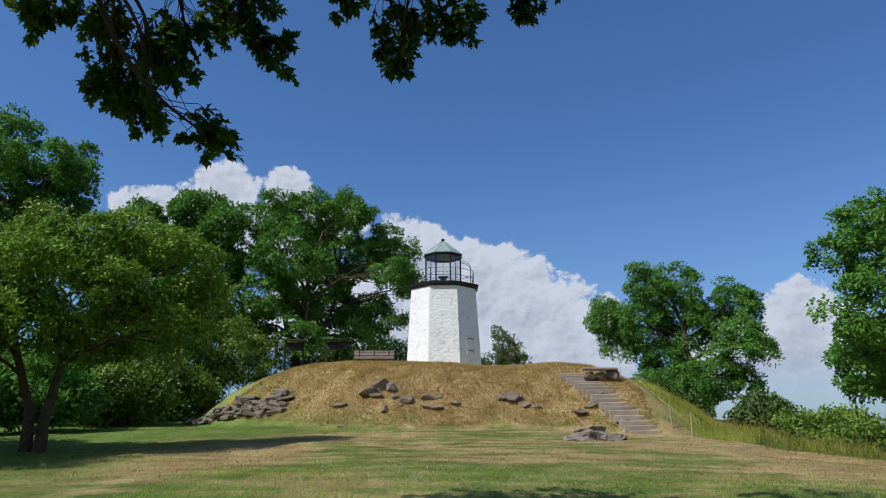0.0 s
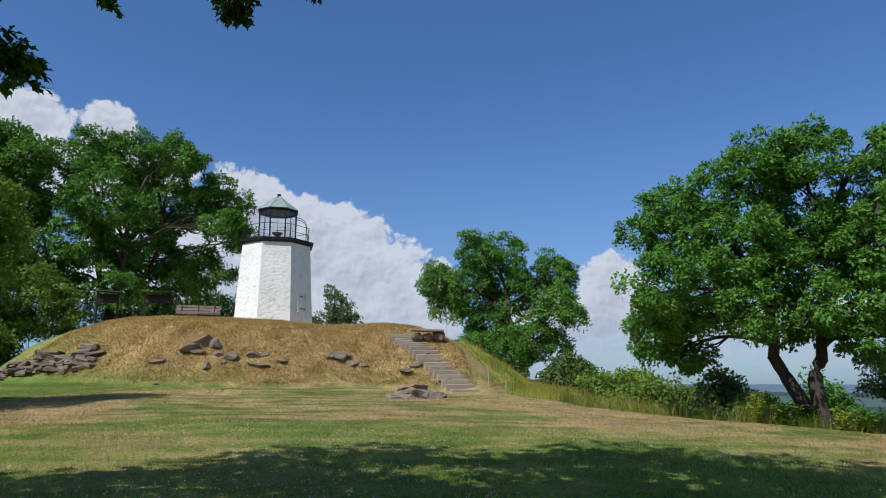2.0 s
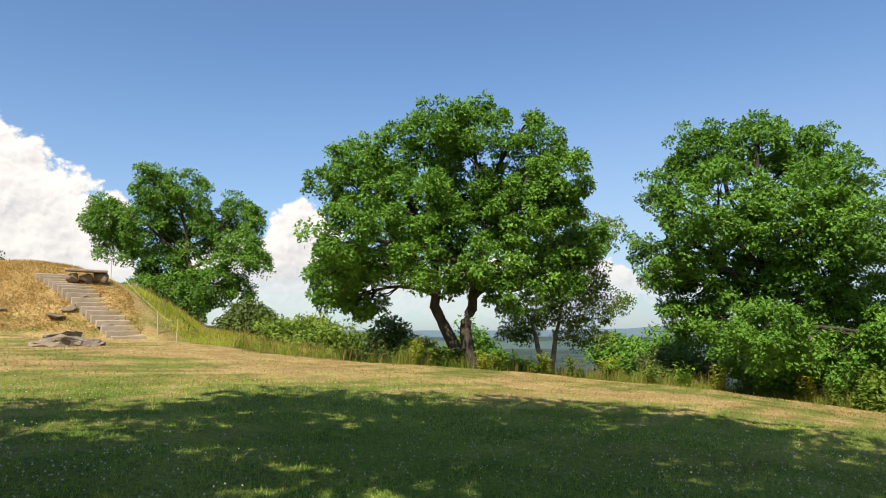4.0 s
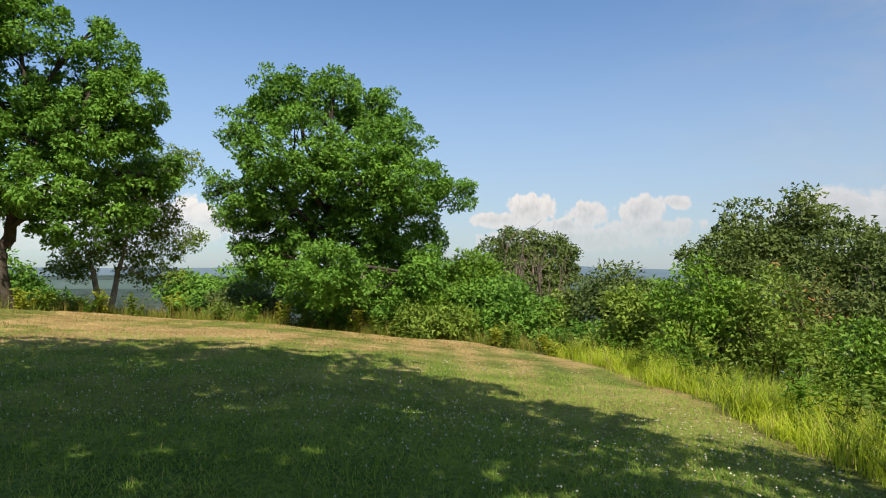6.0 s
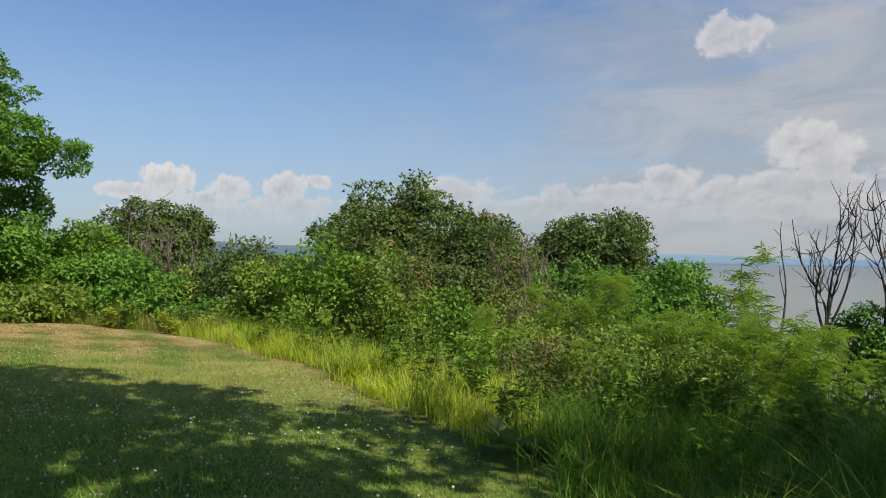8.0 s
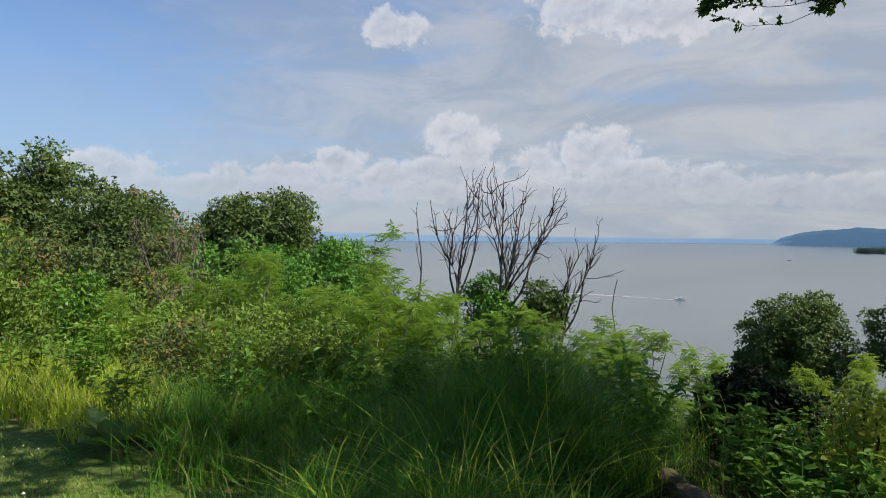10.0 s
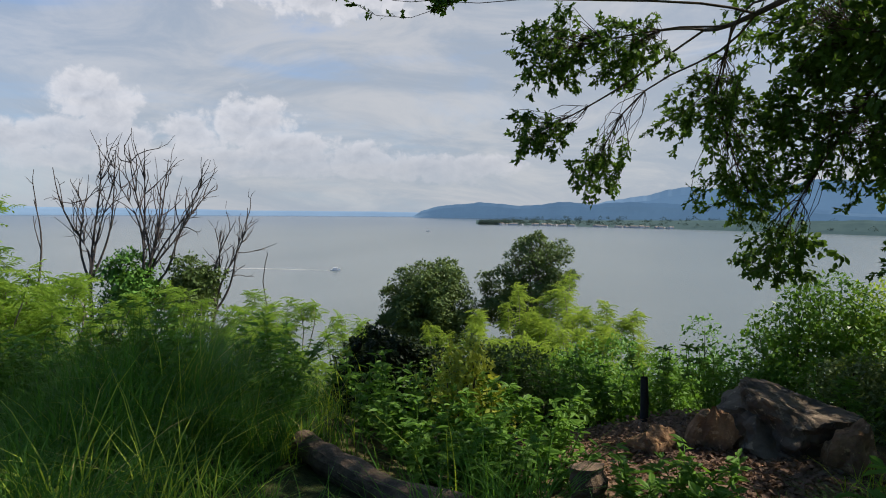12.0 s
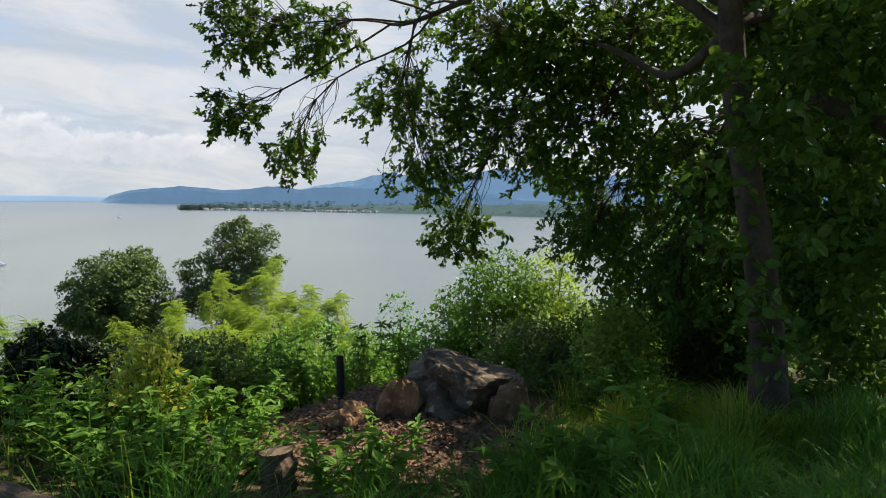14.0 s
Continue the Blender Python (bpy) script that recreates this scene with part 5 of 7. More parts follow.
tree("dogwood_tree", (-11.0, 18.5, 1.09), [(-0.3, 0, 5.9, 0.92), (0.9, 0.2, 5.8, 0.9), (1.8, 1.2, 5.9, 0.92),
    (3, 1.3, 5.4, 0.81), (3.5, 2.2, 4.7, 0.67), (-0.3, -1.1, 4.7, 1.04), (1.2, -1.2, 4.3, 1.09),
    (2.1, -0.2, 4.2, 1.02), (3.1, 0.6, 3.9, 0.78), (0.2, -1, 3.5, 0.87), (0.8, 0.6, 3.2, 0.92),
    (3.7, 1.7, 3.7, 0.55), (-1.9, -0.5, 5.1, 1.27), (-1.7, -0.8, 3.5, 1.25), (1.4, 2.4, 3.5, 0.7), (2.8, 2, 3, 0.44),
    (-3.6, -0.1, 4.9, 1.6), (-0.8, -3.4, 2.8, 1.16)],
    "spreading dogwood with fading cream blossom", seed=19, trunk=(0.17, 1.3), clumps=230, per=300, spread=0.35, ragged=0.36, size=0.145, leaf=DOGWOOD_LEAF, trunks=2, shell=0.6, twigs=8)

# bunches of creamy blossom on the dogwood's sunny rim
rng = np.random.default_rng(77)
dogwood = next(o for o in scene.objects if o.name.startswith("dogwood_tree"))
for bx, by, bz, n in [(3.5, 1.6, 5.6, 60), (4.0, 2.2, 4.9, 60), (3.9, 1.5, 4.3, 40), (2.6, 0.9, 6.0, 40), (2.0, 0.2, 5.6, 18), (-0.4, -0.6, 6.6, 60), (0.5, -0.3, 6.5, 40), (-1.4, -0.6, 6.2, 26), (1.6, 0.4, 6.5, 26), (3.3, 0.2, 4.7, 18)]:
    at = np.array([bx, by, bz]) + rng.normal(0, 1, (n, 3)) * [0.42, 0.35, 0.16]
    lv, lf = leaves(at, rng.normal(0, 1, (n, 3)) * [1, 1, 0.3], np.tile([0, -0.4, 1.0], (n, 1)) + rng.normal(0, 0.3, (n, 3)), 0.085, BROAD, rng)
    part("blossom", mesh_of("blossom", lv, lf, CREAM_BLOSSOM), None, dogwood, "bunch of creamy dogwood blossom")

# two oaks out of view, added to shade the dogwood and the lawn
tree("oak_tree", on(-15.8, 15.3), [(0, 0, 5.0, 2.4), (0.9, 0.9, 4.0, 1.7), (0.2, 1.7, 5.2, 1.8), (0.8, -0.8, 5.6, 1.8), (-1.6, -1.2, 5.4, 2.2)],
    "dark oak at the wood's outer edge", seed=20, trunk=(0.25, 2.4), clumps=420, per=40, spread=0.26, ragged=0.4, size=0.30, leaf=WOOD_LEAF, twigs=5)
tree("oak_tree", on(-19.0, 18.0), [(0, 0, 6.4, 2.6), (0.9, 0.9, 4.0, 1.7), (0.2, 1.7, 5.2, 1.8), (0.8, -0.8, 6.6, 2.0), (-1.6, -1.2, 5.4, 2.2)],
    "dark oak at the wood's outer edge", seed=21, trunk=(0.25, 2.4), clumps=420, per=40, spread=0.26, ragged=0.4, size=0.30, leaf=WOOD_LEAF, twigs=5)
for k, (px, py, h, w) in enumerate([(-14.5, 36.5, 3.2, 2.2), (-18.5, 38.5, 4.0, 2.6), (-22.5, 37.0, 4.2, 2.8), (-12.8, 41.5, 4.2, 2.4), (-16.5, 42.5, 4.5, 2.6), (-26.0, 33.0, 4.5, 3.0), (-29, 28, 4.5, 3.0), (-21.5, 23.8, 3.2, 2.4), (-25.5, 21, 3.6, 2.8), (-9.5, 51, 4.0, 3.2), (-4.0, 53, 3.6, 3.0), (-16.5, 27.5, 3.4, 2.2), (-14.8, 31.5, 3.0, 2.0), (-19.0, 24.5, 3.5, 2.4), (-17.5, 33.5, 3.4, 2.4)]):
    shrub("understorey_shrub", on(px, py), [(0, 0, h * 0.55, w * 0.8, w * 0.8, h * 0.5), (w * 0.5, 0.3, h * 0.4, w * 0.5), (-w * 0.5, -0.2, h * 0.4, w * 0.5)], "dense green undergrowth at the wood's edge", 100 + k, 300, 30, 0.3, 0.24,
          leaf=WOOD_LEAF if k % 3 else BUSH_LEAF, shape=SLIVER, group="undergrowth")
shrub("juniper_bush", on(4.5, 55.0), [(-0.3, 0, 2.4, 1.4), (0.4, 0, 4.0, 1.1), (1.1, 0, 2.0, 1.6), (0.1, 0, 5.0, 0.6), (1.2, 0, 3.4, 1.0)], "dark narrow evergreen behind the lighthouse", 131, 260, 26, 0.2, 0.2, leaf=DARK_LEAF)

# ---- rough growth round the lawn and down the slope ----
def scrub(px, py, top, w, leaf, seed, label, size=0.15, clumps=240, shape=SLIVER, per=24, spread=0.22, group="slope scrub", deep=1.0):
    """A broad bush whose top stands at the height top."""
    z = float(ground_height(px, py))
    h = max(top - z, 1.2)
    low = max(h - 2.6 * w * deep, 0.1 * h)
    rng = np.random.default_rng(seed)
    lobes = [(0, 0, h - 0.75 * w, w * 0.7, w * 0.7, w * 0.7)]
    for q in range(12):
        a, out = rng.uniform(0, 6.28), w * rng.uniform(0.4, 0.95)
        r = w * rng.uniform(0.28, 0.55)
        z0 = max(low, 0.2) + (h - r * 0.8 - max(low, 0.2)) * rng.uniform(0.05, 1.0) * (1 - 0.35 * out / w)
        if q > 8 and h < 3 * w:
            z0 = 0.7 * r
        lobes.append((out * math.cos(a), out * math.sin(a), z0, r, r, r * rng.uniform(0.7, 1.1)))
    return shrub("scrub_bush", (px, py, z), lobes, label, seed, clumps, per, spread, size, shape, leaf, 12, 0.4, "bush", group, 0.1, None, 0.03)


def far_point(bearing, d):
    return (0.2 - math.sin(radians(bearing)) * d, -0.7 + math.cos(radians(bearing)) * d)


BUSH_BUSHES = [(16.4, 29.9, 1.8, 1.7), (17.1, 27.2, 1.4, 1.6), (18.7, 22.4, 0.7, 1.2), (23.6, 6.3, -0.1, 1.2),
    (27.4, 2.3, 0.6, 1.1), (21.6, -0.7, 1.1, 1.1), (18.6, -4.0, 1.6, 1.0), (15.6, -6.2, 0.3, 0.9), (12.5, -6, 0, 0.9),
    (11, -6.6, 0.3, 0.8), (8.6, -5.8, 0.1, 0.7), (7.3, -6, 0.2, 0.6), (13.7, -7.7, 0.1, 1), (2.5, -15.1, -1.2, 1.1),
    (3.4, -13.9, -1.2, 0.9), (4.6, -13.5, -1.4, 0.8)]
for k, (px, py, top, w) in enumerate(BUSH_BUSHES):
    d = math.hypot(px, py)
    scrub(px, py, top, w, BUSH_LEAF, 200 + k, "leafy green bush on the rough slope", min(max(0.0068 * d, 0.075), 0.34), int(95 + 34 * min(w * w, 11)), per=46, spread=0.12 + 0.006 * d)
DARK_BUSHES = [(17.8, 24.3, 2.1, 0.8), (16.8, 36.4, 3.3, 1.3), (25.4, 14.6, 0.7, 1.5), 
    (26.6, -0.2, 1.9, 1.3), (32.2, -5.7, 4.6, 1.6), (32.8, -7.8, 5, 1.4), (29.5, -8.7, 3.4, 1.8),
    (28, -10.1, 3.1, 1.5), (29.4, -3.9, 3, 1.5), (20.7, -6.8, 1.4, 1.2), (45.7, -22.3, 4.1, 2.9),
    (45.2, -25.4, 4.4, 3.4), (11.3, -8, 0.4, 0.9), (32, -9.8, 3.9, 1.7), (43.8, -21.3, 3.9, 2.4),
    (42.3, -24.2, 4.2, 2.8), (16.7, -21.2, -0.4, 0.7),
    (-5.4, -11, -1.3, 0.5), (-5, -11.3, -1.4, 0.4)]
for k, (px, py, top, w) in enumerate(DARK_BUSHES):
    d = math.hypot(px, py)
    scrub(px, py, top, w, DARK_LEAF, 240 + k, "dull dark green bushy tree on the slope", min(max(0.0068 * d, 0.075), 0.34), int(95 + 34 * min(w * w, 11)), per=46, spread=0.12 + 0.006 * d)
MORE_DARK_BUSHES = [(-3, -11, -1, 0.5), (2.1, -10.6, -0.9, 0.6), (2.5, -10, -0.9, 0.5), (-2.6, -12.1, -0.8, 0.6)]
for k, (px, py, top, w) in enumerate(MORE_DARK_BUSHES):
    d = math.hypot(px, py)
    scrub(px, py, top, w, DARK_LEAF, 280 + k, "dull dark green bushy tree on the slope", min(max(0.0068 * d, 0.075), 0.34), int(95 + 34 * min(w * w, 11)), per=46, spread=0.12 + 0.006 * d)
WOOD_BUSHES = [(22.8, 22.8, 0.6, 1.3), (30.5, 19.6, 1.7, 2.1), (24.7, 26.4, 1.8, 1.1), (28.5, 10.3, 1.4, 2.3),
    (27.9, 5, 1.4, 2.1), (29.4, 17.5, 1.6, 1.7), (29.8, 20.6, 1.4, 1.5), (26.2, 3.9, 1.1, 1.5),
    (24.5, 1.4, -0.8, 0.9), (39.5, 8.5, 1.7, 2.4), (31.5, -14.9, 1.2, 2.3), (28.6, -16.2, 1.3, 2.2),
    (30.5, -20.8, 1.2, 1.8), (33.4, -23.6, 0.8, 1.3), (15.7, -10.3, 0.4, 1.2), 
    (18.2, -20, -0.2, 0.8)]
for k, (px, py, top, w) in enumerate(WOOD_BUSHES):
    d = math.hypot(px, py)
    scrub(px, py, top, w, WOOD_LEAF, 320 + k, "dense green bush below the lawn", min(max(0.0068 * d, 0.075), 0.34), int(95 + 34 * min(w * w, 11)), per=46, spread=0.12 + 0.006 * d)
MORE_WOOD_BUSHES = [(1.1, -14.3, -0.9, 0.7), (-0.6, -14.4, -0.8, 0.7), (-3.2, -10.2, -0.9, 0.4),
    (-10.9, -22.8, 2.5, 2.8), (-9, -12.3, -0.9, 1.2)]
for k, (px, py, top, w) in enumerate(MORE_WOOD_BUSHES):
    d = math.hypot(px, py)
    scrub(px, py, top, w, WOOD_LEAF, 360 + k, "dense green bush below the lawn", min(max(0.0068 * d, 0.075), 0.34), int(95 + 34 * min(w * w, 11)), per=46, spread=0.12 + 0.006 * d)
VINE_BUSHES = [(29.4, 7.4, 1.8, 1.8), (29.9, 6.0, 2.4, 1.3), (28.5, -2, 1.1, 1.3),
    (19.9, -2.4, 1.9, 1.0), (20.2, -10.7, 0.4, 1.5), (15.6, -5.0, 0.6, 0.8), (-2.4, -14.2, 0.6, 0.8),
    (-1.8, -13.8, -0.3, 0.6), (-10.2, -17.5, 0.8, 2.1), (-10.4, -14.9, 0.4, 1.9), (-15.2, -22.6, 3.5, 3.7)]
for k, (px, py, top, w) in enumerate(VINE_BUSHES):
    d = math.hypot(px, py)
    scrub(px, py, top, w, VINE_LEAF, 400 + k, "bright green vine-covered bush", min(max(0.0068 * d, 0.075), 0.34), int(95 + 34 * min(w * w, 11)), per=46, spread=0.12 + 0.006 * d)
YELLOW_BUSHES = [(22.4, -2.2, -0.3, 0.7), (20.2, -3.6, -0.3, 0.6), (22.5, 0, -0.5, 0.7), (13.6, -5.8, -0, 0.9),
    (-3.2, -9.4, -0.9, 0.3), (-3.6, -14.4, 0.5, 0.8), (-3.3, -12.4, -0.5, 0.7), (-4.9, -13.5, -0.7, 1.1),
    (-6.5, -13.9, -0.1, 1.3)]
for k, (px, py, top, w) in enumerate(YELLOW_BUSHES):
    d = math.hypot(px, py)
    scrub(px, py, top, w, YELLOW_LEAF, 440 + k, "yellowish green bush in sunlight", min(max(0.0068 * d, 0.075), 0.34), int(95 + 34 * min(w * w, 11)), per=46, spread=0.12 + 0.006 * d)
BROWN_BUSHES = [(22.1, -5.2, 1.8, 1.5), (21.2, -8.5, 1.3, 1.1), (16.2, -7.5, 0.4, 0.9), (30.6, -10.9, 3.4, 1.6),
    (11.3, -5.6, 0, 0.8)]
for k, (px, py, top, w) in enumerate(BROWN_BUSHES):
    d = math.hypot(px, py)
    scrub(px, py, top, w, BROWN_LEAF, 480 + k, "half-dead bush with browned leaves and bare twigs", min(max(0.0068 * d, 0.075), 0.34), int(95 + 34 * min(w * w, 11)), per=46, spread=0.12 + 0.006 * d)
WEED_BUSHES = [(0.2, -12.9, -0.9, 0.6), (1.3, -12.3, -1, 0.6)]
for k, (px, py, top, w) in enumerate(WEED_BUSHES):
    d = math.hypot(px, py)
    scrub(px, py, top, w, WEED_LEAF, 520 + k, "low leafy weeds below the lawn", min(max(0.0068 * d, 0.075), 0.34), int(95 + 34 * min(w * w, 11)), per=46, spread=0.12 + 0.006 * d)


# a round tree beyond the scrub
tree("maple_tree", on(48, 6.7), [(0, 0, 9.9, 2.3), (-0.6, 2, 8.9, 1.8), (0.6, -2, 9.1, 1.9), (-1.5, 0.4, 8.3, 2), (-0.8, 3, 7.3, 1.5), (0.3, -3.2, 7.5, 1.5), (-1.6, -1.4, 7.5, 1.8), (-1.8, 1.4, 6.7, 1.8), (-1.4, -2.6, 6.1, 1.6), (-1.2, 2.8, 5.7, 1.5), (-1, 0, 5.5, 2)],
    "round dull green maple beyond the scrub", seed=73, trunk=(0.28, 2.6), clumps=420, per=110, spread=0.36, ragged=0.24, size=0.26, leaf=DARK_LEAF, twigs=5)

# two trees that stand clear against the water
tree("maple_tree", on(10.7, -30.1), [(0, 0, 9.2, 1.35), (1.0, -0.2, 8.6, 1.1), (-1.0, 0.2, 8.3, 1.15), (0.3, 0.7, 8.1, 1.1), (-0.2, -0.7, 9.7, 0.85), (0.9, 0.3, 7.6, 1.0), (-0.7, 0.3, 7.2, 1.0), (1.5, 0, 7.6, 0.8), (-1.4, 0, 7.4, 0.8), (0.1, 0.2, 6.6, 1.1)],
    "round dark green tree standing before the water", seed=71, trunk=(0.16, 4.5), clumps=330, per=110, spread=0.25, ragged=0.28, size=0.16, leaf=DARK_LEAF, twigs=6)
tree("locust_tree", on(6.1, -31.5), [(1.3, 0.2, 9.4, 1.15), (0.8, 0.4, 10.6, 0.85), (0.0, 0.3, 11.2, 0.8), (-0.9, 0, 11.0, 0.75), (0.4, 0.6, 8.6, 1.2), (-0.4, 0.4, 9.8, 0.95), (-1.3, 0, 10.0, 0.7), (1.6, 0, 8.4, 0.9), (0.0, 0.4, 11.9, 0.35)],
    "ragged tree with thinning top twigs before the water", seed=72, trunk=(0.14, 5.5), clumps=190, per=100, spread=0.22, ragged=0.45, size=0.15, leaf=DARK_LEAF, bark=GREY_DEAD, twigs=22)


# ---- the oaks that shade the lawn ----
def spray(root, start, l, rng, r0, leaf_size, dense, per):
    """One bough from start with drooping twigs and the lobed leaves on them."""
    end = np.array(l[:3])
    pts = wander(start, end, 9, 0.07, rng, 0.06 * np.linalg.norm(end - start))
    bough = part("bough", mesh_of("bough", *tube(pts, np.linspace(r0, 0.010, 9), 7), BARK, True), None, root)
    n = max(12, int(dense * l[3] ** 1.5))
    way = unit(rng.normal(size=(n, 3)))
    c = end + way * (rng.uniform(0.25, 1.15, n) ** 0.8)[:, None] * l[3] * [1.1, 1.1, 0.85]
    twigs, at, ahead = [], [], []
    for q in c:
        s = pts[rng.integers(5, 9)]
        line = wander(s, q, 6, 0.10, rng, 0.08 * np.linalg.norm(q - s))
        twigs.append(tube(line, np.linspace(0.006, 0.0025, 6), 4))
        u = rng.uniform(0.35, 1.0, per) ** 0.45 * 5
        k = np.minimum(u.astype(int), 4)
        at.append(line[k] + (line[k + 1] - line[k]) * (u - k)[:, None])
        ahead.append(unit(line[k + 1] - line[k]) * 0.7 + rng.normal(0, 0.6, (per, 3)) - [0, 0, 0.15])
    at, ahead = np.concatenate(at), np.concatenate(ahead)
    up = unit(rng.normal(0, 0.5, at.shape) + unit(at - end) * 0.4 + [0, 0, 0.6])
    part("twigwork", mesh_of("twigwork", *join(twigs), BARK, True), None, bough)["kind"] = "stuff"
    part("foliage", mesh_of("foliage", *leaves(at, ahead, up, leaf_size, LOBED, rng), OAK_LEAF), None, bough)["kind"] = "stuff"


def great_oak(at, trunk_top, r, sprays, upper, label, seed, hub, leaf_size=0.135, per_lobe=100, per=20, upper_clumps=520, inner=(), upper_leaf=0.26):
    """An oak: bole, boughs, low sprays of lobed leaves and the high crown above them."""
    rng = np.random.default_rng(seed)
    root = thing("oak_tree", *at, label, "tree", "oaks over the lawn's edge")
    o = np.array(at)
    top = np.array(trunk_top) - o
    pts = wander((0, 0, -0.5), top, 10, 0.02, rng)
    part("trunk", mesh_of("trunk", *tube(pts, np.linspace(r, r * 0.7, 10) * (1 + 0.5 * np.exp(-np.linspace(0, 7, 10))), 14), BARK, True), None, root)
    low = [(x - o[0], y - o[1], z - o[2], q) for x, y, z, q in sprays]
    high = [(x - o[0], y - o[1], z - o[2], q) for x, y, z, q in upper]
    nearest = [min(range(len(hub)), key=lambda k: np.linalg.norm(np.array(hub[k]) - o - np.array(l[:3]))) for l in low]
    for number, h in enumerate(hub):
        h = np.array(h) - o
        line = wander(top - [0, 0, 0.6], h, 13, 0.06, rng)
        part("limb", mesh_of("limb", *tube(line, np.linspace(r * 0.42, r * 0.14, 13), 9), BARK, True), None, root)
        near = [l for l, k in zip(low, nearest) if k == number]
        for l in near:
            k = int(np.argmin(np.linalg.norm(line - np.array(l[:3]), axis=1)))
            k = max(4, k - int(rng.integers(1, 4)))
            spray(root, line[k], l, rng, max(r * (0.5 - 0.028 * k) * 0.3, 0.018), leaf_size, per_lobe, per)
    for l in high:
        part("limb", mesh_of("limb", *tube(wander(top - [0, 0, 0.3], np.array(l[:3]), 8, 0.05, rng), np.linspace(r * 0.5, r * 0.12, 8), 8), BARK, True), None, root)
    if inner:
        lobes = [(x - o[0], y - o[1], z - o[2], q, q, q * 0.8) for x, y, z, q in inner]
        (lv, lf), _ = foliage(lobes, 1550, 20, 0.14, 0.118, rng, BROAD, 0.2, 0.25, 0.3)
        part("inner_foliage", mesh_of("inner_foliage", lv, lf, OAK_LEAF), None, root)["kind"] = "stuff"
    (lv, lf), _ = foliage([(*l[:3], l[3], l[3], l[3] * 0.7) for l in high], upper_clumps, 30, 0.36, upper_leaf, rng, RHOMB, 0.3, 0.2)
    part("crown", mesh_of("crown", lv, lf, OAK_LEAF), None, root)["kind"] = "stuff"
    return root


OAK_INNER = [(-3.4, -6.5, 2.0, 0.30), (-3.4, -6.8, 0.5, 0.24), (-3.7, -6.6, 0.2, 0.24), (-4.2, -12.1, 3.6, 1.07),
    (-5.2, -11.7, 4.1, 1.16), (-6.0, -10.7, 3.3, 1.11), (-5.0, -7.8, 3.1, 0.81), (-4.8, -11.9, 2.1, 1.07),
    (-5.8, -11.4, 2.0, 1.07), (-6.7, -10.8, 2.4, 0.97), (-4.6, -12.0, 0.8, 0.87), (-5.5, -11.6, 0.3, 0.97),
    (-6.5, -11.0, 0.8, 0.87), (-6.0, -8.9, 1.2, 0.80), (-5.3, -11.7, -1.1, 0.78), (-5.9, -11.3, -0.7, 0.78),
    (-6.1, -9.4, -0.4, 0.67), (-5.2, -8.8, -1.0, 0.46), (-2.8, -11.0, 3.4, 0.76), (-3.0, -11.5, 1.9, 0.62)]
OAK_OUTER = [(-2.1, -11.7, 3.5, 0.62), (-5.8, -11.4, -1.9, 0.48), (-6.2, -8.8, -0.7, 0.56), (-7.2, -11.1, 3.5, 1.31),
    (-6.1, -11.2, 0.7, 1.16), (-5.6, -8.6, 0.4, 0.83), (-4.8, -11.9, -0.4, 0.87), (-2.5, -11.1, 3.9, 0.76),
    (-1.6, -12.3, 2.9, 0.51), (-1.8, -12.2, 0.8, 0.37), (-3.3, -6.7, 2.0, 0.26), (-3.6, -6.7, 1.1, 0.24),
    (-3.4, -6.9, 0.1, 0.16), (-3.2, -6.8, 1.6, 0.24), (-3.2, -6.9, 2.5, 0.29), (-3.2, -7.0, 1.0, 0.22),
    (-4.1, -7.2, 3.0, 0.65), (-4.8, -7.3, 2.3, 0.82), (-5.2, -7.6, 1.0, 0.81), (-4.8, -7.9, 1.5, 0.61)]
OAK_LOW_SPRAYS = [(2.2, -12.1, 2.7, 0.51), (1.3, -12.2, 2.0, 0.52), (1.9, -12.1, 4.0, 0.83), (0.8, -12.3, 3.9, 0.74), (-0.4, -12.3, 2.9, 0.83), (-1.0, -12.3, 1.8, 0.74), (-1.3, -12.3, 0.7, 0.56),
                  (-2.1, -11.7, 2.5, 1.15), (-1.7, -11.8, 4.1, 1.24), (-3.4, -10.8, 2.7, 1.1), (-3.5, -10.8, 4.0, 1.18), (-4.5, -9.2, 3.5, 1.1), (-5.4, -8.7, 3.4, 1.06), (-4.4, -9.9, 1.7, 1.04),
                  (-5.7, -9.1, 1.9, 1.04), (-4.1, -10.0, 0.2, 0.88), (-6.0, -9.5, 0.3, 0.93), (-3.2, -10.8, 1.0, 0.8), (-3.5, -13.2, 1.8, 0.6), (-3.9, -12.9, 0.9, 0.65), (-4.2, -12.6, 0.2, 0.6), (4.2, -9.3, 4.4, 0.23), (3.1, -9.8, 4.3, 0.27)]
# high crown lobes stand out of view, placed for the shade they cast
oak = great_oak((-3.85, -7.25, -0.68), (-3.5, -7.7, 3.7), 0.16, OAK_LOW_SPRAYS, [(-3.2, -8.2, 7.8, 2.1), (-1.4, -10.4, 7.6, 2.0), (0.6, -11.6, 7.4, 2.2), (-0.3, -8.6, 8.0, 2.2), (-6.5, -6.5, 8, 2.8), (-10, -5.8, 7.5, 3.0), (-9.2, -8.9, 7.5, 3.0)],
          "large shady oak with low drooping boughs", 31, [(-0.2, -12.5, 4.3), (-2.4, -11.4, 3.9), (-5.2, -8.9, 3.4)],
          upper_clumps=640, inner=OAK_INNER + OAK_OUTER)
lean_line = wander((-0.2, -0.05, 3.1), (-1.9, 1.2, 1.9), 9, 0.04, np.random.default_rng(2))
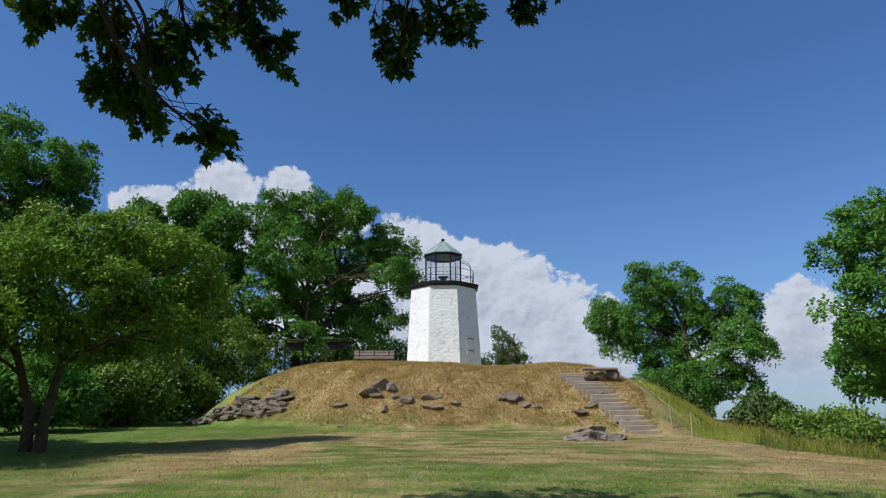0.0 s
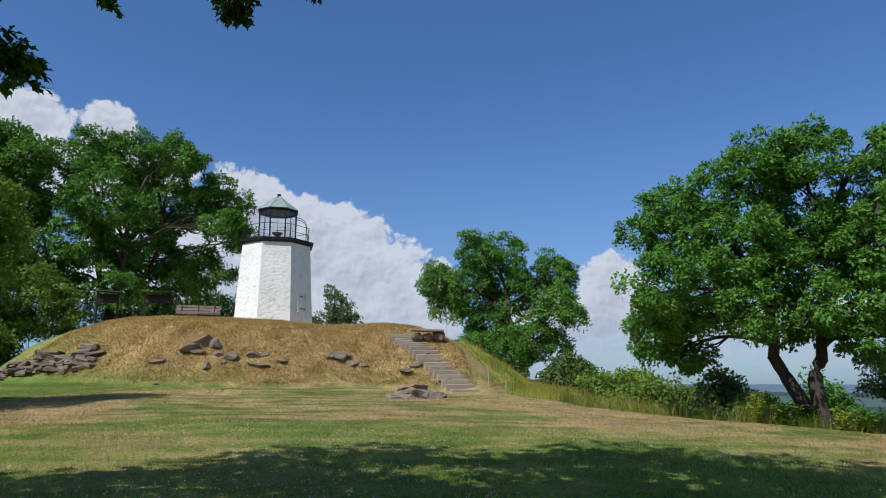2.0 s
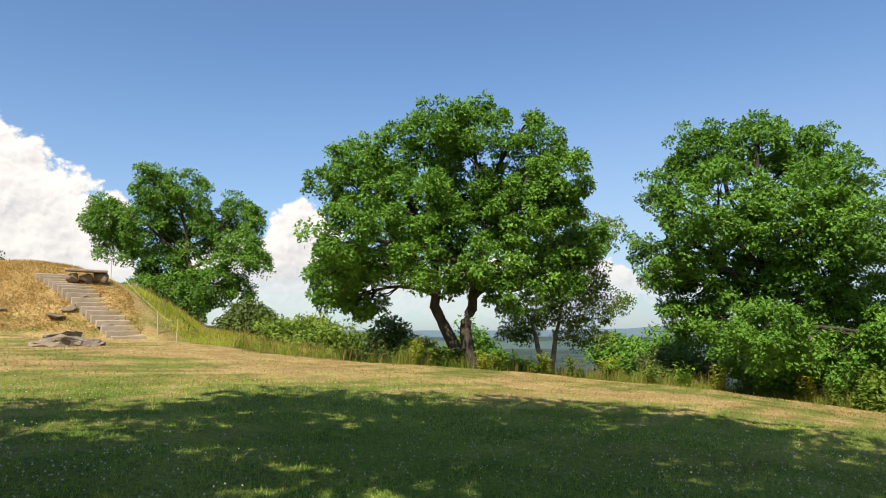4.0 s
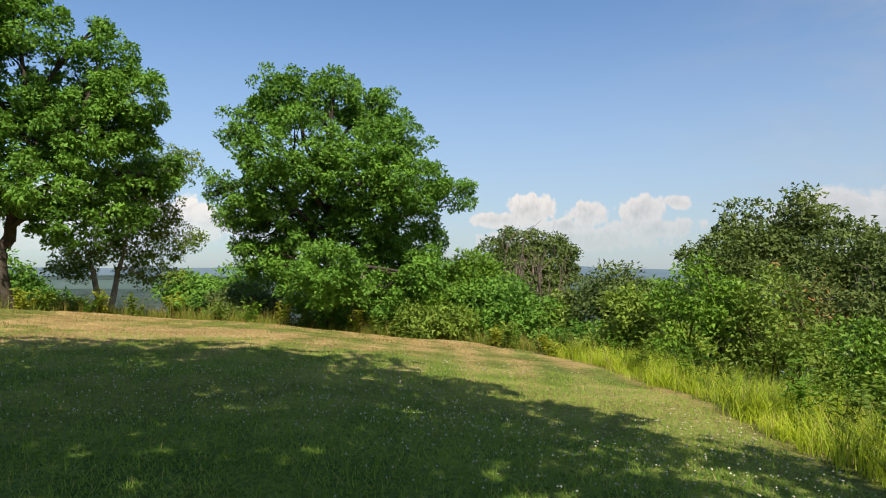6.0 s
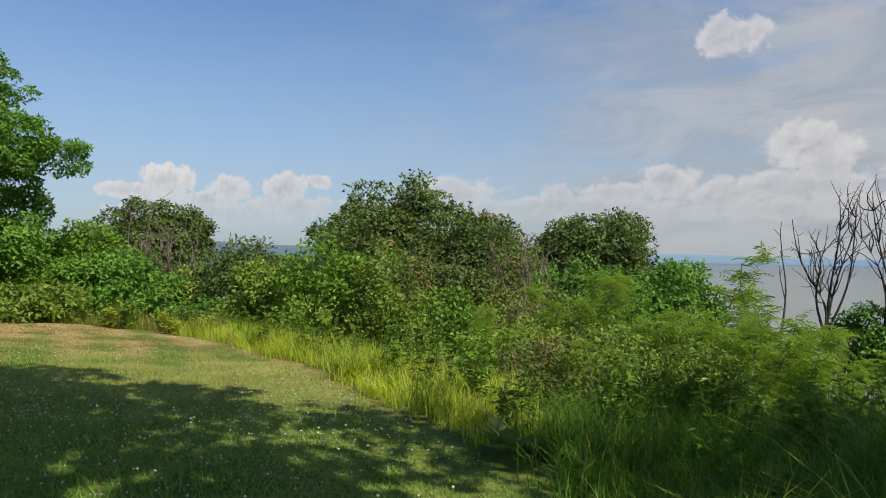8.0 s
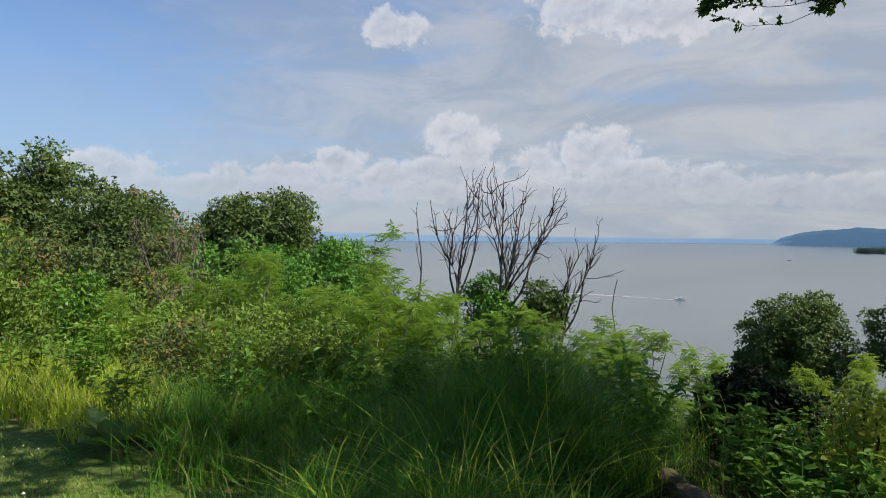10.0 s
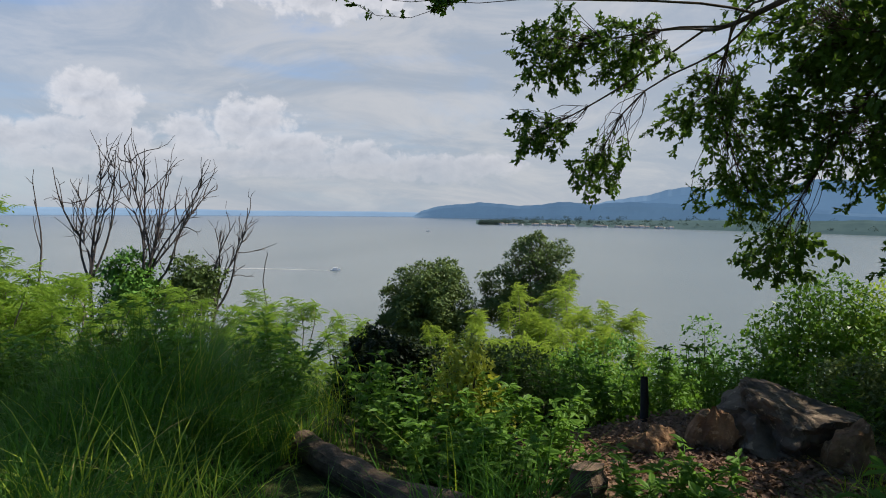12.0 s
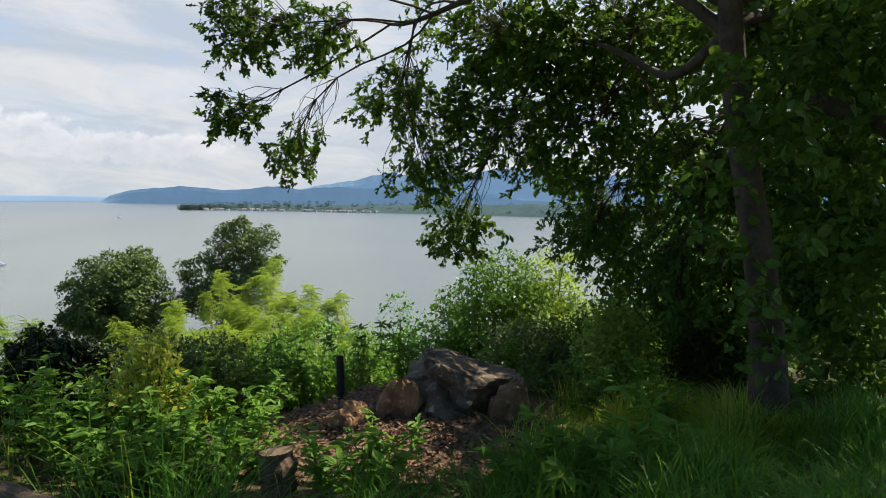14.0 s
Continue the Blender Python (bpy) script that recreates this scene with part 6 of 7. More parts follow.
part("limb", mesh_of("limb", *tube(lean_line, np.linspace(0.09, 0.07, 9), 9), BARK, True), None, oak)
OAK_HIGH_SPRAYS = [(-4.3, 6.2, 5.9, 0.28), (-3.8, 6.5, 6.0, 0.38), (-3.4, 6.7, 5.6, 0.5), (-3.6, 6.6, 5.1, 0.38), (-3.3, 6.7, 4.9, 0.28), (-2.4, 6.6, 4.6, 0.29), (-2.9, 6.9, 5.9, 0.44), (-2.0, 7.2, 6.0, 0.36),
                   (-2.4, 7.1, 6.5, 0.44), (-1.1, 6.9, 6.5, 0.21), (-0.4, 7.0, 6.1, 0.4), (0.1, 7.0, 6.2, 0.36), (-0.5, 7.0, 5.7, 0.21), (1.1, 6.9, 6.4, 0.24)]
# its high lobes are unseen too and shape the shade on the lawn
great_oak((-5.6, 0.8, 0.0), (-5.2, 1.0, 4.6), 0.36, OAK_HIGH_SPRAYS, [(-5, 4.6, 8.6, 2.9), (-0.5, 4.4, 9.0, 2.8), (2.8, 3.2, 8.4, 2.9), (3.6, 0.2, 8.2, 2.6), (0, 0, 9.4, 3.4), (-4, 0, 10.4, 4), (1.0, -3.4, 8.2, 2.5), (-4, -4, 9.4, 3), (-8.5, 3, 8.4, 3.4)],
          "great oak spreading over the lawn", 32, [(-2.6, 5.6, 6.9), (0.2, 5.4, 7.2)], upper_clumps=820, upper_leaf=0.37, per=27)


# ---- dead trees and the growth of the slope ----
def dead_tree(at, tips, label, seed, r=0.062, bark=None, sub=11, group=""):
    """A bare, many-branched trunk; the tips are places in the world."""
    rng = np.random.default_rng(seed)
    root = thing("dead_tree", *at, label, "dead tree", group)
    o = np.array(at)
    tips = [np.array(t) - o for t in tips]
    mean = np.mean(tips, axis=0)
    fork = np.array([mean[0] * 0.25, mean[1] * 0.25, max(0.35 * mean[2], 0.3)])
    part("trunk", mesh_of("trunk", *tube(wander((0, 0, -0.4), fork, 7, 0.03, rng), np.linspace(r * 1.25, r, 7), 9), bark or DEAD_BARK, True), None, root)
    for t in tips:
        pts = wander(fork - [0, 0, 0.1], t, 11, 0.05, rng, 0.0)
        pieces = [tube(pts, np.linspace(r * 0.75, 0.012, 11), 6)]
        for _ in range(sub):
            k = rng.integers(3, 10)
            ahead = unit(pts[k] - pts[k - 1])
            end = pts[k] + unit(ahead + rng.normal(0, 0.42, 3) + [0, 0, 0.25]) * np.linalg.norm(t - fork) * rng.uniform(0.15, 0.4)
            q = wander(pts[k], end, 6, 0.08, rng)
            pieces.append(tube(q, np.linspace(r * 0.32, 0.007, 6), 5))
            e2 = q[3] + unit(unit(end - pts[k]) + rng.normal(0, 0.6, 3)) * rng.uniform(0.15, 0.4)
            pieces.append(tube(wander(q[3], e2, 4, 0.08, rng), np.linspace(0.012, 0.006, 4), 4))
        part("branch", mesh_of("branch", *join(pieces), bark or DEAD_BARK, True), None, root)
    return root


dead_tree((19.1, -19.0, -3.2), [(19.8, -18.3, 2.8), (18.85, -19.3, 3.6), (18.4, -19.8, 3.0), (19.4, -18.7, 2.2), (18.5, -19.7, 3.4)], "bare dead tree with black forking branches", 41, group="dead trees")
dead_tree((18.1, -20.0, -3.6), [(17.8, -20.3, 3.55), (18.2, -20.0, 3.5), (17.3, -20.9, 3.2), (18.6, -19.6, 2.6), (16.3, -21.6, 2.6), (16.0, -21.8, 2.3), (17.5, -20.7, 2.4), (16.7, -21.2, 1.4)], "bare dead tree with black forking branches", 42, 0.07, group="dead trees")
dead_tree((16.2, -21.7, -3.8), [(15.1, -22.5, 1.5), (15.5, -22.3, 1.0), (15.2, -22.4, 0.6), (16.0, -21.9, 0.4)], "bare dead tree with black forking branches", 43, group="dead trees")
dead_tree((15.6, -14.1, -2.5), [(15.5, -14.05, 1.65)], "single bare dead stem", 44, 0.05, sub=2)
for k, (px, py, tip) in enumerate([(36.5, 5.2, 3.0), (37.5, 4.4, 3.4), (37.0, 3.6, 2.6)]):
    dead_tree(on(px, py), [(px + 0.2, py + 0.5, tip), (px, py - 0.6, tip - 0.6), (px - 0.3, py + 0.1, tip - 1.2), (px, py + 1.0, tip - 1.6)], "grey leafless tree in the scrub", 50 + k, 0.08, GREY_DEAD, 9, "grey dead trees")
for k, (bearing, d) in enumerate([(-108, 23), (-112, 20)]):
    px, py = far_point(bearing, d)
    g = float(ground_height(px, py))
    dead_tree((px, py, g), [(px + random.uniform(-1, 1), py + random.uniform(-1, 1), 0.9 + random.uniform(-0.8, 1.0)) for _ in range(5)], "bare grey twigs among the bushes", 60 + k, 0.04, GREY_DEAD, 8, "bare twig bushes")
dead_tree((24.6, 9.8, -1.0), [(24.6, 9.2, 1.3), (24.5, 8.8, 0.9), (24.7, 9.9, 0.9)], "broken grey stump with bare sticks", 57, 0.10, GREY_DEAD, 5)

# a dry shoot that curls over at its tip
ob = new("dry_shoot", mesh_of("dry_shoot", *tube([(9.73, -15.93, -1.69), (9.81, -15.87, -1.03), (9.89, -15.82, -0.37), (9.84, -15.85, 0.08), (9.79, -15.89, 0.34), (9.87, -15.83, 0.46), (10.02, -15.74, 0.40)], [0.016, 0.014, 0.012, 0.011, 0.010, 0.009, 0.007], 6), DEAD_BARK, True))
tagged(ob, "thin dark dry shoot with a curled tip", "dead stem")


def sumac_mesh(seed, stems, h, leaf_mat):
    rng = np.random.default_rng(seed)
    tubes, leaf = [], []
    for _ in range(stems):
        a = rng.uniform(0, 6.28)
        top = np.array([0.55 * math.cos(a), 0.55 * math.sin(a), 0]) * rng.uniform(0.3, 1.4) + [0, 0, h * rng.uniform(0.5, 1.0)]
        tubes.append(tube(wander((rng.normal(0, 0.1), rng.normal(0, 0.1), -0.3), top, 6, 0.06, rng), np.linspace(0.022, 0.010, 6), 5))
        for tier, (n, lift) in enumerate(((19, 0.25), (15, -0.1))):
            w = rng.uniform(0, 6.28, n)
            out = np.stack([np.cos(w), np.sin(w), lift + rng.normal(0, 0.38, n)], 1)
            at = top - [0, 0, 0.16 * tier] + rng.normal(0, 0.05, (n, 3))
            leaf.append(leaves(at, out, np.tile([0, 0, 1.0], (n, 1)) + rng.normal(0, 0.3, (n, 3)), 0.31, PINNATE, rng))
        # leaves along the stem
        n = 20
        w, u = rng.uniform(0, 6.28, n), rng.uniform(0.35, 0.95, n)
        leaf.append(leaves(top * u[:, None], np.stack([np.cos(w), np.sin(w), 0.1 + 0 * w], 1), np.tile([0, 0, 1.0], (n, 1)) + rng.normal(0, 0.35, (n, 3)), 0.31, PINNATE, rng))
    return [mesh_of("stem", *q, PALE_BARK, True) for q in tubes], mesh_of("foliage", *join(leaf), leaf_mat)


SUMACS = [(10.5, -9.1, 0.3), (10.5, -9.9, 0.2), (11.2, -11.4, 0.0), (11.4, -12.6, -0.2), (9.5, -8.8, 0.5),
    (11.4, -14.0, -0.1), (10.6, -14.7, -0.7), (9.3, -14.4, -0.7), (9.0, -15.8, -0.9), (8.5, -17.2, -1.2),
    (7.5, -16.6, -1.4), (9.1, -12.0, -0.7), (9.1, -10.7, -0.5), (9.0, -9.4, -0.4), (8.2, -12.7, -1.0),
    (7.2, -13.3, -1.2), (9.1, -7.7, 0.1), (10.3, -7.6, -0.0), (7.5, -7.3, -0.4), (8.9, -6.2, -0.1),
    (12.6, -9.6, -0.2), (10.0, -8.1, 0.2), (9.0, -7.8, 0.1), (8.5, -7.6, 0.0)]
EDGE_SUMACS = [(11.1, -8.3, 0.6), (14.2, -7.0, 0.5), (14.6, -8.5, 0.8), (11.6, -7.7, 0.5), (13.7, -5.6, 0.2),
    (13.7, -9.9, 0.3), (10.7, -6.2, 0.1), (8.8, -7.2, 0.5), (6.9, -7.9, -0.5), (6.5, -13.7, -1.4)]
PALE_SUMACS = [(3.8, -20.9, -0.6), (3.1, -21.1, -0.4), (2.3, -20.2, -0.9), (1.5, -19.2, -1.2), (4.5, -20.8, -1.1),
    (4.9, -19.6, -1.4), (5.5, -18.4, -1.5), (5.8, -17.3, -1.5), (3.5, -16.9, -1.2), (2.7, -17.1, -1.1),
    (2.1, -17.1, -1.2), (4.1, -15.7, -1.5), (1.4, -16.2, -1.2), (1.2, -17.3, -1.4), (2.0, -16.2, -1.5),
    (2.5, -15.1, -1.3)]


def plant_sumacs(rows, leaf_mat, label, seed):
    made = {}
    for k, (px, py, top) in enumerate(rows):
        g = float(ground_height(px, py))
        h = max(top - g, 1.0)
        kind = k % 6
        if kind not in made:
            root = thing("sumac", px, py, g, label, "shrub", "sumac thicket")
            stems, foliage_mesh = sumac_mesh(seed + kind, 8, 3.0, leaf_mat)
            for stem in stems:
                part("stem", stem, None, root)
            part("foliage", foliage_mesh, None, root)["kind"] = "stuff"
            made[kind] = root
            root.matrix_world = pose(px, py, top - 3.0, 0, 0, 40 * k)
        else:
            copy_thing(made[kind], pose(px, py, top - 3.0 * random.uniform(0.94, 1.03), random.uniform(-4, 4), random.uniform(-4, 4), 67 * k))


plant_sumacs(SUMACS + EDGE_SUMACS, SUMAC_LEAF, "green sumac with long feathery leaves on the slope", 300)
plant_sumacs(PALE_SUMACS, YELLOW_LEAF, "pale yellow-green sumac with feathery leaves", 320)

# slender saplings that stand above the thicket
for px, py, top, lean in [(10.5, -9.1, 1.35, 0.2), (10.1, -8.6, 0.75, -0.15), (11.0, -9.7, 0.55, 0.1)]:
    g = float(ground_height(px, py))
    rng = np.random.default_rng(int(px * 10))
    root = thing("sumac_sapling", px, py, g, "slender sumac sapling rising above the thicket", "sapling", "sumac thicket")
    tip = np.array([lean, 0.1, top - g])
    line = wander((0, 0, -0.2), tip, 9, 0.03, rng)
    part("stem", mesh_of("stem", *tube(line, np.linspace(0.028, 0.008, 9), 6), PALE_BARK, True), None, root)
    for u in (0.45, 0.55, 0.64, 0.72, 0.80, 0.87, 0.94, 1.0):
        base = line[int(u * 8)]
        end = base + np.array([rng.normal(0, 0.4), rng.normal(0, 0.4), 0.28]) * (1.15 - 0.7 * u)
        twig = part("twig", mesh_of("twig", *tube(wander(base, end, 5, 0.08, rng), np.linspace(0.012, 0.005, 5), 5), PALE_BARK, True), None, root)
        w = rng.uniform(0, 6.28, 22)
        lv, lf = leaves(np.tile(end, (22, 1)) + rng.normal(0, 0.09, (22, 3)), np.stack([np.cos(w), np.sin(w), rng.normal(0.25, 0.4, 22)], 1), np.tile([0, 0, 1.0], (22, 1)) + rng.normal(0, 0.3, (22, 3)), 0.30, PINNATE, rng)
        part("foliage", mesh_of("foliage", lv, lf, SUMAC_LEAF), None, twig)

# a low cedar
for k, (px, py, top, w) in enumerate([(3.66, -9.26, -0.18, 0.36), (3.24, -9.16, -0.24, 0.36), (3.46, -8.96, -0.48, 0.42)]):
    g = float(ground_height(px, py))
    shrub("cedar_bush", (px, py, g), [(0, 0, (top - g) * 0.55, w, w, (top - g) * 0.5), (0.1, 0, top - g - 0.25, w * 0.6, w * 0.6, 0.3), (-0.1, 0.1, 0.5, w * 1.1, w * 1.1, 0.6)], "dense dark green cedar bush", 90 + k, 170, 46, 0.08, 0.07, leaf=CEDAR_LEAF, group="cedars")

# boulder, stump, log and post below the lawn
rock(-1.05, -8.5, (1.35, 1.0, 0.78), 3, "large dark boulder in dry leaf litter", BOULDER_STONE, 12, 0.20, "boulders", (8, -12), 4, "boulder", None, 0.8)
rock(-0.95, -8.15, (0.9, 0.6, 0.5), 12, "dark stone under the large boulder", BOULDER_STONE, 40, 0.42, "boulders", (0, 6), 3, "boulder", None, 0.7)
rock(-1.55, -7.95, (0.42, 0.42, 0.56), 5, "rounded brown boulder leaning on the large one", BROWN_STONE, 60, 0.3, "boulders", (0, 20), 3, "boulder", None, 0.7)
rock(-0.40, -8.0, (0.36, 0.5, 0.82), 9, "upright lump of brown earth and stone beside the boulder", BROWN_STONE, 20, 0.40, "boulders", (0, -14), 3, "boulder", None, 0.9)
rock(0.12, -7.9, (0.4, 0.4, 0.5), 14, "small brown stone in the leaf litter", BROWN_STONE, 50, 0.45, "boulders", (0, 8), 3, "boulder", None, 0.9)


def log_mesh(name, a, b, r, seed):
    rng = np.random.default_rng(seed)
    pts = wander(a, b, 14, 0.012, rng)
    v, f = tube(pts, np.full(14, r) * rng.uniform(0.9, 1.1, 14), 16)
    v = v + rng.normal(0, r * 0.05, v.shape)
    bm = bmesh.new()
    vs = [bm.verts.new(p) for p in v]
    for q in f:
        bm.faces.new([vs[k] for k in q])
    bm.faces.new(vs[:16][::-1]), bm.faces.new(vs[-16:])
    return bm


g = float(ground_height(0.5, -5.95))
tagged(part("tree_stump", log_mesh("tree_stump", (0, 0, -0.3), (0.02, 0, 0.36), 0.115, 4), STUMP_WOOD, None), "short weathered stump with split bark", "stump").location = (0.5, -5.95, g)
tagged(part("fallen_log", log_mesh("fallen_log", (2.95, -6.25, float(ground_height(2.95, -6.25)) + 0.1), (1.2, -5.3, float(ground_height(1.2, -5.3)) + 0.1), 0.12, 6), STUMP_WOOD, None), "weathered fallen log half hidden in grass", "log")
tagged(part("fallen_log", log_mesh("fallen_log", (-3.3, -5.3, float(ground_height(-3.3, -5.3)) + 0.03), (-4.6, -5.6, float(ground_height(-4.6, -5.6)) + 0.03), 0.06, 7), DEAD_BARK, None), "thin dark fallen branch in the grass", "log")
ob = new("fence_post", mesh_of("fence_post", *tube([(0, 0, -0.3), (0, 0, 0.25), (0.01, 0, 0.5)], [0.045, 0.045, 0.04], 8), DARK_BOARD, True))
ob.location = on(0.27, -9.0)
tagged(ob, "short black post in the undergrowth", "post")

# fallen leaves round the boulder
rng = np.random.default_rng(8)
n = 11000
px, py = -0.7 + rng.normal(0, 0.72, n), -7.75 + rng.normal(0, 0.75, n)
at = np.column_stack([px, py, ground_height(px, py) + rng.uniform(0.0, 0.05, n)])
lv, lf = leaves(at, np.column_stack([rng.normal(size=(n, 2)), rng.normal(0, 0.25, n)]), np.tile([0, 0, 1.0], (n, 1)) + rng.normal(0, 0.4, (n, 3)), 0.048, BROAD, rng)
tagged(new("leaf_litter", mesh_of("leaf_litter", lv, lf, LITTER_LEAF)), "dry brown fallen leaves on bare soil", "fallen leaves", kind="stuff")


def leafy_weed(px, py, h, seed, material, label, size=0.2, stems=5, group="leafy weeds", name="leafy_weed"):
    rng = np.random.default_rng(seed)
    root = thing(name, px, py, float(ground_height(px, py)), label, "weed", group)
    for k in range(stems):
        top = np.array([rng.normal(0, 0.22), rng.normal(0, 0.22), h * rng.uniform(0.6, 1.05)])
        pts = wander((rng.normal(0, 0.08), rng.normal(0, 0.08), -0.1), top, 8, 0.05, rng)
        stem = part("stem", mesh_of("stem", *tube(pts, np.linspace(0.009, 0.004, 8), 5), material, True), None, root)
        m = int(24 * 0.15 / size)
        at = pts[rng.integers(2, 8, m)] + rng.normal(0, 0.015, (m, 3))
        w = rng.uniform(0, 6.28, m)
        lv, lf = leaves(at, np.stack([np.cos(w), np.sin(w), rng.normal(0.15, 0.3, m)], 1), np.tile([0, 0, 1.0], (m, 1)) + rng.normal(0, 0.3, (m, 3)), size, LANCE, rng)
        part("foliage", mesh_of("foliage", lv, lf, material), None, stem)
    return root


WEED_SPOTS = [(-1.8, -5.7, 0.55), (-2.2, -5.9, 0.6), (-1.4, -5.6, 0.4), (0.1, -6.0, 0.4), (-0.2, -6.3, 0.4), (1.2, -6.3, 0.45), (1.4, -6.9, 0.6), (1.6, -7.6, 0.7), (2.2, -8.0, 0.8), (1.0, -7.4, 0.6), (2.8, -7.4, 0.7), (1.9, -8.8, 0.8),
              (1.2, -9.6, 0.9), (0.7, -9.9, 0.9), (0.2, -10.3, 1.0), (-0.5, -10.5, 1.0), (1.5, -10.4, 1.0), (2.4, -9.8, 0.8), (3.0, -9.0, 0.8), (3.8, -8.6, 0.7), (-2.4, -8.4, 0.6), (-2.9, -7.7, 0.5), (-3.2, -8.6, 0.7), (4.6, -8.0, 0.8), (-1.9, -9.8, 0.9)]
HEAP_WEEDS = [(3.4, -6.6, 0.9), (4.2, -6.0, 0.9), (5.0, -6.4, 1.0), (5.8, -5.8, 0.9), (4.0, -7.4, 1.0), (5.4, -7.2, 1.1), (6.4, -6.8, 1.0), (3.0, -7.8, 0.9), (1.3, -6.0, 0.45), (1.9, -6.4, 0.5), (2.3, -6.9, 0.55), (1.5, -6.6, 0.5), (0.9, -6.6, 0.4), (2.7, -8.4, 0.7), (2.0, -7.2, 0.6), (1.2, -8.2, 0.6), (2.5, -7.7, 0.6)]
for k, (px, py, h) in enumerate(WEED_SPOTS + HEAP_WEEDS):
    leafy_weed(px, py, h, 400 + k, WEED_LEAF, "broad-leaved green weeds in the shade", 0.105 + 0.05 * (k < 3), 9)
shrub("yellow_flowering_bush", on(1.95, -7.7), [(0, 0, 0.85, 0.26), (0.2, 0.15, 0.6, 0.25), (-0.15, 0.1, 0.4, 0.3)], "bush with yellow-green leaf tips", 96, 60, 22, 0.1, 0.07, leaf=YELLOW_FLOWER)

EDGE_WEEDS = [(7.2, -3.4, 0.7), (8.4, -3.3, 0.8), (9.6, -2.9, 0.8), (10.8, -2.7, 0.9), (12.2, -2.2, 0.9), (13.6, -1.6, 0.9), (15.2, -0.8, 0.9), (6.6, -4.2, 0.9), (8.0, -4.4, 1.0), (10.0, -3.9, 1.1), (12.0, -3.4, 1.1), (5.6, -4.9, 0.9), (7.2, -5.6, 1.1), (6.2, -6.2, 1.0), (4.9, -6.6, 0.9), (17.2, -0.2, 0.9), (19.5, 1.2, 0.9), (21.5, 3.0, 0.9)]
for k, (px, py, h) in enumerate(EDGE_WEEDS):
    leafy_weed(px, py, h, 450 + k, VINE_LEAF if k % 2 else BUSH_LEAF, "leafy green weeds among the tall grass", 0.10, 9, "edge weeds")

# yellow-green weeds where the mown grass ends under the ashes
rng = np.random.default_rng(33)
for k, u in enumerate(np.linspace(0.02, 0.98, 26)):
    line = [(13.0, 17.4), (17.5, 15.5), (22.6, 11.6), (23.2, 4.8), (17.6, 0.3)]
    q = u * 4
    i = min(int(q), 3)
    px = line[i][0] + (line[i + 1][0] - line[i][0]) * (q - i) + rng.uniform(0.1, 0.9)
    py = line[i][1] + (line[i + 1][1] - line[i][1]) * (q - i) + rng.normal(0, 0.25)
    leafy_weed(px, py, rng.uniform(0.55, 0.95), 500 + k, (YELLOW_FLOWER, BUSH_LEAF, VINE_LEAF)[k % 3], "yellow-green weeds along the edge of the mown grass", 0.15, 8, "lawn edge weeds")

# mullein rosette at the corner of the lawn
rng = np.random.default_rng(12)
root = thing("mullein", 6.2, -2.95, float(ground_height(6.2, -2.95)), "broad grey-green mullein rosette at the lawn's corner", "weed")
for k in range(12):
    a = k * 2.4
    lv, lf = leaves(np.array([[0, 0, 0.02]]), np.array([[math.cos(a), math.sin(a), 0.45 + 0.11 * k]]), np.array([[0, 0, 1.0]]), 0.44 - 0.008 * k, LANCE, rng)
    part("leaf", mesh_of("leaf", lv, lf, MULLEIN_LEAF), None, root)


# ---- boats and the low shore's town ----
def boat(x, y, length, turn, label):
    root = thing("motor_boat", x, y, -45.0, label, "boat", turn=turn)
    bm = bmesh.new()
    n = 9
    rings = []
    for k in range(n):
        t = k / (n - 1)
        w = 0.16 * length * (1 - max(0, t - 0.45) ** 2 * 3.2)
        rings.append([bm.verts.new((length * (t - 0.5), s * max(w, 0.02) * q, z)) for s, q, z in ((-1, 0.6, -0.2), (-1, 1, 0.7 + 0.5 * t), (1, 1, 0.7 + 0.5 * t), (1, 0.6, -0.2))])
    for a, b in zip(rings, rings[1:]):
        for q in range(4):
            bm.faces.new((a[q], a[(q + 1) % 4], b[(q + 1) % 4], b[q]))
    bm.faces.new(rings[0]), bm.faces.new(rings[-1][::-1])
    part("hull", bm, BOAT_WHITE, root)
    part("cabin", box_mesh((length * 0.38, length * 0.22, 1.2), (0, 0, 1.4), bevel=0.15), BOAT_WHITE, root)
    part("windscreen", box_mesh((0.1, length * 0.2, 0.6), (length * 0.2, 0, 1.6), (0, -25, 0), 0.02), BLACK_PAINT, root)
    part("canopy", box_mesh((length * 0.42, length * 0.24, 0.1), (-0.2, 0, 2.1), bevel=0.03), BOAT_WHITE, root)


boat(243.0, -450.0, 7.5, 195, "white motor boat running on the river")
boat(500.0, -1330.0, 9.0, 30, "small white boat far out on the river")
v = []
t = np.linspace(0, 1, 60)
ahead = np.array([math.cos(radians(195)), math.sin(radians(195))])
for s in (-1, 1):
    w = 0.9 + 2.8 * t
    base = np.array([243.0, -450.0]) - ahead * 3.5
    pts = base - np.outer(t * 120, ahead) + np.outer(np.sin(t * 2.2) * 6, [-ahead[1], ahead[0]]) + np.outer(s * w, [-ahead[1], ahead[0]])
    v.append(np.column_stack([pts, np.full(60, -44.93)]))
v = np.concatenate(v)
k = np.arange(59)
f = np.stack([k, k + 1, k + 61, k + 60], 1)
tagged(new("boat_wake", mesh_of("boat_wake", v, f, FOAM)), "pale foaming wake behind the motor boat", "wake", kind="stuff")

rng = np.random.default_rng(21)


def polar(bearing, d):
    return -math.sin(radians(bearing)) * d, math.cos(radians(bearing)) * d


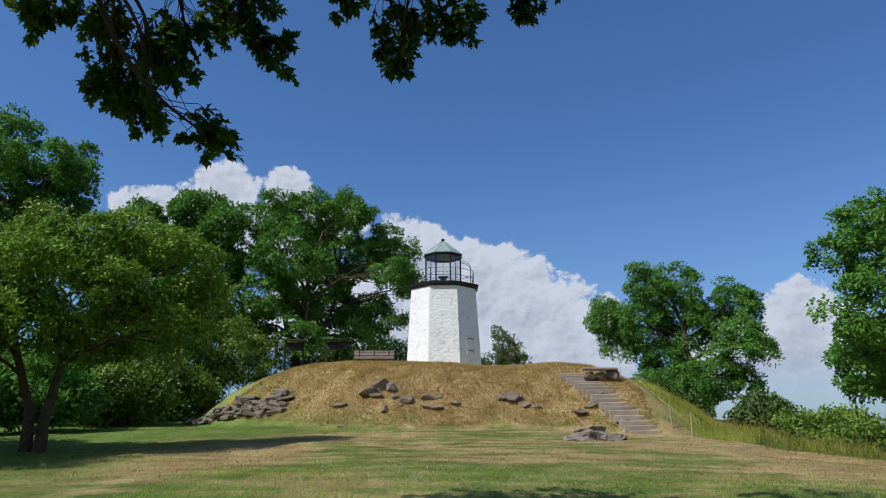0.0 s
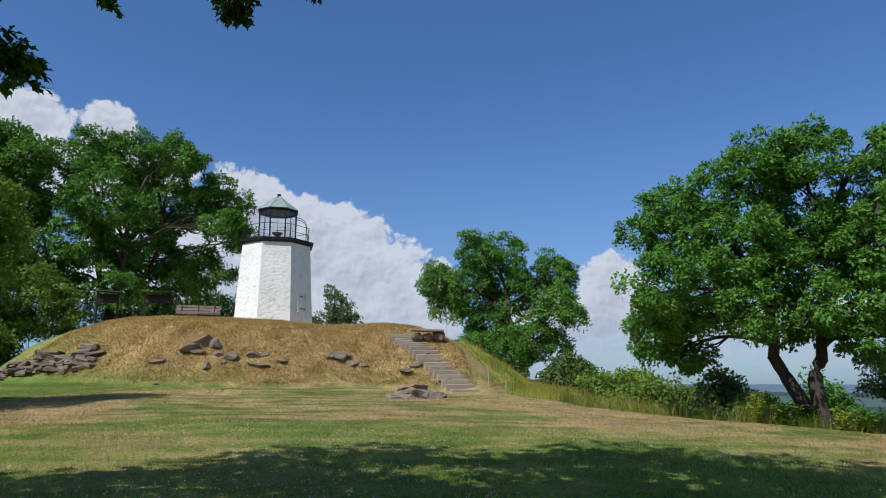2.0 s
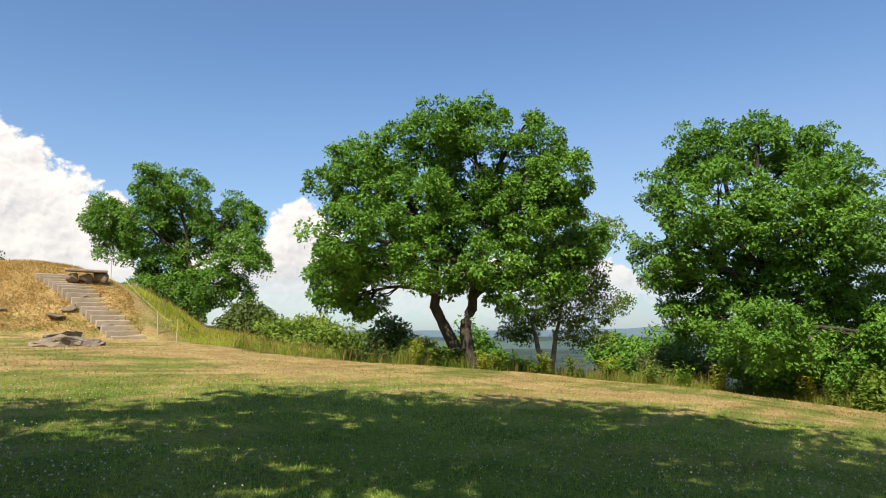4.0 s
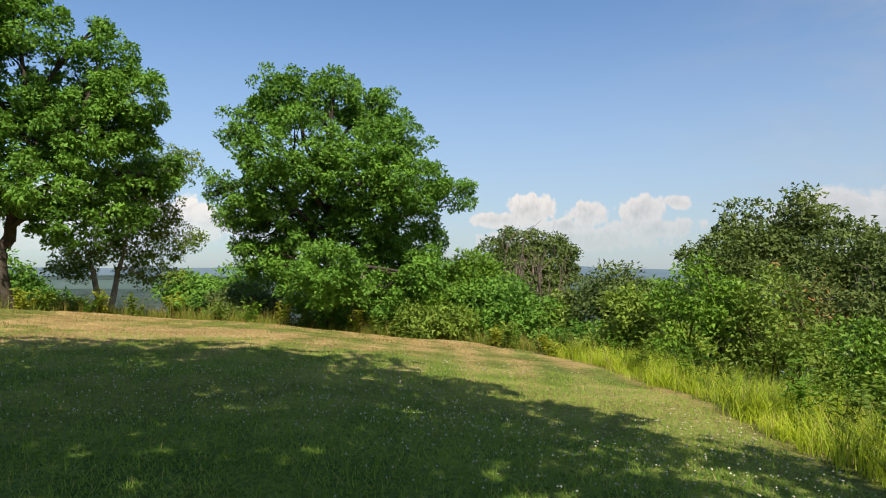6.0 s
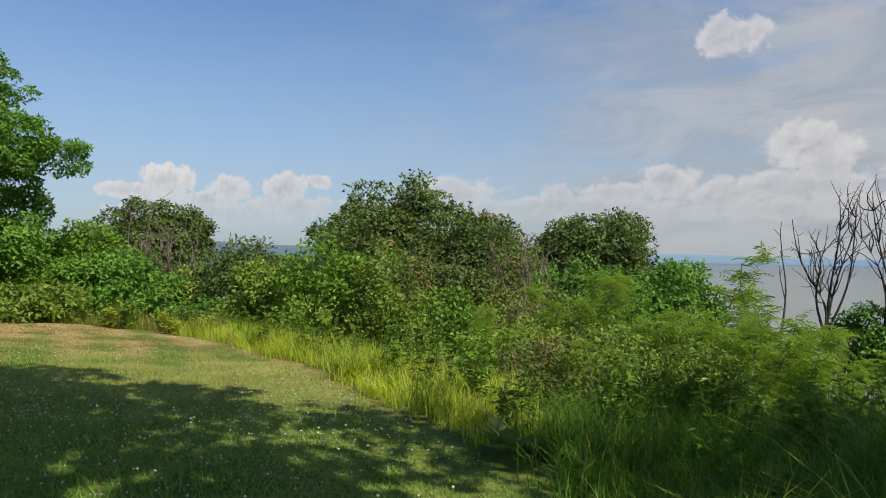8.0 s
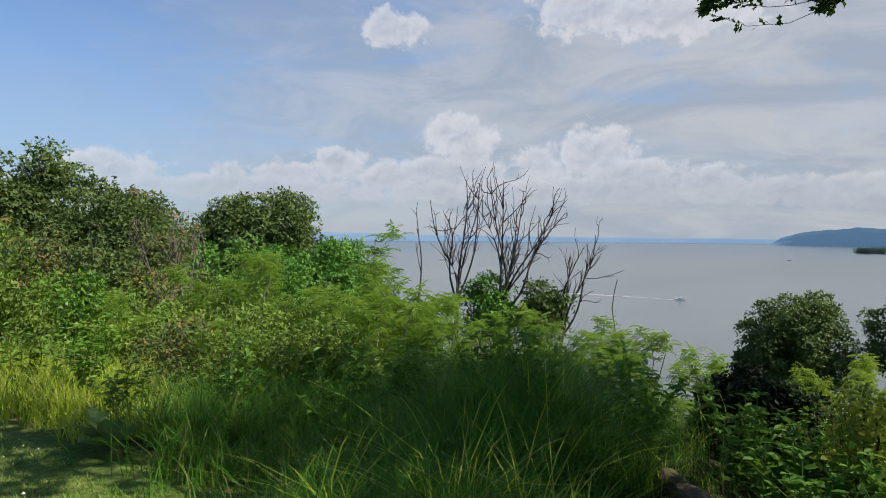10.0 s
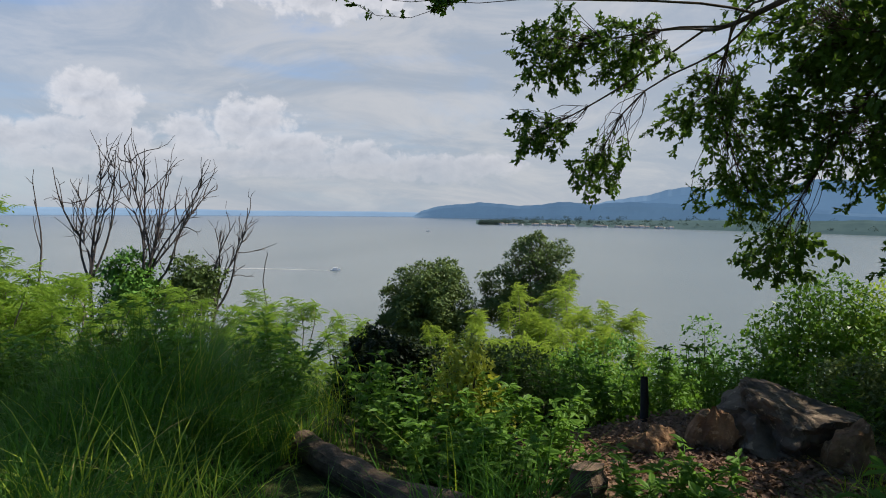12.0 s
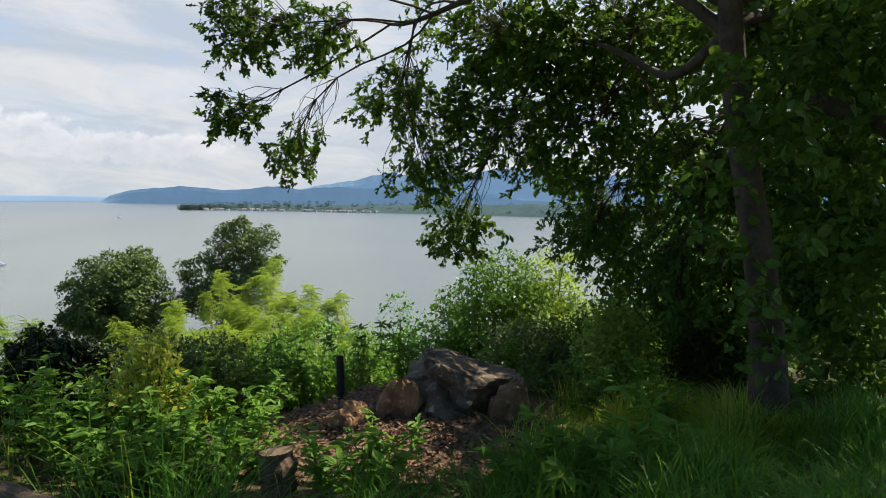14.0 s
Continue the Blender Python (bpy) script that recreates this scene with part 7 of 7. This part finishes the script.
for k in range(60):
    b = -165.5 - 14 * rng.uniform(0, 1)
    d = 2150 - (abs(b) - 163.5) / 48.5 * 790 + rng.uniform(2, 14)
    x, y = polar(b, d)
    s = rng.uniform(4.0, 9.0)
    root = thing("shore_building", x, y, -45.0 + 0.5, "small pale building on the far shore", "building", "far town", "", rng.uniform(0, 90))
    part("wall", box_mesh((s * 1.6, s, s * 0.55), (0, 0, s * 0.27), bevel=0), PALE_WALL, root)
    bm = bmesh.new()
    q = [bm.verts.new(p) for p in ((-s * 0.82, -s * 0.54, s * 0.55), (s * 0.82, -s * 0.54, s * 0.55), (s * 0.82, s * 0.54, s * 0.55), (-s * 0.82, s * 0.54, s * 0.55), (-s * 0.82, 0, s * 0.8), (s * 0.82, 0, s * 0.8))]
    for face in ((0, 1, 5, 4), (2, 3, 4, 5), (0, 4, 3), (1, 2, 5), (3, 2, 1, 0)):
        bm.faces.new([q[i] for i in face])
    part("roof", bm, STONE, root)
lobes = []
for k in range(900):
    b = -163.8 - 30 * rng.uniform(0, 1) ** 1.2
    thick = 0.5 + 0.5 * math.sin(b * 2.3) * math.sin(b * 5.1 + 1)
    if rng.uniform() > 0.25 + 0.75 * thick + (b > -166.5):
        continue
    shore = 2158 - (abs(b) - 163.5) / 48.5 * 790
    inland = 14 + rng.uniform(5, 420) * (0.1 + 0.9 * rng.uniform()) * min(1, (abs(b) - 163.0) / 4)
    x, y = polar(b, shore + inland)
    s = rng.uniform(2.8, 5.6) * (1 + 0.8 * rng.uniform() ** 4) * (1.25 if b > -167 else 1)
    lobes.append((x, y, -44.5 + s * 0.7 + 0.055 * inland * min(1, (abs(b) - 163) / 6), s * 1.2, s * 1.2, s * 1.1))
(lv, lf), _ = foliage(lobes, 8500, 7, 0.8, 2.0, rng, SLIVER, 0.5)
tagged(new("far_shore_trees", mesh_of("far_shore_trees", lv, lf, FAR_LEAF)), "trees along the low far shore", "trees", kind="stuff")


# ---- grasses ----
def scatter(corners, count, rng, keep=None):
    """Random points within a polygon."""
    c = np.array(corners)
    out = np.zeros((0, 2))
    while len(out) < count:
        p = rng.uniform(c.min(0), c.max(0), (count * 2, 2))
        ok = polygon_distance(p[:, 0], p[:, 1], corners) > 0
        if keep is not None:
            ok &= keep(p[:, 0], p[:, 1])
        out = np.concatenate([out, p[ok]])
    return out[:count]


def sward(name, label, xy, height, width, material, rng, bend=0.45, lean=(0, 0)):
    if height > 0.3:
        # the mullein's rosette keeps the tall grass off
        away = np.hypot((xy[:, 0] - 5.95) * 0.55, xy[:, 1] + 2.95) > 0.34
        xy = xy[away]
    v, f = blades(xy, ground_height(xy[:, 0], xy[:, 1]) - 0.02, height, width, rng, bend, lean)
    tagged(new(name, mesh_of(name, v, f, material)), label, "grass", kind="stuff")


def tufts(corners, count, per, rng, spread=0.13):
    """Points gathered in tufts."""
    c = scatter(corners, count, rng)
    return np.repeat(c, per, 0) + rng.normal(0, spread, (count * per, 2)) * np.repeat(rng.uniform(0.5, 1.5, count), per)[:, None]


def clear_of_wood(p):
    """Leaves the grass off the fallen log, the stump and the ground before them."""
    log = [(3.2, -6.6), (2.7, -5.2), (1.4, -4.3), (0.7, -4.6), (1.0, -5.4), (2.8, -6.5)]
    bare = [(0.9, -7.3), (0.3, -6.5), (-0.6, -6.3), (-1.6, -6.9), (-2.2, -8.0), (-2.0, -9.5), (0.6, -9.5), (1.0, -8.2)]
    weedy = [(0.7, -5.7), (1.6, -5.6), (3.3, -6.7), (4.2, -8.0), (3.9, -9.8), (1.0, -9.5)]
    keep = (polygon_distance(p[:, 0], p[:, 1], log) < 0) & (polygon_distance(p[:, 0], p[:, 1], weedy) < rng.normal(0, 0.2, len(p))) & (np.hypot(p[:, 0] - 0.4, (p[:, 1] + 5.4) / 1.6) > 0.42) & (polygon_distance(p[:, 0], p[:, 1], bare) < rng.normal(0, 0.15, len(p)))
    return p[keep]


rng = np.random.default_rng(70)
EDGE_STRIP = [(9.6, 20.6), (12.5, 17.4), (17.5, 15.1), (22.6, 11.3), (23.1, 4.5), (17.1, 0.0), (11.5, -1.7), (8.0, -2.5), (6.0, -2.95), (4.6, -3.1),
              (4.2, -5.6), (8.0, -5.0), (12.5, -4.2), (19.0, -2.5), (26.0, 3.0), (26.0, 13.0), (19.0, 18.6), (13.5, 21.0), (11.0, 25.0)]
NEAR_SLOPE = [(6.5, -3.0), (4.4, -3.0), (2.0, -3.3), (-2.0, -3.8), (-5.0, -4.7), (-9.0, -6.6), (-9.5, -9.0), (-4.5, -7.6), (-2.6, -6.9), (-1.5, -6.1), (0.6, -5.6), (2.2, -7.0), (4.0, -9.5), (7.0, -8.5), (8.0, -5.0)]
BANK = [(9.4, 26.2), (10.5, 22.0), (14.0, 20.5), (18.0, 24.0), (16.0, 38.0), (10.5, 36.0), (8.6, 31.0)]
sward("tall_grass_edge", "tall yellow-green grass along the mown edge", tufts(EDGE_STRIP, 1100, 20, rng, 0.16), 0.46, 0.015, GRASS, rng, 0.7)
SUNLIT = [(6.4, -2.85), (8.0, -2.5), (11.5, -1.7), (15.0, -0.3), (19.5, 1.7), (20.5, 0.2), (15.6, -2.6), (11.0, -4.0), (8.0, -4.4), (6.8, -3.9)]
sward("sunlit_grass_edge", "yellow-green tall grass tufts on the lawn's edge, sunlight painted into their colour", tufts(SUNLIT, 560, 30, rng, 0.13), 0.46, 0.012, BRIGHT_GRASS, rng, 0.8)
sward("ripe_grass_edge", "ripe straw-coloured seed grass at the rough edge", scatter(EDGE_STRIP[:6] + [(26.0, 3.0), (26.0, 13.0), (19.0, 18.6), (13.5, 21.0), (11.0, 25.0)], 3500, rng), 0.62, 0.014, STRAW_GRASS, rng, 0.35)
slope = clear_of_wood(tufts(NEAR_SLOPE, 1000, 40, rng, 0.17))
sward("slope_grass", "long lush grass falling down the slope", slope[slope[:, 0] > 0.6], 0.56, 0.009, LUSH_GRASS, rng, 1.0)
sward("shaded_grass", "shorter lush grass under the oak", slope[slope[:, 0] <= 0.6], 0.38, 0.012, LUSH_GRASS, rng, 1.0)
HEAP = [(2.6, -6.6), (3.2, -5.4), (5.0, -4.6), (7.0, -5.4), (7.4, -7.6), (5.6, -9.0), (3.4, -8.6)]
sward("heaped_grass", "tall arching grass heaped on the slope", clear_of_wood(tufts(HEAP, 420, 52, rng, 0.2)), 0.78, 0.009, LUSH_GRASS, rng, 1.0)
sward("bright_grass_tufts", "grass tufts coloured lighter, as if sunlit, in the slope's shade", np.concatenate([p[(p[:, 0] > 0.8) & (p[:, 0] < 4.4)] for p in (clear_of_wood(tufts(NEAR_SLOPE, 70, 40, rng, 0.11)), tufts(HEAP, 36, 36, rng, 0.12))]), 0.75, 0.012, BRIGHT_GRASS, rng, 0.9)
# sun patch beside the boulder, painted by the blades' brighter colour
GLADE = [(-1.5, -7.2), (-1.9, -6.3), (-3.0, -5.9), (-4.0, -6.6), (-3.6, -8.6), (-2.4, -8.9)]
sward("glade_grass", "fresh grass beside the boulder, sunlight put into its bright colour", tufts(GLADE, 170, 34, rng, 0.12), 0.36, 0.010, BRIGHT_GRASS, rng, 0.9)
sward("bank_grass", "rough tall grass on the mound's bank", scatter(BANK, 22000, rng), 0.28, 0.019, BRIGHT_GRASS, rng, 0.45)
sward("bank_straw", "ripe straw grass on the mound's bank", scatter(BANK, 7000, rng), 0.42, 0.014, STRAW_GRASS, rng, 0.4)
LAWN_NEAR = [(1.5, -2.6), (4.6, -2.8), (8.0, -2.2), (11.5, -1.4), (14.0, 0.0), (14.0, 9.0), (9.0, 14.0), (2.0, 14.5), (-5.0, 14.5), (-5.0, 8.0), (1.5, 4.0)]
thin = lambda px, py: rng.uniform(0, 1, len(px)) < np.clip(1.25 - (np.hypot(px, py) - 3) / 12, 0.16, 1)
sward("turf_blades", "short mown green grass blades", scatter(LAWN_NEAR, 150000, rng, thin), 0.085, 0.015, TURF_BLADE, rng, 0.9)
LAWN_FAR = [(-13, 14), (2, 12), (9, 12), (14, 9), (14, 1), (19, 2), (22.5, 5), (22, 11), (17, 15), (12, 17), (9.4, 20.6), (8.6, 25), (4, 27.5), (-5, 28), (-11, 32), (-16, 32)]
sward("far_turf", "short mown grass farther off", scatter(LAWN_FAR, 46000, rng), 0.07, 0.026, FAR_TURF, rng, 0.9)
sward("far_dry_turf", "dry blades in the mown grass", scatter(LAWN_FAR, 16000, rng, lambda px, py: np.sin(px * 0.8 + py * 0.35) + np.sin(py * 0.9 - px * 0.2) + rng.normal(0, 0.6, len(px)) > 0.1), 0.05, 0.025, DRY_BLADE, rng, 1.0)
sward("mound_hay", "cut dry straw lying on the mound", scatter([(-11.5, 33), (-5, 28.4), (0, 27.5), (4, 27.8), (8.2, 26.6), (8.3, 31), (6.0, 35.5), (-8, 36.5)], 80000, rng), 0.14, 0.030, DRY_BLADE, rng, 1.6)

# white clover heads in the turf
pts = scatter(LAWN_NEAR, 3000, rng, lambda px, py: (np.sin(px * 0.9 + 1) + np.sin(py * 1.1 + px * 0.4) + rng.normal(0, 0.7, len(px)) > 0.2) & thin(px, py))
pts = np.concatenate([pts, np.array([7.4, 1.5]) + rng.normal(0, [0.9, 0.5], (180, 2))])
ball_v = np.array([(1, 0, 0), (0, 1, 0), (-1, 0, 0), (0, -1, 0), (0, 0, 1), (0, 0, -1)]) * 0.0095
ball_f = np.array([(0, 1, 4), (1, 2, 4), (2, 3, 4), (3, 0, 4), (1, 0, 5), (2, 1, 5), (3, 2, 5), (0, 3, 5)])
base = np.column_stack([pts, ground_height(pts[:, 0], pts[:, 1]) + rng.uniform(0.05, 0.10, len(pts))])
v = (base[:, None] + ball_v[None] * rng.uniform(0.7, 1.4, (len(pts), 1, 1))).reshape(-1, 3)
f = (ball_f[None] + (np.arange(len(pts)) * 6)[:, None, None]).reshape(-1, 3)
tagged(new("clover_blossom", mesh_of("clover_blossom", v, f, CLOVER_WHITE)), "white clover heads scattered in the turf", "flowers", kind="stuff")
